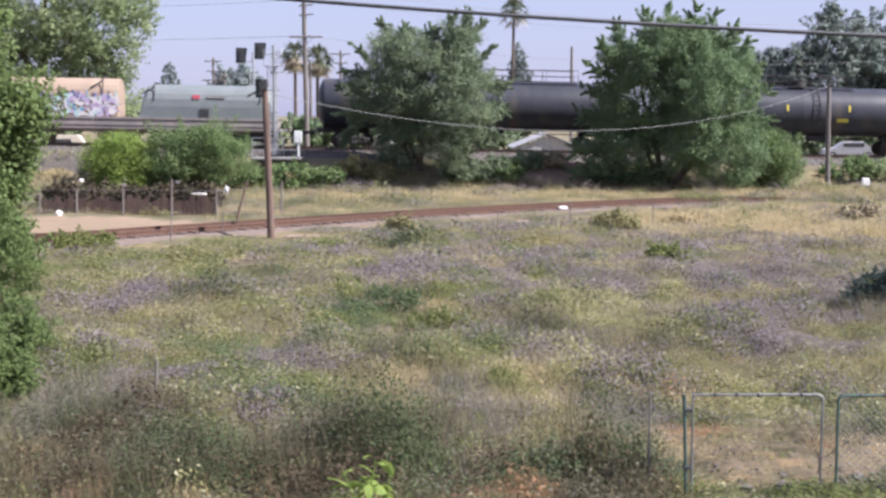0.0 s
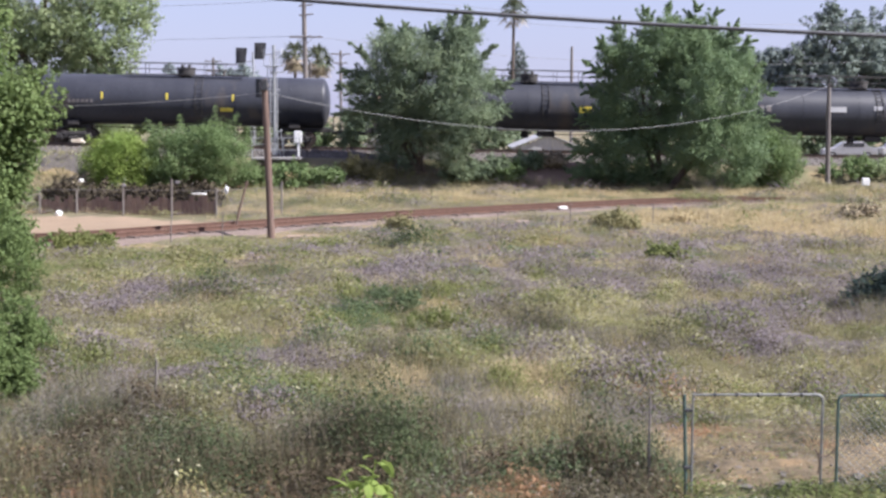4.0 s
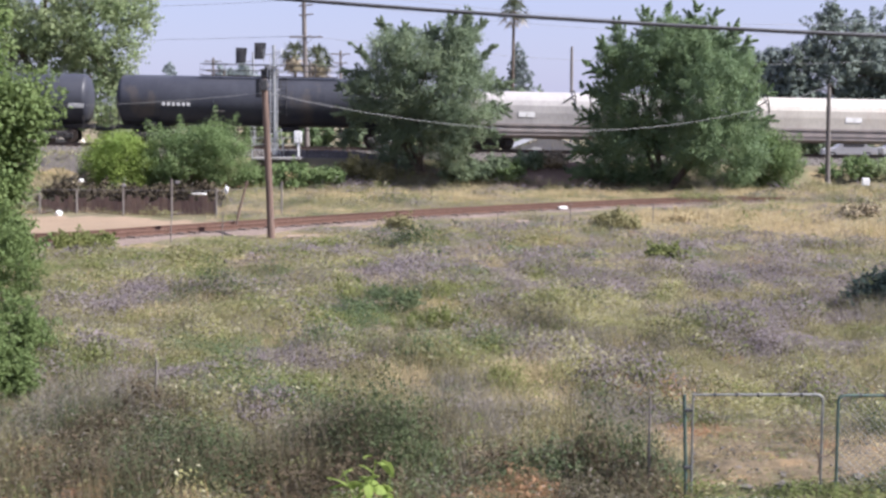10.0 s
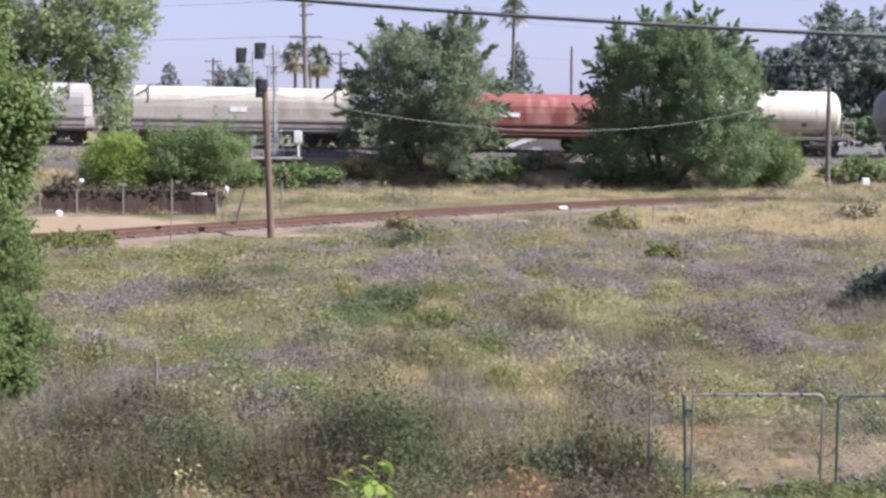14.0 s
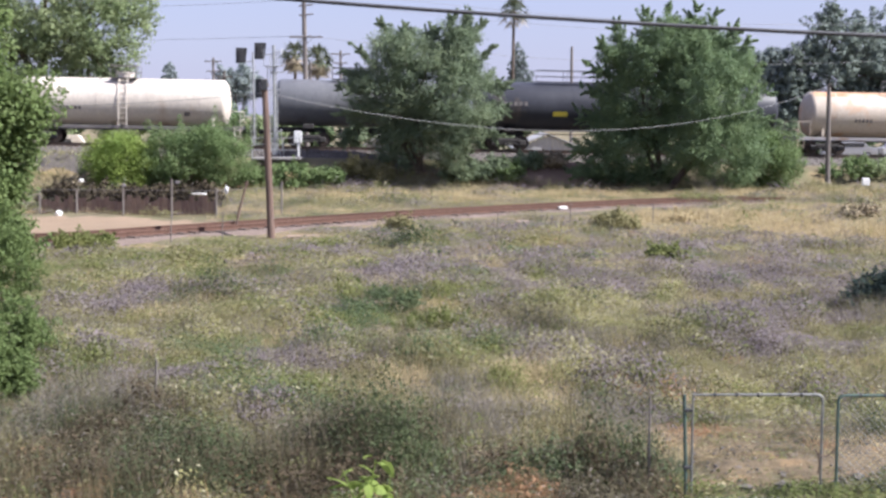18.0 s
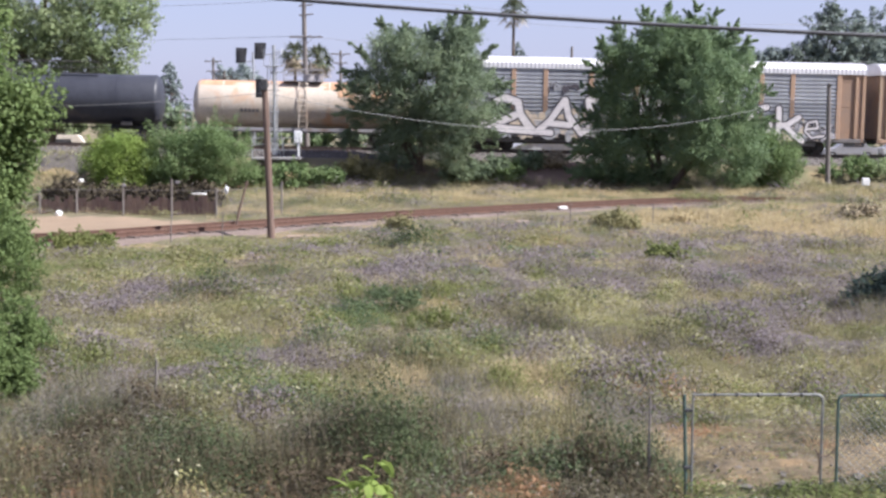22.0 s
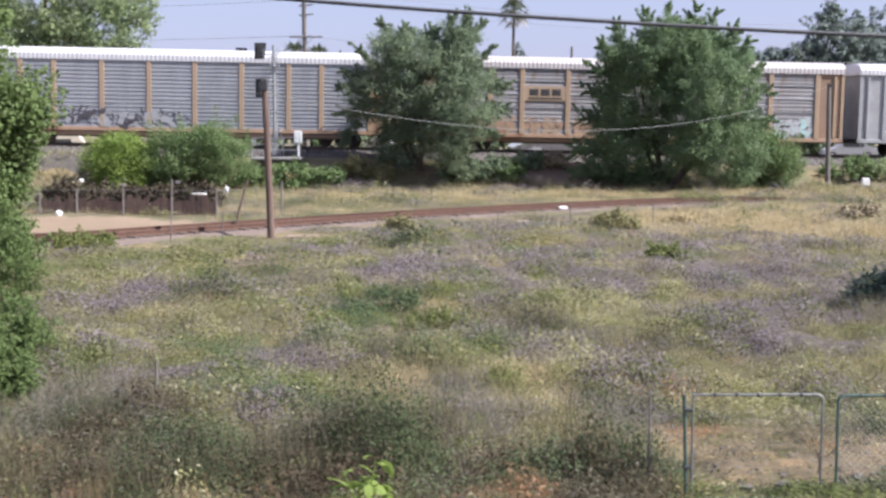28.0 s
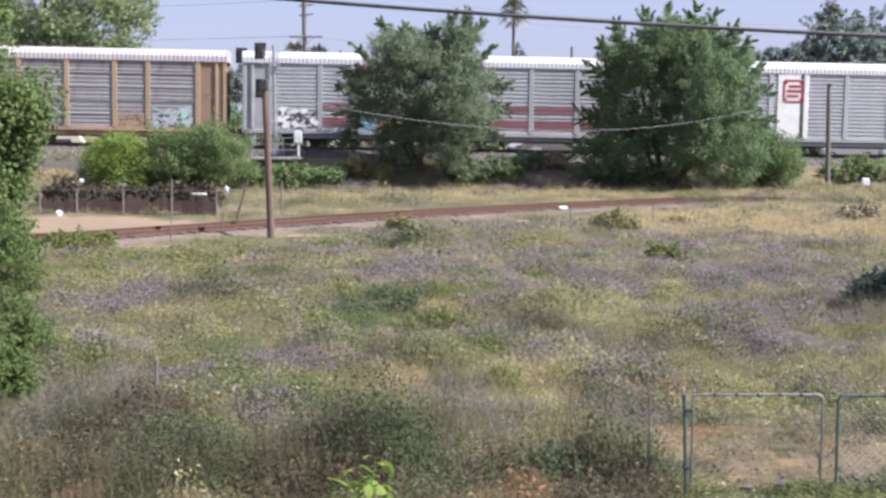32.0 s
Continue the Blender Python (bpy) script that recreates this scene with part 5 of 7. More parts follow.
# ---- the meadow ----
def templates(rng, dense=1.0, big=1.0):
    """Small plants as blades and leaflets: (verts, quads, material index) for each kind."""
    kinds = {}

    def blades(n, h, w, spread, lean, mats):
        out = []
        for _ in range(6):
            v, f, mi = [], [], []
            for _ in range(n):
                a = rng.uniform(0, 2 * math.pi)
                x, y = rng.normal(0, spread, 2)
                hh, ln = h * rng.uniform(0.5, 1.15), lean * rng.uniform(0.2, 1.2)
                dx, dy = math.cos(a), math.sin(a)
                sx, sy = -dy * w * rng.uniform(0.6, 1.3), dx * w * rng.uniform(0.6, 1.3)
                b = len(v)
                v += [(x - sx, y - sy, 0), (x + sx, y + sy, 0), (x + sx * 0.8 + dx * ln * 0.4, y + sy * 0.8 + dy * ln * 0.4, hh * 0.6), (x - sx * 0.8 + dx * ln * 0.4, y - sy * 0.8 + dy * ln * 0.4, hh * 0.6),
                      (x + sx * 0.25 + dx * ln, y + sy * 0.25 + dy * ln, hh), (x - sx * 0.25 + dx * ln, y - sy * 0.25 + dy * ln, hh)]
                f += [(b, b + 1, b + 2), (b, b + 2, b + 3), (b + 3, b + 2, b + 4)]
                m = rng.choice(mats)
                mi += [m, m, m]
            out.append((np.array(v), np.array(f), np.array(mi)))
        return out

    def leafy(n, r, h, s, mats, top=None, tops=0, ts=0.03):
        out = []
        for _ in range(6):
            v, f, mi = [], [], []

            def leaf(p, size, m):
                nrm = Vector((1.2 * p.x / r + 0.5 * rng.normal(), 1.2 * p.y / r + 0.5 * rng.normal(), 0.8 * p.z / h + 0.5 * rng.normal() + 0.35)).normalized()
                a = nrm.orthogonal().normalized()
                a.rotate(Matrix.Rotation(rng.uniform(0, 6.28), 3, nrm))
                c = nrm.cross(a) * size * 0.55
                a = a * size
                b = len(v)
                v.extend([tuple(p - a), tuple(p + a * 0.7 - c), tuple(p + a * 0.8 + c)])
                f.append((b, b + 1, b + 2))
                mi.append(m)

            for _ in range(n):
                a, q = rng.uniform(0, 6.28), math.sqrt(rng.uniform(0, 1))
                zz = h * math.sqrt(max(0, 1 - q * q)) * rng.uniform(0.35, 1.0)
                leaf(Vector((r * q * math.cos(a), r * q * math.sin(a), zz + 0.02)), s * rng.uniform(0.6, 1.3), rng.choice(mats))
            for _ in range(tops):
                a, q = rng.uniform(0, 6.28), math.sqrt(rng.uniform(0, 1))
                zz = h * math.sqrt(max(0, 1 - q * q)) * rng.uniform(0.85, 1.15)
                leaf(Vector((r * q * math.cos(a), r * q * math.sin(a), zz + 0.04)), ts * rng.uniform(0.6, 1.4), top)
            out.append((np.array(v), np.array(f), np.array(mi)))
        return out

    # material order: green, deep, olive, yellow, tan, rust, flower, grey
    def stalks(count, h, w, spread, lean, mats):
        """Thin single stalks that stand loosely together."""
        out = []
        for _ in range(5):
            v, f, mi = [], [], []
            for _ in range(count):
                a = rng.uniform(0, 6.283)
                x, y = rng.normal(0, spread, 2)
                hh, ln = h * rng.uniform(0.45, 1.15), lean * rng.uniform(0.2, 1.3)
                dx, dy = math.cos(a), math.sin(a)
                z0 = hh * rng.uniform(0.0, 0.4)
                b = len(v)
                v += [(x - dy * w, y + dx * w, z0), (x + dy * w, y - dx * w, z0), (x + dx * ln, y + dy * ln, hh)]
                f.append((b, b + 1, b + 2))
                mi.append(rng.choice(mats))
            out.append((np.array(v), np.array(f), np.array(mi)))
        return out

    n = lambda k: int(k * dense)
    kinds["green"] = leafy(n(60), 0.34, 0.32, big * 0.032, [0]) + leafy(n(56), 0.30, 0.38, big * 0.026, [0, 0, 0, 2], 11, n(2), big * 0.028)
    kinds["deep"] = leafy(n(74), 0.36, 0.42, big * 0.03, [1]) + leafy(n(66), 0.32, 0.40, big * 0.028, [1, 1, 0])
    kinds["olive"] = leafy(n(60), 0.34, 0.28, big * 0.027, [2], 11, n(3), big * 0.028) + leafy(n(52), 0.32, 0.34, big * 0.024, [2, 2, 2, 7]) + stalks(n(44), 0.44, big * 0.004, 0.17, 0.16, [2])
    kinds["yellow"] = leafy(n(60), 0.34, 0.32, big * 0.027, [3, 3, 3, 2], 11, n(7), big * 0.03) + leafy(n(52), 0.30, 0.34, big * 0.024, [3], 11, n(5), big * 0.028)
    kinds["tan"] = stalks(n(60), 0.34, big * 0.004, 0.18, 0.18, [4]) + leafy(n(46), 0.32, 0.24, big * 0.022, [4])
    kinds["rust"] = leafy(n(52), 0.26, 0.38, big * 0.025, [5]) + stalks(n(50), 0.42, big * 0.004, 0.13, 0.16, [5, 5, 4])
    # umber leaves mixed in at random colour in the shade under vetch mounds
    kinds["vetch"] = leafy(n(46), 0.38, 0.27, big * 0.03, [7, 7, 7, 10], 6, n(44), big * 0.024) + leafy(n(56), 0.34, 0.34, big * 0.028, [7, 10, 7], 6, n(26), big * 0.024)
    kinds["greyweed"] = leafy(n(60), 0.36, 0.34, big * 0.025, [7]) + stalks(n(56), 0.46, big * 0.004, 0.18, 0.18, [7, 7, 2])
    kinds["brush"] = leafy(n(80), 0.38, 0.54, big * 0.028, [8]) + leafy(n(80), 0.34, 0.6, big * 0.026, [8, 8, 8, 7]) + leafy(n(80), 0.34, 0.6, big * 0.024, [8, 8, 8, 9]) + stalks(n(40), 0.6, big * 0.0036, 0.2, 0.24, [8, 7])
    kinds["thicket"] = leafy(n(210), 0.36, 0.62, big * 0.022, [9]) + leafy(n(200), 0.3, 0.7, big * 0.021, [9])
    kinds["umber"] = leafy(n(110), 0.34, 0.55, big * 0.034, [10]) + stalks(n(60), 0.66, big * 0.004, 0.2, 0.24, [10, 8, 8])
    return kinds


KINDS = ("green", "deep", "olive", "yellow", "tan", "rust", "vetch", "greyweed", "brush", "thicket", "umber")
# patches of the meadow: x, y, half width, half depth, kind, strength
PATCHES = [(-8.3, 29.3, 1.1, 3.7, 6, 3.0), (-5.2, 26.6, 1.5, 2.0, 3, 2.8), (-5.6, 22.0, 1.5, 1.2, 6, 3.2), (-3.1, 22.8, 1.6, 1.2, 6, 3.2), (-5.9, 31.6, 1.8, 1.6, 6, 2.2), (-1.8, 34.7, 1.0, 2.2, 6, 3.4),
           (-1.6, 27.1, 1.1, 2.5, 0, 2.4), (-1.9, 27.6, 0.5, 1.5, 1, 3.0), (-0.4, 29.4, 0.7, 2.0, 3, 1.8), (-0.4, 21.2, 0.6, 1.2, 4, 2.4), (1.2, 21.0, 0.9, 1.4, 4, 2.4), (-2.9, 20.4, 1.1, 1.5, 0, 1.4), (-2.8, 20.8, 0.7, 1.1, 1, 2.8),
           (-5.1, 18.9, 1.4, 1.5, 7, 2.4), (2.9, 37.4, 3.2, 6.0, 6, 2.4), (9.2, 38.2, 3.6, 7.2, 6, 2.6), (2.1, 29.8, 0.8, 1.7, 2, 2.2), (3.8, 30.4, 0.9, 3.8, 3, 3.2), (2.6, 25.0, 1.2, 1.8, 7, 2.0), (6.1, 26.5, 1.2, 2.2, 6, 3.2),
           (6.8, 23.1, 1.0, 3.5, 2, 2.2), (5.8, 20.4, 1.2, 1.9, 3, 1.8), (2.2, 22.9, 0.6, 1.8, 3, 2.2), (2.8, 21.5, 0.45, 1.2, 5, 1.5), (0.6, 20.0, 0.7, 2.3, 7, 2.0), (2.0, 19.3, 1.1, 1.2, 4, 1.5), (4.7, 23.0, 0.8, 1.6, 2, 1.8),
           (-9.8, 38.8, 2.3, 4.6, 0, 1.8), (-5.9, 38.5, 1.8, 3.0, 0, 1.4), (-3.3, 39.7, 0.9, 3.6, 3, 1.4), (-0.1, 24.9, 1.5, 1.4, 6, 1.3), (-2.6, 40.1, 2.8, 3.3, 6, 1.6), (3, 52, 8, 6, 6, 1.4), (12, 45, 6, 4, 6, 1.2),
           (11.0, 54, 3.6, 4.2, 4, 30.0), (16.0, 49, 3.6, 3.2, 4, 26.0), (19, 60, 5, 4, 4, 5.0), (0, 71, 12, 3.5, 4, 3.0), (-6, 66, 6, 4, 2, 2.0), (14, 74, 9, 3, 4, 8.0), (24, 74, 6, 4, 2, 3.0), (-6.5, 44, 5.0, 4.0, 0, 1.4), (2.0, 46, 8, 4, 2, 1.2), (-8, 60, 7, 3, 4, 1.4),
           (-6.8, 24.6, 2.0, 2.0, 6, 1.6), (-5.2, 20.2, 2.0, 1.4, 7, 1.4), (-3.6, 24.8, 1.6, 0.8, 1, 1.2), (-3.4, 30.0, 2.0, 2.4, 0, 1.2), (0.3, 33.0, 1.4, 2.0, 0, 1.4), (4.0, 27.2, 1.0, 1.2, 3, 1.6), (8.2, 31.0, 1.6, 2.2, 2, 1.6)]

# thickets in front: x, y, half width, half depth, kind, strength, height
# kind 10, umber, also fills dark hollows with a shade colour
THICKETS = [(-0.72, 16.2, 0.62, 0.5, 9, 7.0, 0.95), (-1.2, 16.0, 0.22, 0.4, 10, 3.0, 0.6), (0.42, 15.8, 0.42, 0.5, 10, 5.0, 0.45), (1.45, 16.0, 0.75, 0.5, 1, 5.0, 0.62), (1.3, 15.9, 0.7, 0.4, 1, 5.0, 0.62), (2.35, 15.9, 0.52, 0.5, 9, 3.0, 0.6), (2.4, 15.7, 0.5, 0.4, 1, 5.0, 0.62), (1.9, 15.5, 0.5, 0.3, 10, 3.0, 0.3),
            (0.85, 15.08, 0.55, 0.35, 5, 18.0, 0.85), (1.25, 15.1, 0.2, 0.3, 5, 8.0, 0.8), (2.05, 15.0, 0.12, 0.3, 5, 5.0, 0.6), (1.6, 14.9, 0.3, 0.25, 10, 4.0, 0.3), (2.45, 14.9, 0.3, 0.25, 10, 4.0, 0.3),
            (-3.55, 17.0, 0.75, 0.9, 1, 4.0, 0.45), (-3.55, 16.5, 0.55, 0.4, 9, 5.0, 0.4), (-4.45, 15.2, 0.3, 0.3, 10, 6.0, 0.35), (-3.6, 15.1, 0.28, 0.3, 10, 6.0, 0.3), (-5.0, 15.3, 0.25, 0.4, 10, 4.0, 0.3),
            (-2.75, 15.0, 0.6, 0.3, 3, 4.0, 0.6), (-4.2, 15.7, 1.2, 0.5, 10, 3.4, 0.35), (-2.6, 15.9, 1.0, 0.45, 10, 2.6, 0.35), (-3.0, 16.4, 0.8, 0.4, 9, 2.0, 0.4), (-4.0, 14.8, 0.35, 0.25, 5, 3.0, 0.4), (-2.2, 15.3, 0.5, 0.4, 5, 2.6, 0.5), (-3.1, 14.75, 0.3, 0.25, 4, 3.0, 0.5), (-1.55, 16.4, 0.6, 0.8, 8, 4.0, 0.5), (-1.7, 15.6, 0.4, 0.4, 10, 2.6, 0.4),
            (-2.75, 19.6, 1.0, 0.8, 1, 4.0, 0.5), (-4.9, 18.2, 1.0, 0.9, 7, 3.0, 0.4), (-4.6, 16.6, 0.7, 0.6, 8, 3.0, 0.4), (0.9, 18.2, 1.3, 1.3, 4, 1.4, 0.35), (0.3, 17.6, 0.8, 0.8, 7, 2.0, 0.35), (2.2, 17.4, 0.9, 0.9, 4, 1.4, 0.3), (1.5, 16.9, 0.8, 0.5, 7, 1.6, 0.3),
            (6.1, 18.1, 0.4, 0.4, 9, 5.0, 0.8), (3.1, 15.1, 0.38, 0.35, 0, 6.0, 0.9), (4.2, 14.85, 0.9, 0.3, 0, 6.0, 0.5), (5.6, 15.0, 0.7, 0.35, 1, 5.0, 0.8), (3.0, 14.8, 0.4, 0.3, 1, 4.0, 0.6)]


def meadow():
    rng = np.random.default_rng(21)
    fine, rough = templates(rng, 1.1, 0.92), templates(rng, 0.52, 1.26)
    bands = [(13.8, 20, 58, 0.95), (20, 28, 35, 1.0), (28, 38, 23, 1.18), (38, 50, 13.5, 1.45), (50, 64, 9.5, 1.68), (64, 79, 6.8, 2.0)]
    mats = [GRASS_GREEN, GRASS_DEEP, GRASS_OLIVE, GRASS_YELLOW, GRASS_TAN, GRASS_RUST, FLOWER, FLOWER_GREY, GRASS_BRUSH, GRASS_THICK, GRASS_UMBER, SEED_HEAD]
    spur = np.array([spur_point(u)[:2] for u in np.arange(0, 58, 0.5)])
    for y0, y1, density, scale in bands:
        xm = 0.345 * y1 + 1.5
        kinds = fine if y1 < 40 else rough
        n = int(density * 2 * xm * (y1 - y0))
        x, y = rng.uniform(-xm, xm, n), rng.uniform(y0, y1, n)
        keep = np.abs(x) < 0.345 * y + 1.5
        # bare ground by the gate, on the branch line and on the dirt strip beyond it
        keep &= ~((x > 2.9) & (y > 15.4) & (y < 18.6) & (rng.uniform(0, 1, n) < np.where(y < 16.4, 0.72, 0.45)))
        keep &= ~((x > 2.7) & (y < 15.5) & (rng.uniform(0, 1, n) < 0.35))
        keep &= ~((x < -9.8) & (y > 48.0) & (y < 58.5))
        d = np.min(np.hypot(x[:, None] - spur[None, :, 0], y[:, None] - spur[None, :, 1]), 1) if y1 > 40 else np.full(n, 9.0)
        keep &= (d > 1.6) | (x > 11.8)
        keep &= ~((d < 3.0) & (x < 10) & (rng.uniform(0, 1, n) < 0.5))
        x, y = x[keep], y[keep]
        n = len(x)
        w = np.tile(np.array([0.55, 0.22, 1.0, 0.45, 0.4, 0.06, 0.5, 0.5, 0.03, 0.0, 0.0]), (n, 1))
        for cx, cy, rx, ry, k, s in PATCHES:
            w[:, k] += s * 2.1 * np.exp(-(((x - cx) / rx) ** 2 + ((y - cy) / ry) ** 2) * 1.4)
        field = np.array([[noise.noise((px * 0.6, py * 0.55, 7.3 * k)) + 0.45 * noise.noise((px * 1.5, py * 1.5, 3.1 * k + 40)) for k in range(11)] for px, py in zip(x, y)])
        near = (1 - smooth(16.2, 20.5, y + 0.25 * np.clip(x, -2, 6)))[:, None]
        w = w * (1 - near * np.array([0.3, 0.0, 0.5, 0.9, 0.85, 0.0, 0.98, 0.4, 0.0, 0, 0])) + near * np.array([0.4, 0.5, 0.9, 0, 0.1, 0.12, 0, 0.4, 1.5, 0.55, 1.0])
        w[(x > 2.6) & (y >= 15.4) & (y < 18.6)] = np.array([0.3, 0, 0.9, 0.3, 1.3, 0.8, 0, 0.4, 0.8, 0, 0.2])
        w[(x > 2.6) & (y < 15.4)] = np.array([3.0, 0.6, 0.3, 0.3, 0.2, 0.05, 0, 0.05, 0.05, 0, 0])
        rise = np.zeros(n)
        lean = np.zeros((n, len(KINDS)))
        if y0 < 20:
            for cx, cy, rx, ry, k, q, h in THICKETS:
                g = np.exp(-(((x - cx) / rx) ** 2 + ((y - cy) / ry) ** 2) ** 1.5)
                lean[:, k] += 3.0 * q * g
                rise = np.maximum(rise, h * g)
        w = w * np.exp(3.7 * field)
        for cx, cy, rx, ry, k, q in PATCHES:
            if q > 20:
                lean[:, k] += 5.0 * np.exp(-(((x - cx) / rx) ** 2 + ((y - cy) / ry) ** 2) ** 1.5)
        if y1 > 20:
            # tufts and mounds of one kind
            for _ in range(int(0.22 * (y1 - y0) * 2 * xm * min(1.0, 30 / y1))):
                cx, cy = rng.uniform(-xm, xm), rng.uniform(y0, y1)
                r = rng.uniform(0.28, 0.75) * (1 + 0.012 * y0)
                kind = rng.choice([0, 1, 9, 2, 3, 6, 7, 8], p=[0.14, 0.14, 0.02, 0.1, 0.16, 0.26, 0.12, 0.06])
                g = np.exp(-(((x - cx) / r) ** 2 + ((y - cy) / (1.2 * r)) ** 2) ** 1.5)
                lean[:, kind] += 5.0 * g
                rise = np.maximum(rise, rng.uniform(0.35, 0.85) * g)
        w = w ** 1.7 + lean
        w /= w.sum(1, keepdims=True)
        pick = (w.cumsum(1) > rng.uniform(0, 1, (n, 1))).argmax(1)
        V, F, M, count = [], [], [], 0
        ang, sc = rng.uniform(0, 6.28, n), scale * rng.uniform(0.65, 1.35, n)
        tall = np.array([noise.noise((px * 0.7, py * 0.45, 99)) + 0.6 * noise.noise((px * 1.6, py * 1.1, 55)) for px, py in zip(x, y)]) * 1.1 + 0.95
        tall = np.clip(tall, 0.3, 1.9) * 0.85 + rise
        tall = np.where((x > 2.5) & (y < 18.6), np.where(y > 16.6, 0.34, 0.2) + rise, tall)
        z = land(x, y) - 0.02
        which = rng.integers(0, 1000, n)
        low = np.interp(y, [14, 20, 30, 45, 60, 68, 74], [0.85, 0.85, 0.72, 0.5, 0.36, 0.4, 0.55])
        if y1 > 40:
            dry = np.clip(1.6 * np.exp(-((x - 11.0) / 3.6) ** 2 - ((y - 54) / 4.2) ** 2) + 1.6 * np.exp(-((x - 16.0) / 3.6) ** 2 - ((y - 49) / 3.4) ** 2), 0, 1)
            low = np.maximum(low * (1 - 0.65 * (1 - smooth(2.0, 9.0, d[keep])) * (1 - smooth(10.8, 13.0, x))), 0.85 * dry)
        for k, key in enumerate(KINDS):
            ts = kinds[key]
            for t, (tv, tf, tm) in enumerate(ts):
                sel = np.where((pick == k) & (which % len(ts) == t))[0]
                if not len(sel):
                    continue
                c, s = np.cos(ang[sel])[:, None], np.sin(ang[sel])[:, None]
                q = sc[sel][:, None]
                vx = (tv[None, :, 0] * c - tv[None, :, 1] * s) * q + x[sel][:, None]
                vy = (tv[None, :, 0] * s + tv[None, :, 1] * c) * q + y[sel][:, None]
                vz = tv[None, :, 2] * q * (tall[sel] * low[sel])[:, None] + z[sel][:, None]
                V.append(np.stack([vx, vy, vz], 2).reshape(-1, 3))
                F.append((tf[None] + (count + np.arange(len(sel)) * len(tv))[:, None, None]).reshape(-1, 3))
                M.append(np.tile(tm, len(sel)))
                count += len(sel) * len(tv)
        ob = mesh_object("meadow_plants", np.concatenate(V), np.concatenate(F), mats, np.concatenate(M))
        tagged(ob, "overgrown meadow of dry grass, weeds and purple vetch", "meadow plants", kind="stuff")


meadow()


# ---- poles, wires and signals ----
def pole(name, foot, top, r, material, label, category="utility pole"):
    ob = thing(name, Matrix.Translation(foot), label, category)
    bm = bmesh.new()
    d = Vector(top) - Vector(foot)
    prev = Vector((0, 0, -0.3))
    for t in (0.35, 0.7, 1.0):
        p = d * t
        rod(bm, prev, p, r * (1.08 - 0.25 * (t - 0.35)), 12, r * (1.0 - 0.25 * t))
        prev = p
    part("shaft", bm, material, ob)
    return ob, d


def insulators(ob, at, count, gap, z=0.0, tall=0.16):
    for i in range(count):
        bm = bmesh.new()
        x = at.x + (i - (count - 1) / 2) * gap
        rod(bm, (x, at.y, at.z + z), (x, at.y, at.z + z + tall), 0.045, 8, 0.03)
        part("insulator", bm, SILL_GREY, ob)


def crossarm(ob, z, half, thick=0.11, lift=0.0):
    bm = bmesh.new()
    box(bm, 0, -0.14, z, 2 * half, 0.12, thick, 0.01)
    rod(bm, (-half * 0.5, -0.14, z), (0, -0.14, z - 0.5), 0.025, 5)
    rod(bm, (half * 0.5, -0.14, z), (0, -0.14, z - 0.5), 0.025, 5)
    part("crossarm", bm, GREY_WOOD, ob)


def wire(name, a, b, sag, r, material, label):
    bm = bmesh.new()
    a, b = Vector(a), Vector(b)
    pts = []
    for i in range(29):
        t = i / 28
        pts.append(a.lerp(b, t) - Vector((0, 0, 4 * sag * t * (1 - t))))
    path_rod(bm, pts, r, 6)
    ob = part(name, bm, material)
    tagged(ob, label, "wire")
    return ob


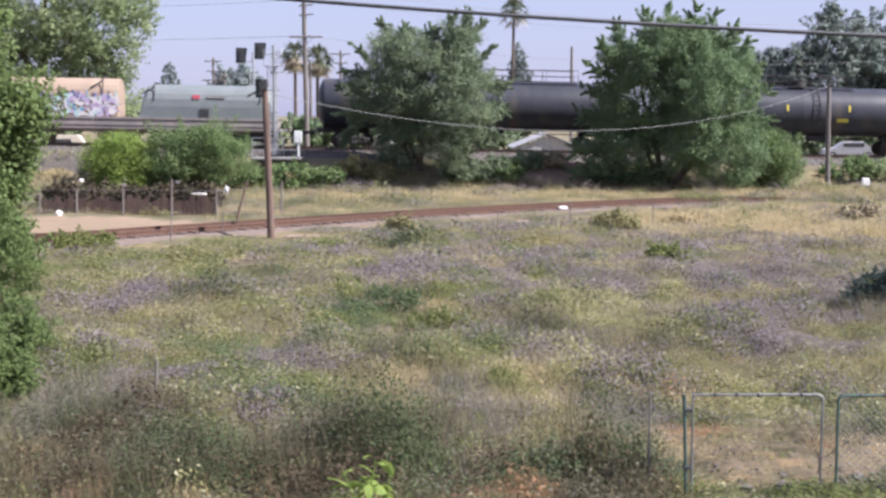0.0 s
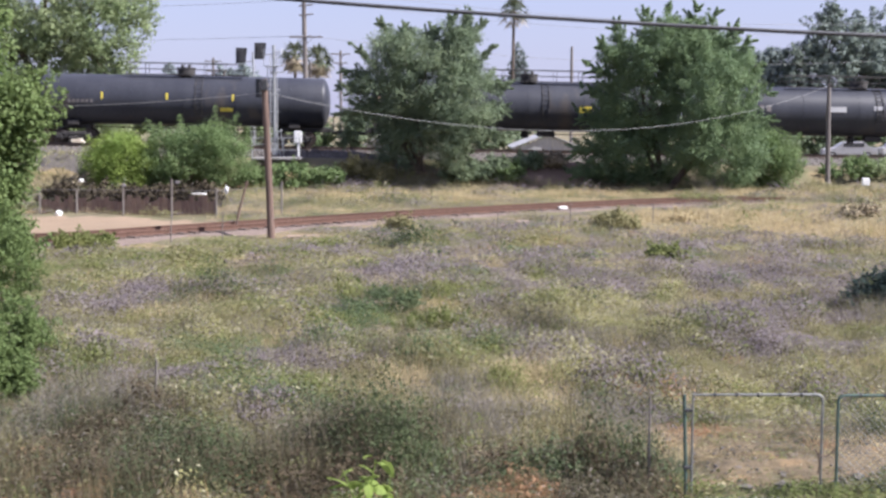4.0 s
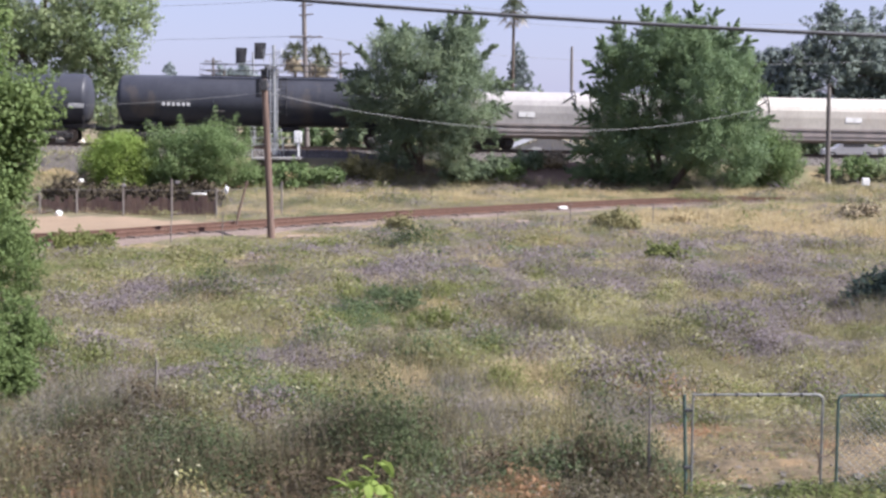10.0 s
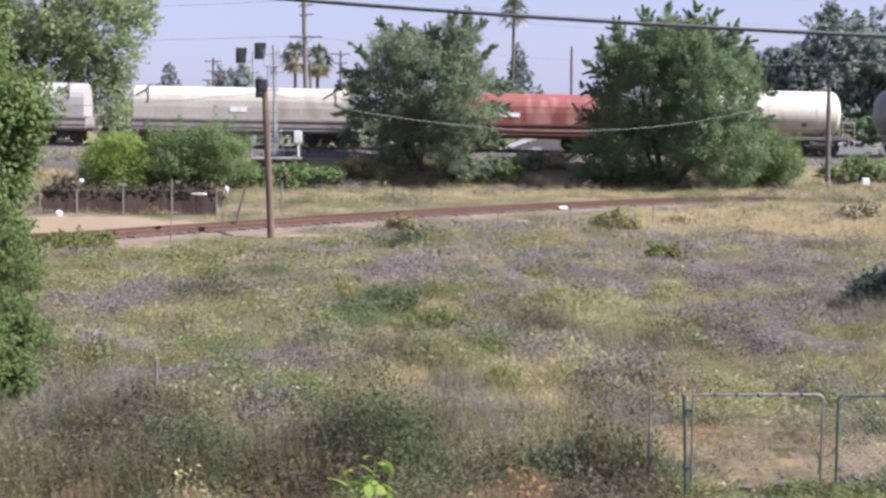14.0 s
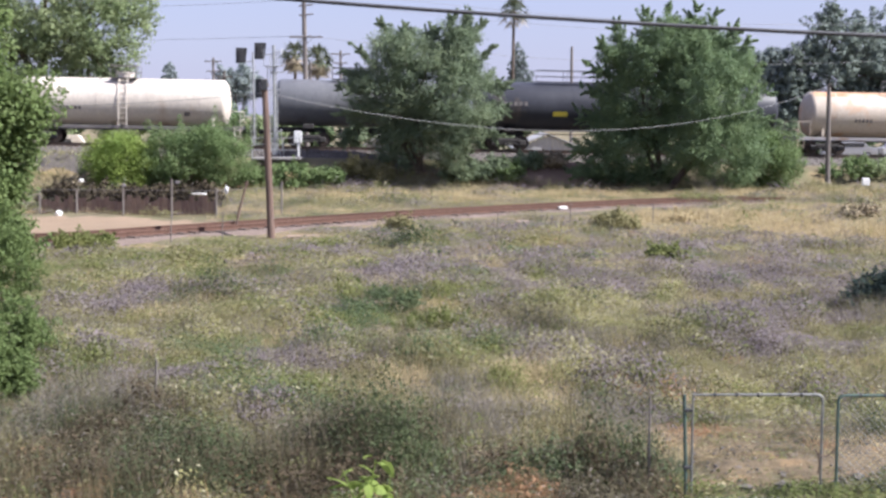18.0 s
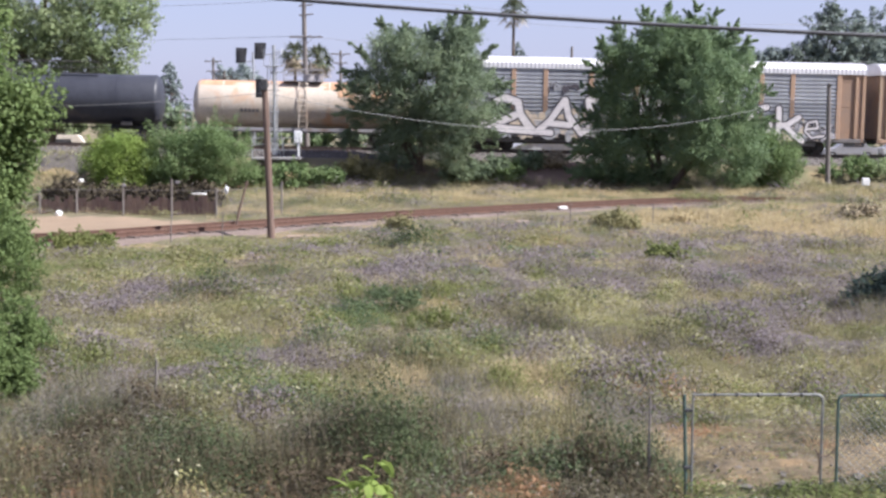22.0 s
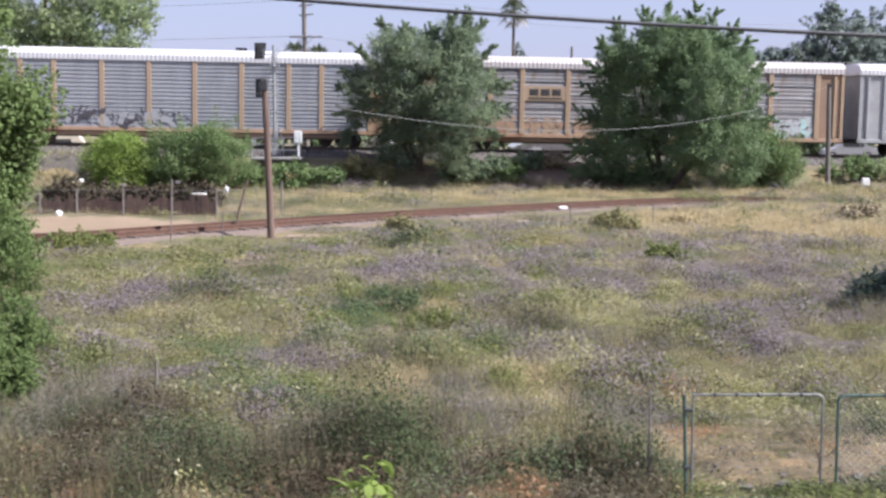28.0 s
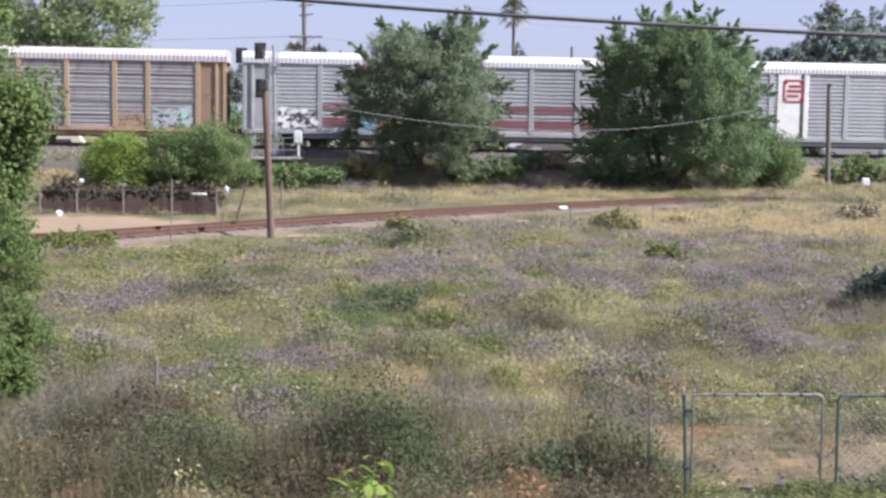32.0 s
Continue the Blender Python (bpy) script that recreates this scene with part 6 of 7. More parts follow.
def poles_and_wires():
    ob, d = pole("utility_pole", (-6.32, 48.55, 0), (-6.5, 48.55, 5.74), 0.135, POLE_WOOD, "weathered brown wooden pole beside the branch track")
    bm = bmesh.new()
    box(bm, d.x, -0.12, d.z - 0.22, 0.26, 0.14, 0.4, 0.03)
    part("bracket", bm, SIGNAL_BLACK, ob)
    insulators(ob, d - Vector((0, 0.14, 0.3)), 2, 0.3)
    ob, d = pole("utility_pole", (22.7, 78.16, 0), (22.62, 78.16, 6.26), 0.15, GREY_WOOD, "grey wooden pole on the grass bank")
    bm = bmesh.new()
    box(bm, 0, -0.16, d.z - 0.1, 0.12, 0.2, 0.12, 0.02)
    part("bracket", bm, SIGNAL_BLACK, ob)
    wire("overhead_wire", (-6.45, 48.5, 5.24), (22.6, 78.1, 6.1), 1.95, 0.011, WIRE_GREY, "thin sagging grey wire between two wooden poles")
    wire("overhead_wire", (-26.0, 48.6, 5.2), (-6.45, 48.5, 5.24), 0.5, 0.010, WIRE_GREY, "thin grey wire running into the trees")
    wire("thick_cable", (-26, 25, 9.285), (34, 25, 5.869), 1.458, 0.038, WIRE_BLACK, "thick black bundled cable across the sky")
    # power poles beyond the train
    tall, d = pole("power_pole", (-10.22, 100, 0.8), (-10.4, 100, 14.6), 0.19, GREY_WOOD, "tall grey power pole with crossarms and insulators")
    for z, h in ((13.2, 1.3), (9.4, 1.25)):
        crossarm(tall, z, h)
        insulators(tall, Vector((0, -0.14, z)), 4, h * 0.55)
    for z in (11.0, 11.7, 12.3):
        bm = bmesh.new()
        rod(bm, (-0.5, -0.1, z), (0.55, -0.1, z + 0.1), 0.06, 6)
        part("standoff", bm, SILL_GREY, tall)
    for x, y, top, arms in ((-25.8, 150, 10.8, ((10.4, 1.0), (9.3, 0.8), (8.3, 1.3))), (-24.9, 152, 9.4, ((8.7, 0.9),)), (-11.5, 150, 11.6, ((11.2, 1.1), (10.2, 0.8))), (-13.1, 132, 9.6, ((8.9, 0.6),))):
        ob, d = pole("power_pole", (x, y, 0.8), (x, y, top), 0.16, GREY_WOOD, "distant power pole with crossarms")
        for z, h in arms:
            crossarm(ob, z - 0.8, h)
            insulators(ob, Vector((0, -0.14, z - 0.8)), 3, h * 0.7)
    pole("street_post", (10.6, 110, 0.8), (10.6, 110, 10.0), 0.14, GREY_WOOD, "plain grey post behind the railway", "post")
    for z, sag in ((13.9, 0.6), (13.0, 0.7), (10.3, 0.5)):
        wire("power_line", (-10.25, 99.9, z), (-55, 112, z + 1.0), sag, 0.014, WIRE_GREY, "faint power line across the sky")
        wire("power_line", (-10.25, 99.9, z), (45, 130, z - 0.5), 1.2, 0.014, WIRE_GREY, "faint power line across the sky")


poles_and_wires()


def signal_head(parent, x, y, z, w=0.74, h=1.0, name="signal_head"):
    bm = bmesh.new()
    prof = [(-0.44, -0.5), (0.40, -0.5), (0.5, 0.42), (0.38, 0.5), (-0.5, 0.5)]
    front, back = ([bm.verts.new((x + u * w + 0.05 * v * h, y + dy, z + v * h)) for u, v in prof] for dy in (-0.03, 0.03))
    bm.faces.new(front)
    bm.faces.new(back[::-1])
    for i in range(5):
        bm.faces.new((front[i], back[i], back[(i + 1) % 5], front[(i + 1) % 5]))
    bmesh.ops.recalc_face_normals(bm, faces=bm.faces)
    box(bm, x, y + 0.14, z, w * 0.5, 0.24, h * 0.75, 0.03)
    head = part(name, bm, SIGNAL_BLACK, parent, "black signal head seen from behind")
    for dz in (-0.26, 0.02, 0.3):
        bm = bmesh.new()
        rod(bm, (x, y - 0.03, z + dz), (x, y - 0.3, z + dz), 0.12, 12, 0.14)
        part("hood", bm, SIGNAL_BLACK, head)


def signals():
    ob = thing("railway_signal", pose(-10.05, 79.4, 2.0), "grey ladder mast with two black signal heads", "railway signal")
    bm = bmesh.new()
    rod(bm, (0, 0, 0), (0, 0, 6.55), 0.095, 10)
    part("mast", bm, GALVANISED, ob)
    bm = bmesh.new()
    ladder(bm, 0.0, -0.32, 0.2, -0.16, 6.0, 0.4, 0.32, 0.026)
    part("ladder", bm, GALVANISED, ob)
    signal_head(ob, -0.8, -0.1, 6.2, 0.7, 0.98)
    signal_head(ob, -0.74, -0.1, 4.0, 0.75, 1.1)
    bm = bmesh.new()
    for z in (6.0, 3.9):
        rod(bm, (-0.75, 0, z), (0.35, 0, z), 0.035, 6)
    for z, u0, u1 in ((6.15, 0.0, 0.6), (4.95, -0.2, 0.65), (5.3, -0.6, 0.1), (2.6, -0.3, 0.3)):
        rod(bm, (u0, -0.05, z), (u1, -0.05, z), 0.03, 6)
    for u0, u1, v0, v1 in ((0.5, 0.5, 5.95, 6.35), (-0.55, -0.35, 0.0, 5.3), (0.55, 0.35, 0.0, 1.6), (-0.3, 0.3, 0.4, 1.5)):
        rod(bm, (u0, -0.2, v0), (u1, -0.1, v1), 0.03, 6)
    box(bm, -0.1, -0.1, 5.3, 0.9, 0.7, 0.04)
    path_rod(bm, [(-0.55, -0.45, 5.3), (-0.55, -0.45, 6.25), (0.35, -0.45, 6.25), (0.35, -0.45, 5.3)], 0.018)
    part("bracket", bm, GALVANISED, ob)
    bm = bmesh.new()
    box(bm, 0, 0, 0.35, 0.3, 0.3, 0.7, 0.03)
    for e in (-1, 1):
        rod(bm, (e * 0.35, 0, 0), (0, 0, 0.9), 0.03, 6)
    part("base", bm, GALVANISED, ob)
    far = thing("railway_signal", pose(-13.0, 89.5, 1.6), "slim grey signal mast behind the main line", "railway signal")
    bm = bmesh.new()
    rod(bm, (0.28, 0, 0), (0.28, 0, 7.0), 0.07, 10)
    rod(bm, (0.28, 0, 6.4), (-0.5, 0, 6.4), 0.04, 6)
    part("mast", bm, GALVANISED, far)
    signal_head(far, -0.5, -0.1, 6.78, 0.76, 1.02)
    bm = bmesh.new()
    ladder(bm, 0.28, -0.3, 0.2, -0.14, 6.2, 0.34, 0.32, 0.016)
    part("ladder", bm, GALVANISED, far)
    deck = thing("signal_platform", pose(-9.85, 79.0, 1.92), "grey concrete signal platform with a thin rail", "platform")
    bm = bmesh.new()
    box(bm, 0, 0, -0.06, 2.9, 1.6, 0.14, 0.02)
    part("slab", bm, surface("concrete", (0.23, 0.215, 0.205), (0.3, 0.285, 0.27), 3, 0.9, 0, 0.3, 25), deck)
    # block under the slab, dark grey standing in for the shadow beneath
    bm = bmesh.new()
    box(bm, 0, 0.25, -0.75, 2.2, 1.0, 1.25, 0.02)
    part("footing", bm, SILL_GREY, deck)
    for x0, x1 in ((-1.4, -0.5), (-0.5, 0.45), (0.45, 1.4)):
        bm = bmesh.new()
        for x in (x0, x1):
            rod(bm, (x, -0.72, 0), (x, -0.72, 1.15), 0.028, 6)
        for z in (0.45, 0.8, 1.15):
            rod(bm, (x0, -0.72, z), (x1, -0.72, z), 0.022, 6)
        part("handrail", bm, GALVANISED, deck)
    cab = thing("relay_box", pose(-8.6, 78.9, 1.98), "small white equipment box on a post", "relay box")
    bm = bmesh.new()
    box(bm, 0, 0, 1.15, 0.46, 0.36, 0.7, 0.03)
    part("case", bm, PLASTIC_WHITE, cab)
    bm = bmesh.new()
    rod(bm, (0, 0, 0), (0, 0, 0.85), 0.08, 10)
    part("post", bm, PLASTIC_WHITE, cab)


signals()


# ---- far trees, palms and buildings ----
def palm(x, y, z, r, label, seed, dead=0.4, lean=0.0):
    ob = thing("palm_tree", pose(x, y, 0.8), label, "palm tree")
    pr = random.Random(seed)
    bm = bmesh.new()
    limb(bm, (0, 0, -0.2), (lean, 0, z - 0.8), 0.24, 0.16, pr, 0.01, 8)
    part("trunk", bm, BARK, ob)
    for kind, count, mat, low, high in (("crown", 60, LEAF_PALM, -0.35, 1.3), ("skirt", int(50 * dead), LEAF_DRY, -1.3, -0.4)):
        bm = bmesh.new()
        for i in range(count):
            a, e = pr.uniform(0, 6.283), pr.uniform(low, high)
            L = r * pr.uniform(0.75, 1.1)
            d = Vector((math.cos(a) * math.cos(e), math.sin(a) * math.cos(e), math.sin(e)))
            side = d.cross(Vector((0, 0, 1))).normalized()
            base = Vector((lean, 0, z - 0.8))
            mid = base + d * L * 0.6
            for k in range(7):
                t = (k - 3) / 3
                tip = base + d * L * (1 - 0.25 * abs(t)) + side * t * L * 0.5 - Vector((0, 0, 0.25 * L * abs(t) + 0.12 * L))
                w = side * 0.075 * r + Vector((0, 0, 0.02))
                v = [bm.verts.new(q) for q in (mid - w * 0.6, mid + w * 0.6, tip)]
                bm.faces.new(v)
            v = [bm.verts.new(q) for q in (base - side * 0.03, base + side * 0.03, mid + side * 0.03, mid - side * 0.03)]
            bm.faces.new(v)
        part(kind, bm, mat, ob)


def conifer(x, y, top, width, label, seed, mat=LEAF_DARK, base=0.8):
    h = top - base
    pr = random.Random(seed)
    lobes = [(0, 0, h - 0.45, 0.22, 0.22, 0.55)]
    for drop, size in ((1.1, 0.42), (1.8, 0.6), (2.6, 0.8), (3.5, 1.0), (4.6, 1.25), (5.8, 1.5), (7.2, 1.8)):
        q = size * width / 3.7 * pr.uniform(0.92, 1.08)
        lobes.append((pr.uniform(-0.12, 0.12) * q, 0, h - drop, q, q, 0.5 + 0.3 * q))
    tree("conifer", x, y, lobes, mat, label, seed, 520, 34, (0.12, 0.26), (0.07, 0.15), 1, 0.12, base=base)


def background():
    # conifers and tall trees here wear leaf colours tinted for haze
    conifer(-32.8, 160, 11.0, 6.4, "small conifer beyond the railway, greyed for haze", 61, LEAF_FAR)
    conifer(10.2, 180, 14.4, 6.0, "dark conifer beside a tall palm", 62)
    palm(-16.6, 150, 11.2, 2.2, "short fan palm with a bushy crown", 63, 0.7)
    palm(-14.2, 151, 10.7, 2.3, "fan palm with a brown skirt of dead fronds", 64, 1.0)
    palm(8.8, 170, 17.5, 2.5, "very tall slender fan palm", 65, 0.2, 0.2)
    tree("tree", -26.6, 172, [(0, 0, 8.0, 2.6, 2.2, 2.0), (1.4, 0, 6.8, 2.4, 2.0, 2.2), (-1.5, 0, 6.6, 2.0, 2.0, 2.4)], LEAF_FAR, "round tree beyond the railway, greyed for haze", 66, 200, 46, (0.4, 0.8), (0.1, 0.22), 2, 0.2)
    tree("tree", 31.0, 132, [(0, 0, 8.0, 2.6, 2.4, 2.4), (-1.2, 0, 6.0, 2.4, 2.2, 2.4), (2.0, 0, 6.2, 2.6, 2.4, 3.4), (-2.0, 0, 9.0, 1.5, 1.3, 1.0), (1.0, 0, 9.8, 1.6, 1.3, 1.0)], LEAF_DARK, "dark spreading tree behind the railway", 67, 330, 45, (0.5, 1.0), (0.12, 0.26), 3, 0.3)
    tree("tree", 37.6, 131, [(0, 0, 6.5, 4.4, 3.0, 5.0), (0.4, 0, 11.2, 3.4, 2.4, 2.8), (4.0, 0, 9.0, 3.8, 3.0, 4.2), (0.2, 0, 13.8, 1.0, 0.9, 1.3), (-2.2, 0, 9.6, 2.8, 2.0, 1.8), (5.2, 0, 5.0, 4.4, 3.0, 4.0), (-3.0, 0, 6.0, 2.6, 2.4, 3.6), (7.4, 0, 8.6, 3.0, 2.6, 4.4)], LEAF_HAZY, "tall dark tree behind the railway, greyed for haze", 68, 700, 36, (0.5, 1.0), (0.13, 0.29), 3, 0.35)
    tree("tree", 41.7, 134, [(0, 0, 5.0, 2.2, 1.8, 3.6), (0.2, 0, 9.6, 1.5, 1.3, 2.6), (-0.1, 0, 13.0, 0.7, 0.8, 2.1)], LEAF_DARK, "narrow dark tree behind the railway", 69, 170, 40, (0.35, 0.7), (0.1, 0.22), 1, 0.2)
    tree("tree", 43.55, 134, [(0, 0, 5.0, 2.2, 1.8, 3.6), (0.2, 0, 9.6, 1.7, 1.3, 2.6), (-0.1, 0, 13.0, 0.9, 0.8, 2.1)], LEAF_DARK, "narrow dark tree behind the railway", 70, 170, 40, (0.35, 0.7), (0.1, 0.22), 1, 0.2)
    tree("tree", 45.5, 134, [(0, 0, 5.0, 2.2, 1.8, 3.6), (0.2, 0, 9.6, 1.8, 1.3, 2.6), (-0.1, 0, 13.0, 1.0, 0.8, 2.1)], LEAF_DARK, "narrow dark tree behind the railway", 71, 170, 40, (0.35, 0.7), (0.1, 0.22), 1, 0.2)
    # a low belt of trees and shrubs seen between the cars
    pr = random.Random(72)
    for i, x in enumerate((-41, -36.5, -31, -26, -21.5, -17, -12.5, -8, -3.5, 1.5, 5.0, 8.6, 16.5, 21, 26, 31, 36, 41)):
        h = 7.0 if x == 8.6 else pr.uniform(3.6, 5.4)
        tree("tree", x, 126 + pr.uniform(-3, 5), [(0, 0, h * 0.45, 2.4, 1.8, h * 0.45), (pr.uniform(-1.6, 1.6), 0, h * 0.62, 1.7, 1.4, h * 0.34)], pr.choice((LEAF_A, LEAF_B, LEAF_D)), "low leafy tree behind the railway", 80 + i, 80, 26, (0.45, 0.8), (0.14, 0.3), 2, 0.14, group="trees behind the railway")


background()


SHED_ROOF = surface("shed_roof", (0.41, 0.402, 0.394), (0.344, 0.344, 0.344), 1.5, 0.6, 0.1, 0.1, 14)


def shed(x0, x1, y, eave, ridge, depth, label):
    """A low shed with its gable towards the line."""
    ob = thing("shed", pose((x0 + x1) / 2, y, 0.75), label, "shed")
    w, e, r = x1 - x0, eave - 0.75, ridge - 0.75
    n = 12
    for i in range(n):
        a = -w / 2 + 0.1 + (w - 0.2) * i / n
        b = a + (w - 0.2) / n - 0.02
        h = e + (r - e) * (1 - abs(a + b) / w) - 0.06
        bm = bmesh.new()
        box(bm, (a + b) / 2, -depth / 2 + 0.1, h / 2, b - a, 0.06, h)
        part("wall_board", bm, SHED_ROOF, ob)
    bm = bmesh.new()
    box(bm, 0, 0.1, e / 2, w - 0.3, depth - 0.4, e)
    part("body", bm, SILL_GREY, ob)
    for side in (-1, 1):
        bm = bmesh.new()
        p, q = Vector((side * (w / 2 + 0.2), 0, e - 0.05)), Vector((0, 0, r))
        d, up = depth / 2 + 0.2, Vector((0, 0, 0.08))
        vs = [bm.verts.new(v + Vector((0, f * d, 0))) for f in (-1, 1) for v in (p, q, q + up, p + up)]
        for f in ((0, 1, 2, 3), (7, 6, 5, 4), (0, 4, 5, 1), (1, 5, 6, 2), (2, 6, 7, 3), (3, 7, 4, 0)):
            bm.faces.new([vs[k] for k in f])
        bmesh.ops.recalc_face_normals(bm, faces=bm.faces)
        part("roof", bm, SHED_ROOF, ob, "pale grey metal roof slope")


def parked_car(x, y, paint, label, rz=0.0, van=False):
    ob = thing("parked_car", pose(x, y, 0.75, 0, 0, rz), label, "car")
    bm = bmesh.new()
    if van:
        prof = [(-2.6, 0.4), (-2.6, 1.9), (-2.45, 2.05), (1.3, 2.05), (1.9, 1.2), (2.6, 1.05), (2.65, 0.4)]
    else:
        prof = [(-2.2, 0.4), (-2.25, 0.95), (-1.6, 1.0), (-1.1, 1.45), (0.5, 1.45), (1.2, 0.98), (2.15, 0.85), (2.2, 0.4)]
    a = [bm.verts.new((px, -0.88, pz)) for px, pz in prof]
    b = [bm.verts.new((px, 0.88, pz)) for px, pz in prof]
    for i in range(len(prof)):
        j = (i + 1) % len(prof)
        bm.faces.new((a[i], b[i], b[j], a[j]))
    bm.faces.new(a[::-1])
    bm.faces.new(b)
    bmesh.ops.recalc_face_normals(bm, faces=bm.faces)
    bmesh.ops.bevel(bm, geom=list(bm.edges), offset=0.06, segments=2, affect="EDGES")
    part("body", bm, paint, ob)
    bm = bmesh.new()
    box(bm, -0.3, 0, 1.22 if not van else 1.6, 1.7 if not van else 2.2, 1.8, 0.34, 0.04)
    part("window", bm, SIGNAL_BLACK, ob, "dark glass")
    for wx in (-1.4, 1.4):
        for wy in (-0.8, 0.8):
            bm = bmesh.new()
            rod(bm, (wx, wy - 0.1, 0.33), (wx, wy + 0.1, 0.33), 0.33, 16)
            wheel = part("wheel", bm, SIGNAL_BLACK, ob)
            bm = bmesh.new()
            rod(bm, (wx, wy - 0.115, 0.33), (wx, wy + 0.115, 0.33), 0.2, 12)
            part("rim", bm, GALVANISED, wheel)


def behind_the_line():
    shed(5.8, 11.2, 112, 1.75, 2.85, 8.0, "low pale shed with its gable to the railway")
    shed(-6.4, -4.2, 112, 1.9, 2.7, 4.0, "small white shed behind the railway")
    parked_car(-30.9, 108, TANK_WHITE, "pale cream van parked behind the railway", 8, True)
    parked_car(33.6, 110, RACK_BRIGHT, "silver car parked behind the railway", 172)
    parked_car(38.4, 110.5, RACK_GREY, "grey car parked behind the railway", 4)


behind_the_line()


# ---- bank, fence and litter ----
def shrubs():
    G = "shrubs on the railway bank"
    for i, (x, y, w, h, mat, label) in enumerate((
            (-10.6, 77.0, 1.5, 1.1, LEAF_E, "low green shrub on the bank"), (-8.6, 77.1, 1.6, 1.2, LEAF_E, "low green shrub on the bank"), (-6.9, 77.1, 1.2, 1.0, LEAF_E, "low green shrub on the bank"),
            (-5.2, 78.2, 1.2, 0.9, GRASS_OLIVE, "dry olive shrub on the bank"), (-3.8, 78.0, 1.0, 0.8, GRASS_OLIVE, "dry olive shrub on the bank"),
            (1.0, 78.3, 1.3, 1.2, LEAF_A, "green shrub beside the tree trunk"), (2.6, 78.4, 1.4, 1.3, LEAF_A, "green shrub beside the tree trunk"), (3.8, 78.6, 1.0, 1.1, LEAF_E, "green shrub beside the tree trunk"),
            (5.2, 79.8, 1.0, 0.9, LEAF_A, "small green shrub on the bank"), (6.6, 80.0, 0.9, 0.7, LEAF_DRY, "dry brown shrub on the bank"),
            (24.6, 80.4, 1.6, 1.1, LEAF_E, "low green shrub on the grass bank"), (27.0, 80.8, 1.7, 1.1, LEAF_D, "low green shrub on the grass bank"), (29.5, 81.0, 1.6, 1.1, LEAF_E, "low green shrub on the grass bank"),
            (-18.2, 62.5, 1.0, 1.0, SHADE_BROWN, "dry brush behind the fence, coloured dark for shade"), (-16.6, 62.2, 1.1, 1.0, SHADE_BROWN, "dry brush behind the fence, coloured dark for shade"), (-14.8, 62.0, 1.1, 1.0, SHADE_BROWN, "dry brush behind the fence, coloured dark for shade"), (-13.0, 62.0, 1.1, 1.0, SHADE_BROWN, "dry brush behind the fence, coloured dark for shade"), (-11.3, 61.8, 1.0, 1.0, SHADE_BROWN, "dry brush behind the fence, coloured dark for shade"),
            (-20.6, 75.6, 0.9, 0.9, LEAF_DRY, "dry shrub at the foot of the bank"))):
        tree("bush", x, y, [(0, 0, h * 0.5, w, w * 0.7, h * 0.6), (0.3 * w, 0, h * 0.7, w * 0.6, w * 0.5, h * 0.5)], mat, label, 120 + i, 60, 40, (0.25, 0.45), (0.05, 0.12), 1, 0.04, "bush", group=G)
    G = "shrubs in the meadow"
    for i, (x, y, w, h, mat, label, n) in enumerate((
            (-7.1, 20.4, 0.8, 0.85, LEAF_EDGE, "low green bush at the meadow's edge", 260), (-12.2, 44.5, 1.3, 0.42, GRASS_GREEN, "low green shrub in the meadow", 60), (6.6, 50.5, 0.95, 0.7, GRASS_OLIVE, "pale olive-green shrub in the meadow", 60), (-1.8, 52.5, 0.7, 0.35, GRASS_OLIVE, "low dry shrub by the branch track", 40),
            (9.95, 29.2, 1.0, 0.85, LEAF_SHADE, "dark rounded shrub in the meadow", 300), (11.1, 29.6, 1.3, 1.1, LEAF_SHADE, "dark rounded shrub in the meadow", 330),
            (-1.3, 29.6, 1.0, 0.6, GRASS_DEEP, "low green weed patch in the meadow", 80), (-0.2, 27.2, 0.9, 0.45, GRASS_GREEN, "low green weed patch in the meadow", 60), 
            (-7.9, 23.2, 1.05, 1.2, LEAF_EDGE, "bright green bush at the meadow's edge", 300), (-9.9, 29.0, 1.15, 1.9, LEAF_EDGE, "bright green bush at the meadow's edge", 340), (-13.4, 40.0, 1.2, 1.2, LEAF_EDGE, "bright green bush at the meadow's edge", 90), (-15.0, 43.0, 1.6, 1.8, LEAF_EDGE, "bright green bush at the meadow's edge", 90),
            (17.9, 57.0, 0.9, 0.4, LEAF_DRY, "dry brown weed in the meadow", 40), (9.6, 53.5, 0.7, 0.25, GRASS_TAN, "dry brown weed in the meadow", 40), (6.6, 40.0, 0.6, 0.35, GRASS_GREEN, "low green weed in the meadow", 50))):
        small = y < 35
        tree("bush", x, y, [(0, 0, h * 0.45, w, w * 0.8, h * 0.55), (0.25 * w, 0, h * 0.65, w * 0.6, w * 0.5, h * 0.5)], mat, label, 150 + i, n, 44, (0.1, 0.2) if small else (0.2, 0.4), (0.016, 0.042) if small else (0.045, 0.1), 1, 0.02, "bush", group=G)


shrubs()


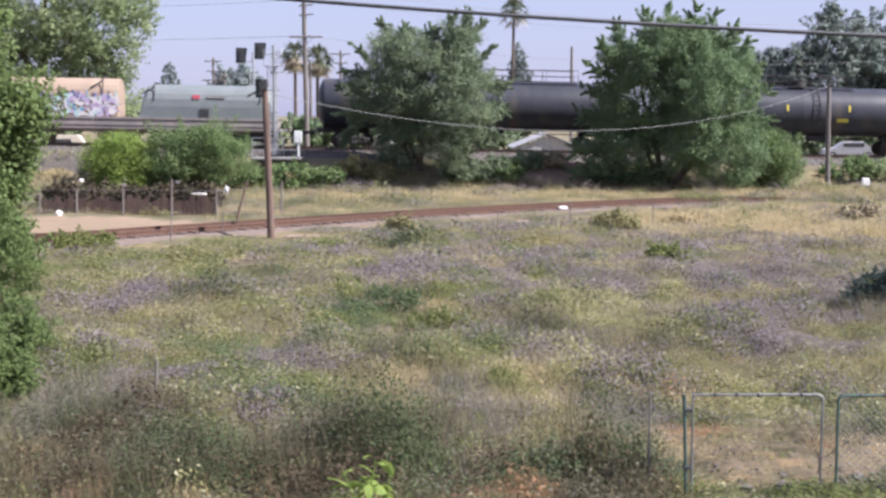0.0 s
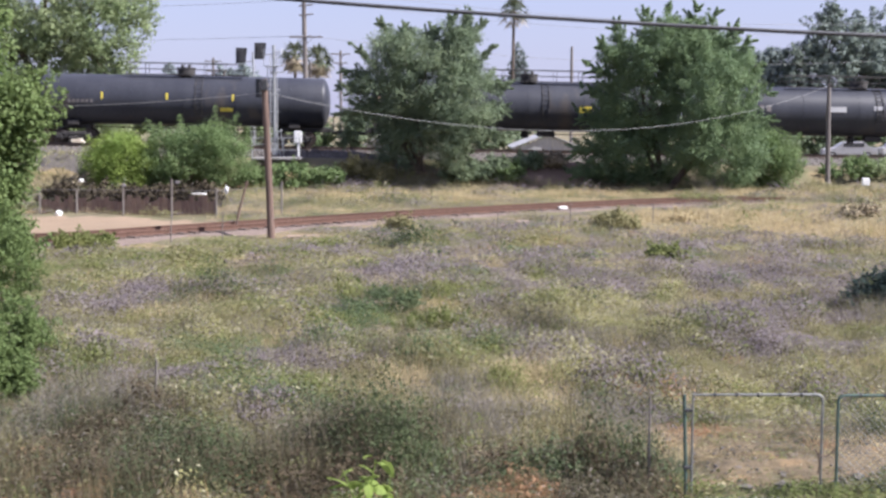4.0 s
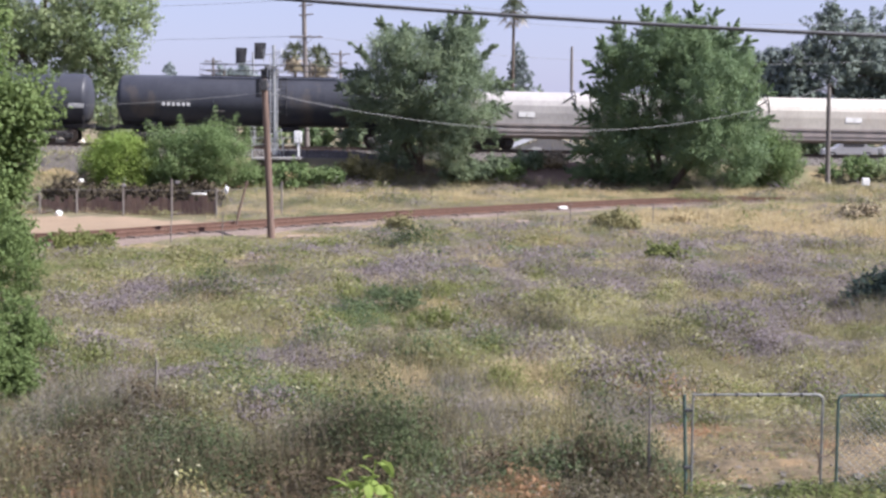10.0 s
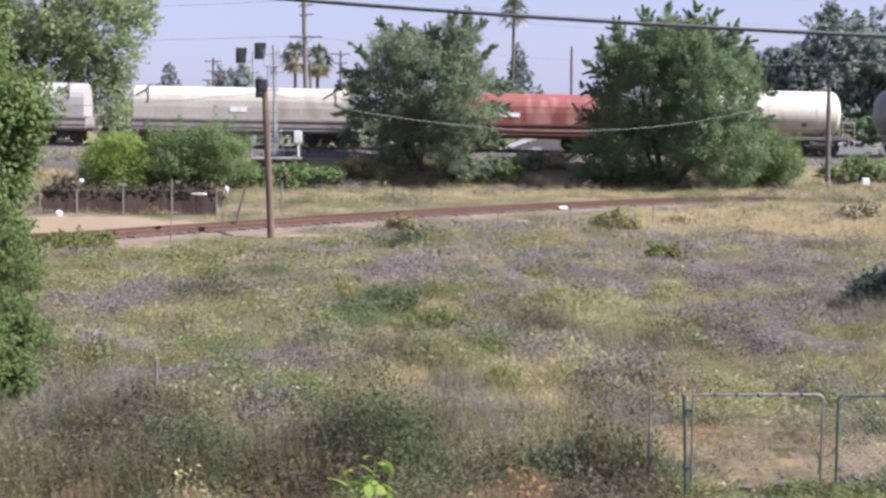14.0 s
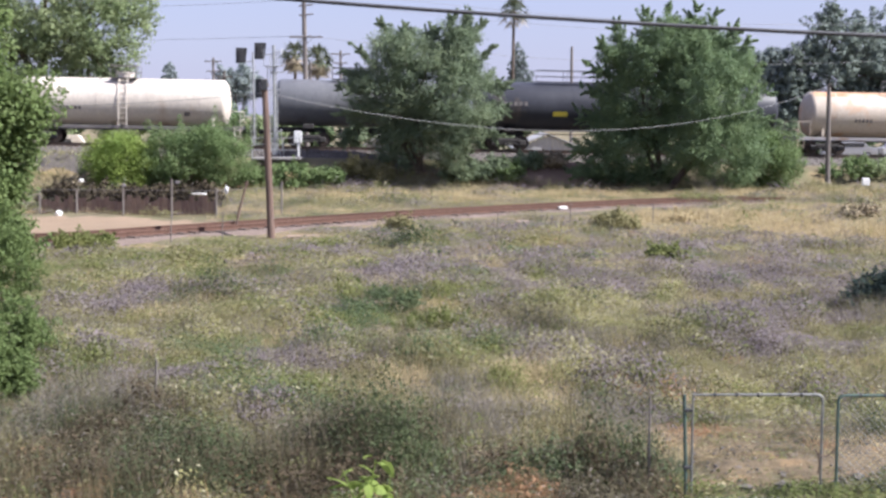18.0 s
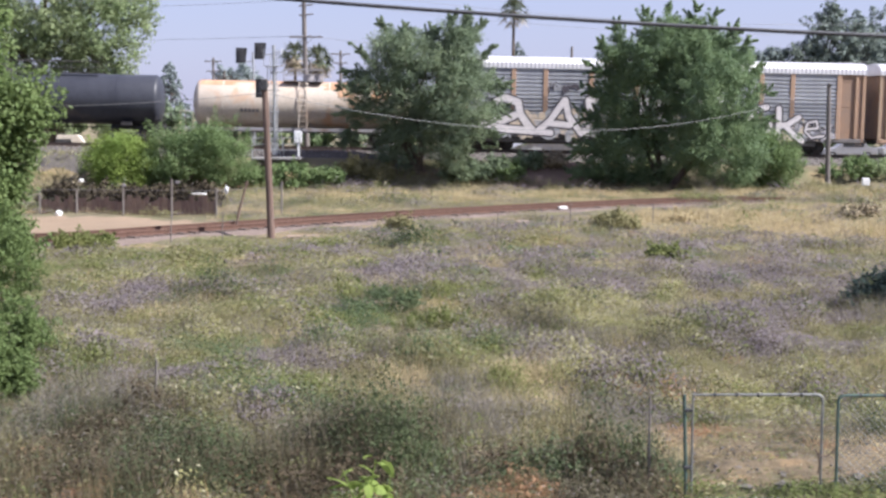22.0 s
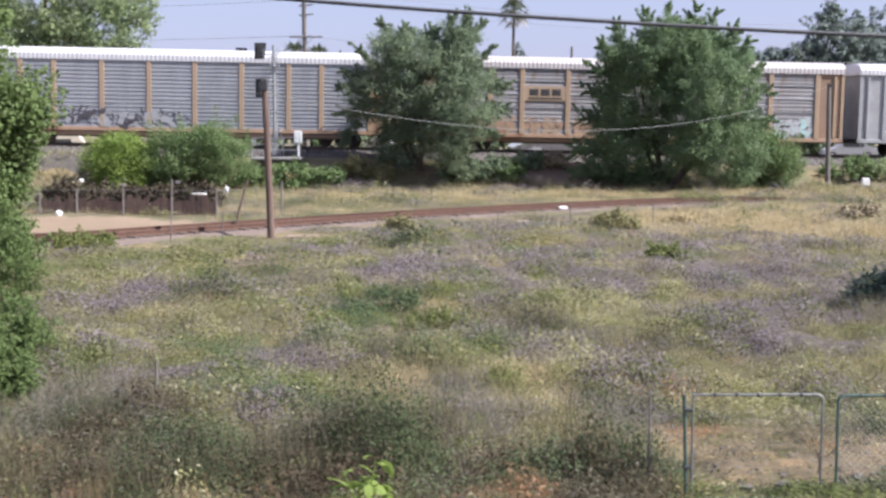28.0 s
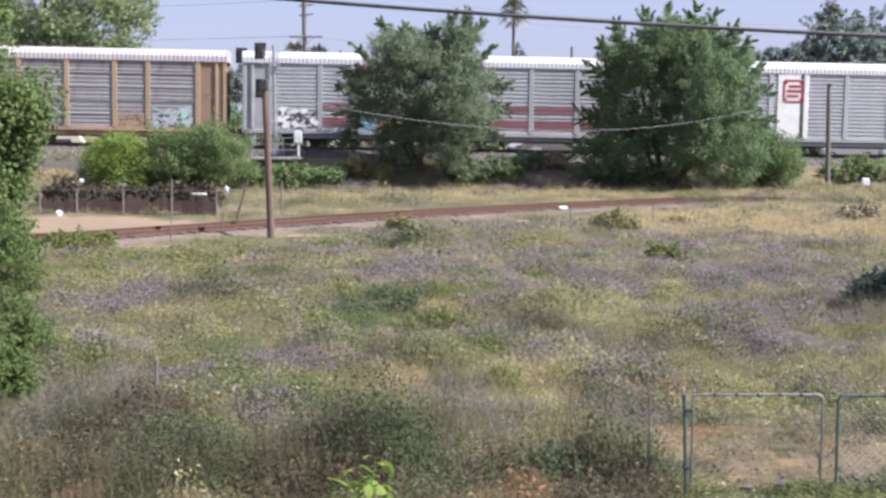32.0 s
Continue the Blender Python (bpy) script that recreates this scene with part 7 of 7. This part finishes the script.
def fence():
    ob = thing("chain_link_fence", Matrix(), "old chain-link fence with leaning grey posts", "fence")
    pts = [(-17.9, 58.6), (-16.2, 58.4), (-14.1, 58.2), (-11.9, 57.9), (-9.9, 57.6), (-7.4, 60.5)]
    tops = (1.2, 1.15, 1.3, 1.65, 1.25, 1.4)
    for (x, y), h in zip(pts, tops):
        bm = bmesh.new()
        rod(bm, (x, y, -0.2), (x + 0.03, y, h), 0.045, 8)
        part("post", bm, GREY_WOOD, ob)
    bm = bmesh.new()
    for (a, b) in zip(pts, pts[1:]):
        A, B = Vector((*a, 0.05)), Vector((*b, 0.05))
        L, up = (B - A).length, 1.1
        d = (B - A) / L
        k = -up
        while k < L:
            for s in (1, -1):
                t0, t1 = (k, k + up) if s > 0 else (k + up, k)
                z0, z1 = 0.0, up
                u0, u1 = t0, t1
                lo, hi = max(0, min(u0, u1)), min(L, max(u0, u1))
                if hi > lo:
                    f = lambda u: z0 + (z1 - z0) * (u - u0) / (u1 - u0)
                    p, q = A + d * lo + Vector((0, 0, f(lo))), A + d * hi + Vector((0, 0, f(hi)))
                    n = Vector((0, 0, 0.0022))
                    bm.faces.new([bm.verts.new(w) for w in (p - n, q - n, q + n, p + n)])
            k += 0.12
        rod(bm, A + Vector((0, 0, up)), B + Vector((0, 0, up)), 0.012, 5)
    part("mesh", bm, SILL_GREY, ob, "grey wire mesh")
    bank = thing("board_wall", pose(-14.2, 58.95, -0.08), "low weathered red-brown board wall behind the fence", "wall")
    me = bpy.data.meshes.new("board")
    bm = bmesh.new()
    box(bm, 0, 0, 0.42, 0.19, 0.03, 1.0, 0.008)
    bm.to_mesh(me)
    bm.free()
    me.materials.append(surface("red_brown_board", (0.085, 0.05, 0.042), (0.12, 0.07, 0.055), 3, 0.9, 0, 0.4, 20, thing=0.3))
    pr = random.Random(9)
    for i in range(39):
        share("board", me, Matrix.Translation((-3.6 + 0.2 * i, 0, pr.uniform(-0.3, 0.05))), bank)
    ob, d = pole("fence_post", (-8.2, 51.9, 0), (-7.68, 51.9, 1.85), 0.05, POLE_WOOD, "leaning thin brown post beside the branch track", "post")
    for x, y, h in ((1.93, 47.0, 0.95), (8.34, 52.5, 0.95), (5.3, 55, 0.8), (-9.6, 46.5, 1.0), (-4.2, 19.0, 0.9), (4.1, 50.0, 0.6), (10.4, 52.0, 0.6), (-7.7, 46.0, 1.1)):
        pole("field_post", (x, y, land_at(x, y)), (x + 0.03, y, h), 0.022, GREY_WOOD, "thin weathered metal stake in the meadow", "post")


fence()


def crumpled(name, x, y, z, sx, sy, sz, material, label, category, seed):
    pr = random.Random(seed)
    bm = bmesh.new()
    bmesh.ops.create_icosphere(bm, subdivisions=2, radius=1.0)
    for v in bm.verts:
        v.co *= pr.uniform(0.72, 1.1)
        v.co = Vector((v.co.x * sx, v.co.y * sy, v.co.z * sz))
    ob = part(name, bm, material)
    ob.matrix_basis = pose(x, y, z, 0, 0, pr.uniform(-30, 30))
    tagged(ob, label, category)


def litter():
    crumpled("plastic_bag", -9.55, 58.4, 1.12, 0.11, 0.08, 0.2, PLASTIC_WHITE, "white plastic bag caught on the fence", "plastic bag", 1)
    crumpled("plastic_sheet", -10.6, 57.5, 1.02, 0.4, 0.08, 0.05, PLASTIC_WHITE, "torn white sheet draped on the fence", "plastic sheet", 2)
    crumpled("plastic_bag", -16.7, 57.4, 0.16, 0.17, 0.15, 0.16, PLASTIC_WHITE, "white plastic bag on bare dirt", "plastic bag", 3)
    crumpled("plastic_bag", -15.9, 58.2, 1.55, 0.12, 0.1, 0.1, PLASTIC_WHITE, "white plastic scrap on the bush", "plastic bag", 4)
    crumpled("rag", -11.6, 57.7, 1.5, 0.16, 0.06, 0.1, SILL_GREY, "grey rag hanging on the fence", "rag", 5)
    crumpled("rag", -14.0, 58.0, 1.35, 0.12, 0.06, 0.1, SILL_GREY, "grey rag hanging on the fence", "rag", 6)
    for x, y, w, d, h, mat, label, name in ((5.55, 61.3, 0.4, 0.22, 0.16, PLASTIC_WHITE, "white block lying on the branch track bed", "block"), (5.7, 78.4, 0.4, 0.08, 0.5, TAN_PAINT, "beige board leaning on the bank", "board"), (3.4, 56.0, 0.7, 0.3, 0.06, TAN_PAINT, "pale plank lying in the weeds", "plank"), (-5.2, 48.9, 1.2, 0.3, 0.07, TAN_PAINT, "pale plank lying by the pole", "plank")):
        bm = bmesh.new()
        box(bm, 0, 0, h / 2, w, d, h, 0.02)
        ob = part(name, bm, mat)
        z = land_at(x, y)
        ob.matrix_basis = pose(x, y, 0.06 if name == "block" else z, 4, 0, 12)
        tagged(ob, label, name)
    marker = thing("marker_box", pose(24.3, 76.2, land_at(24.3, 76.2)), "small white box on a short stake", "box")
    bm = bmesh.new()
    box(bm, 0, 0, 0.6, 0.42, 0.3, 0.42, 0.03)
    part("case", bm, PLASTIC_WHITE, marker)
    bm = bmesh.new()
    rod(bm, (0, 0, -0.1), (0, 0, 0.42), 0.04, 8)
    part("stake", bm, GREY_WOOD, marker)
    pr = random.Random(8)
    for i in range(26):
        x, y = pr.uniform(3.0, 6.0), pr.uniform(15.2, 16.2) if i < 18 else pr.uniform(16, 18)
        bm = bmesh.new()
        bmesh.ops.create_icosphere(bm, subdivisions=1, radius=1.0)
        for v in bm.verts:
            v.co *= pr.uniform(0.75, 1.15)
            v.co = Vector((v.co.x * 0.12, v.co.y * 0.09, v.co.z * 0.05)) * (pr.uniform(0.8, 1.2) if i < 4 else pr.uniform(0.25, 0.6))
        ob = part("stone", bm, BALLAST)
        ob.matrix_basis = pose(x, y, land_at(x, y) + 0.02, 0, 0, pr.uniform(0, 180))
        tagged(ob, "grey stone on the dirt by the gate", "stone", "stones by the gate")
    rng = np.random.default_rng(81)
    V, F = [], []
    for i in range(220):
        x, y, r = rng.uniform(2.9, 6.6), rng.uniform(15.2, 18.2), rng.uniform(0.012, 0.035)
        b = len(V)
        z = land_at(x, y) + 0.03
        V += [(x + r * rng.uniform(0.7, 1.3) * dx, y + r * rng.uniform(0.7, 1.3) * dy, z + r * dz) for dx, dy, dz in ((1, 0, 0), (0, 1, 0), (-1, 0, 0), (0, -1, 0), (0, 0, 0.9), (0, 0, -0.9))]
        F += [(b, b + 1, b + 4), (b + 1, b + 2, b + 4), (b + 2, b + 3, b + 4), (b + 3, b, b + 4), (b + 1, b, b + 5), (b + 2, b + 1, b + 5), (b + 3, b + 2, b + 5), (b, b + 3, b + 5)]
    tagged(mesh_object("pebbles", np.array(V), np.array(F), [BALLAST]), "small grey-brown pebbles on the dirt by the gate", "pebbles", kind="stuff")


litter()


def dirt_patch(name, x0, x1, y0, y1, label, seed, mat=DIRT, nx=40, ny=24, rough=0.0):
    """A thin worn patch of bare soil that follows the ground, with a ragged edge."""
    xs, ys = np.linspace(x0, x1, nx), np.linspace(y0, y1, ny)
    gx, gy = np.meshgrid(xs, ys)
    u, v = (gx - x0) / (x1 - x0) * 2 - 1, (gy - y0) / (y1 - y0) * 2 - 1
    edge = np.maximum(np.abs(u), np.abs(v))
    wob = np.array([[noise.noise((float(a) * 0.9, float(b) * 0.9, seed)) for a, b in zip(ra, rb)] for ra, rb in zip(gx, gy)])
    lift = 0.03 - 0.10 * smooth(0.72, 1.0, edge + 0.35 * wob)
    if rough:
        lift += rough * np.array([[noise.noise((float(a) * 2.1, float(b) * 2.6, seed + 4)) + 0.6 * noise.noise((float(a) * 7, float(b) * 7, seed)) for a, b in zip(ra, rb)] for ra, rb in zip(gx, gy)])
    z = land(gx, gy) + lift
    w = nx
    i, j = np.meshgrid(np.arange(nx - 1), np.arange(ny - 1))
    a = (j * w + i).ravel()
    ob = mesh_object(name, np.stack([gx.ravel(), gy.ravel(), z.ravel()], 1), np.stack([a, a + 1, a + w + 1, a + w], 1), [mat], smooth=True)
    tagged(ob, label, "dirt", kind="structure")


dirt_patch("dirt_strip", -19.5, -8.6, 48.6, 58.0, "strip of bare tan dirt beside the branch track", 3.0, surface("pale_dirt", (0.262, 0.188, 0.118), (0.318, 0.232, 0.15), 1.2, 0.95, 0, 0.4, 22))
dirt_patch("gate_dirt", 2.4, 9.0, 15.0, 19.4, "worn orange-brown dirt behind the gate", 5.0, DIRT, 150, 100, 0.045)
dirt_patch("bank_gravel", -27.0, -17.6, 77.0, 81.6, "grey gravel slope of the railway bank", 8.0, BALLAST)
dirt_patch("bank_soil", 3.6, 9.0, 77.6, 81.4, "bare brown soil on the railway bank", 9.0, surface("bank_soil", (0.22, 0.15, 0.11), (0.30, 0.21, 0.15), 1.2, 0.95, 0, 0.6, 16))


# ---- the gate in front ----
def gate_leaf(x0, x1, top, label, corner0, corner1, mesh_on, mat):
    y = 14.95
    ob = thing("gate", pose(0.07, y, -0.05), label, "gate", "double gate")
    r = 0.018

    def bend(x, e):
        return [(x + e * 0.07 * (1 - math.cos(a)), 0, top - 0.07 + 0.07 * math.sin(a)) for a in (0, 0.5, 1.05, 1.57)]

    bm = bmesh.new()
    pts = [(x0 - 0.09 * (not corner0) * 0, 0, 0.08)] + (bend(x0, 1) if corner0 else [(x0, 0, top)]) + ([(p[0], p[1], p[2]) for p in reversed(bend(x1, -1))] if corner1 else [(x1, 0, top)]) + [(x1, 0, 0.08), (x0, 0, 0.08)]
    path_rod(bm, pts, r, 8)
    part("gate_frame", bm, mat, ob)
    for k in range(5):
        bm = bmesh.new()
        x = x0 + 0.25 + (x1 - x0 - 0.5) * k / 4
        rod(bm, (x - 0.012, 0, top), (x + 0.012, 0, top), r + 0.008, 8)
        part("tie_wire", bm, SIGNAL_BLACK, ob)
    if mesh_on:
        bm = bmesh.new()
        up = top - 0.1
        k = -up
        while k < x1 - x0:
            for s in (1, -1):
                u0, u1 = (k, k + up) if s > 0 else (k + up, k)
                lo, hi = max(0, min(u0, u1)), min(x1 - x0, max(u0, u1))
                if hi > lo:
                    f = lambda u: 0.08 + up * (u - u0) / (u1 - u0)
                    rod(bm, (x0 + lo, 0.004 * s, f(lo)), (x0 + hi, 0.004 * s, f(hi)), 0.0026, 4)
            k += 0.082
        part("wire_mesh", bm, GATE_TUBE, ob, "pale grey chain-link mesh")
    return ob


def gate():
    gate_leaf(2.80, 4.29, 1.30, "open tubular gate leaf with rounded corner", False, True, False, GATE_TUBE)
    gate_leaf(4.47, 6.1, 1.29, "chain-link gate leaf in a green-grey tube frame", True, True, True, GATE_GREEN)
    ob = thing("gate_post", pose(2.77, 14.95, -0.05), "dark green metal gate post", "gate post")
    bm = bmesh.new()
    rod(bm, (0.05, 0, -0.2), (0, 0, 1.3), 0.021, 10)
    part("post", bm, GATE_GREEN, ob)
    for z in (0.45, 1.12):
        bm = bmesh.new()
        box(bm, 0.05, 0, z, 0.1, 0.06, 0.04, 0.008)
        part("hinge", bm, SIGNAL_BLACK, ob)
    ob = thing("fence_post", pose(2.40, 15.1, 0), "thin overgrown metal post beside the gate", "post")
    bm = bmesh.new()
    rod(bm, (0, 0, -0.2), (0, 0, 1.2), 0.013, 8)
    part("post", bm, GREY_WOOD, ob)
    bm = bmesh.new()
    pts = [(4.27 + 0.24 * t / 8, 14.93, 0.62 - 0.09 * math.sin(math.pi * t / 8)) for t in range(9)]
    path_rod(bm, pts, 0.008, 5)
    path_rod(bm, [(4.3, 14.93, 0.6), (4.34, 14.93, 0.45), (4.32, 14.93, 0.33)], 0.009, 5)
    ob = part("gate_chain", bm, RAIL_STEEL)
    tagged(ob, "rusty chain hanging between the gate leaves", "chain")


gate()


def sprig():
    ob = thing("leafy_weed", pose(-0.72, 12.9, land_at(-0.72, 12.9)), "tall weed with broad bright green leaves", "plant")
    pr = random.Random(17)
    bm = bmesh.new()
    for dx, dz in ((-0.28, 0.88), (0.05, 0.98), (0.2, 0.86), (-0.05, 0.8)):
        limb(bm, (0, 0, 0), (dx, 0, dz), 0.012, 0.005, pr, 0.12, 6)
    part("stem", bm, LEAF_C, ob)
    for i in range(20):
        x, z = pr.uniform(-0.32, 0.22), pr.uniform(0.6, 1.0)
        m = pose(x, pr.uniform(-0.12, 0.12), z, pr.uniform(-40, 40), pr.uniform(-30, 60), pr.uniform(0, 360))
        bm = bmesh.new()
        L, W = pr.uniform(0.14, 0.26), pr.uniform(0.04, 0.07)
        rows = []
        for t, w, h in ((0, 0.2, 0), (0.3, 1, 0.01), (0.65, 0.8, 0.0), (1.0, 0.06, -0.03)):
            rows.append([bm.verts.new(m @ Vector((L * t, q * W * w, h - 0.012 * abs(q)))) for q in (-1, 0, 1)])
        for p, q in zip(rows, rows[1:]):
            for k in range(2):
                bm.faces.new((p[k], p[k + 1], q[k + 1], q[k]))
        part("leaf", bm, LEAF_C, ob)


sprig()

# ---- movement ----
def motions():
    for ob, s in cars:
        ts = [0.0, 0.1] + [float(t) for t in range(1, 32)] + [31.9, 32.0]
        walk(ob, [(t, on_line(s - SPEED * t)) for t in ts])
    step = 2 / FPS
    turn = math.degrees(SPEED * step / 0.455)
    for ob, m, s in wheelsets:
        first = max(0, int((s - 31) / SPEED / step))
        last = min(int(SECONDS / step), int((s + 29) / SPEED / step) + 1)
        rows = [(0.0, m)] if first > 0 else []
        for i in range(first, max(first, last) + 1):
            rows.append((i * step, m @ pose(0, 0, 0, 0, -turn * (i - first), 0)))
        if rows[-1][0] < SECONDS - step:
            rows.append((SECONDS, rows[-1][1]))
        walk(ob, rows)


motions()
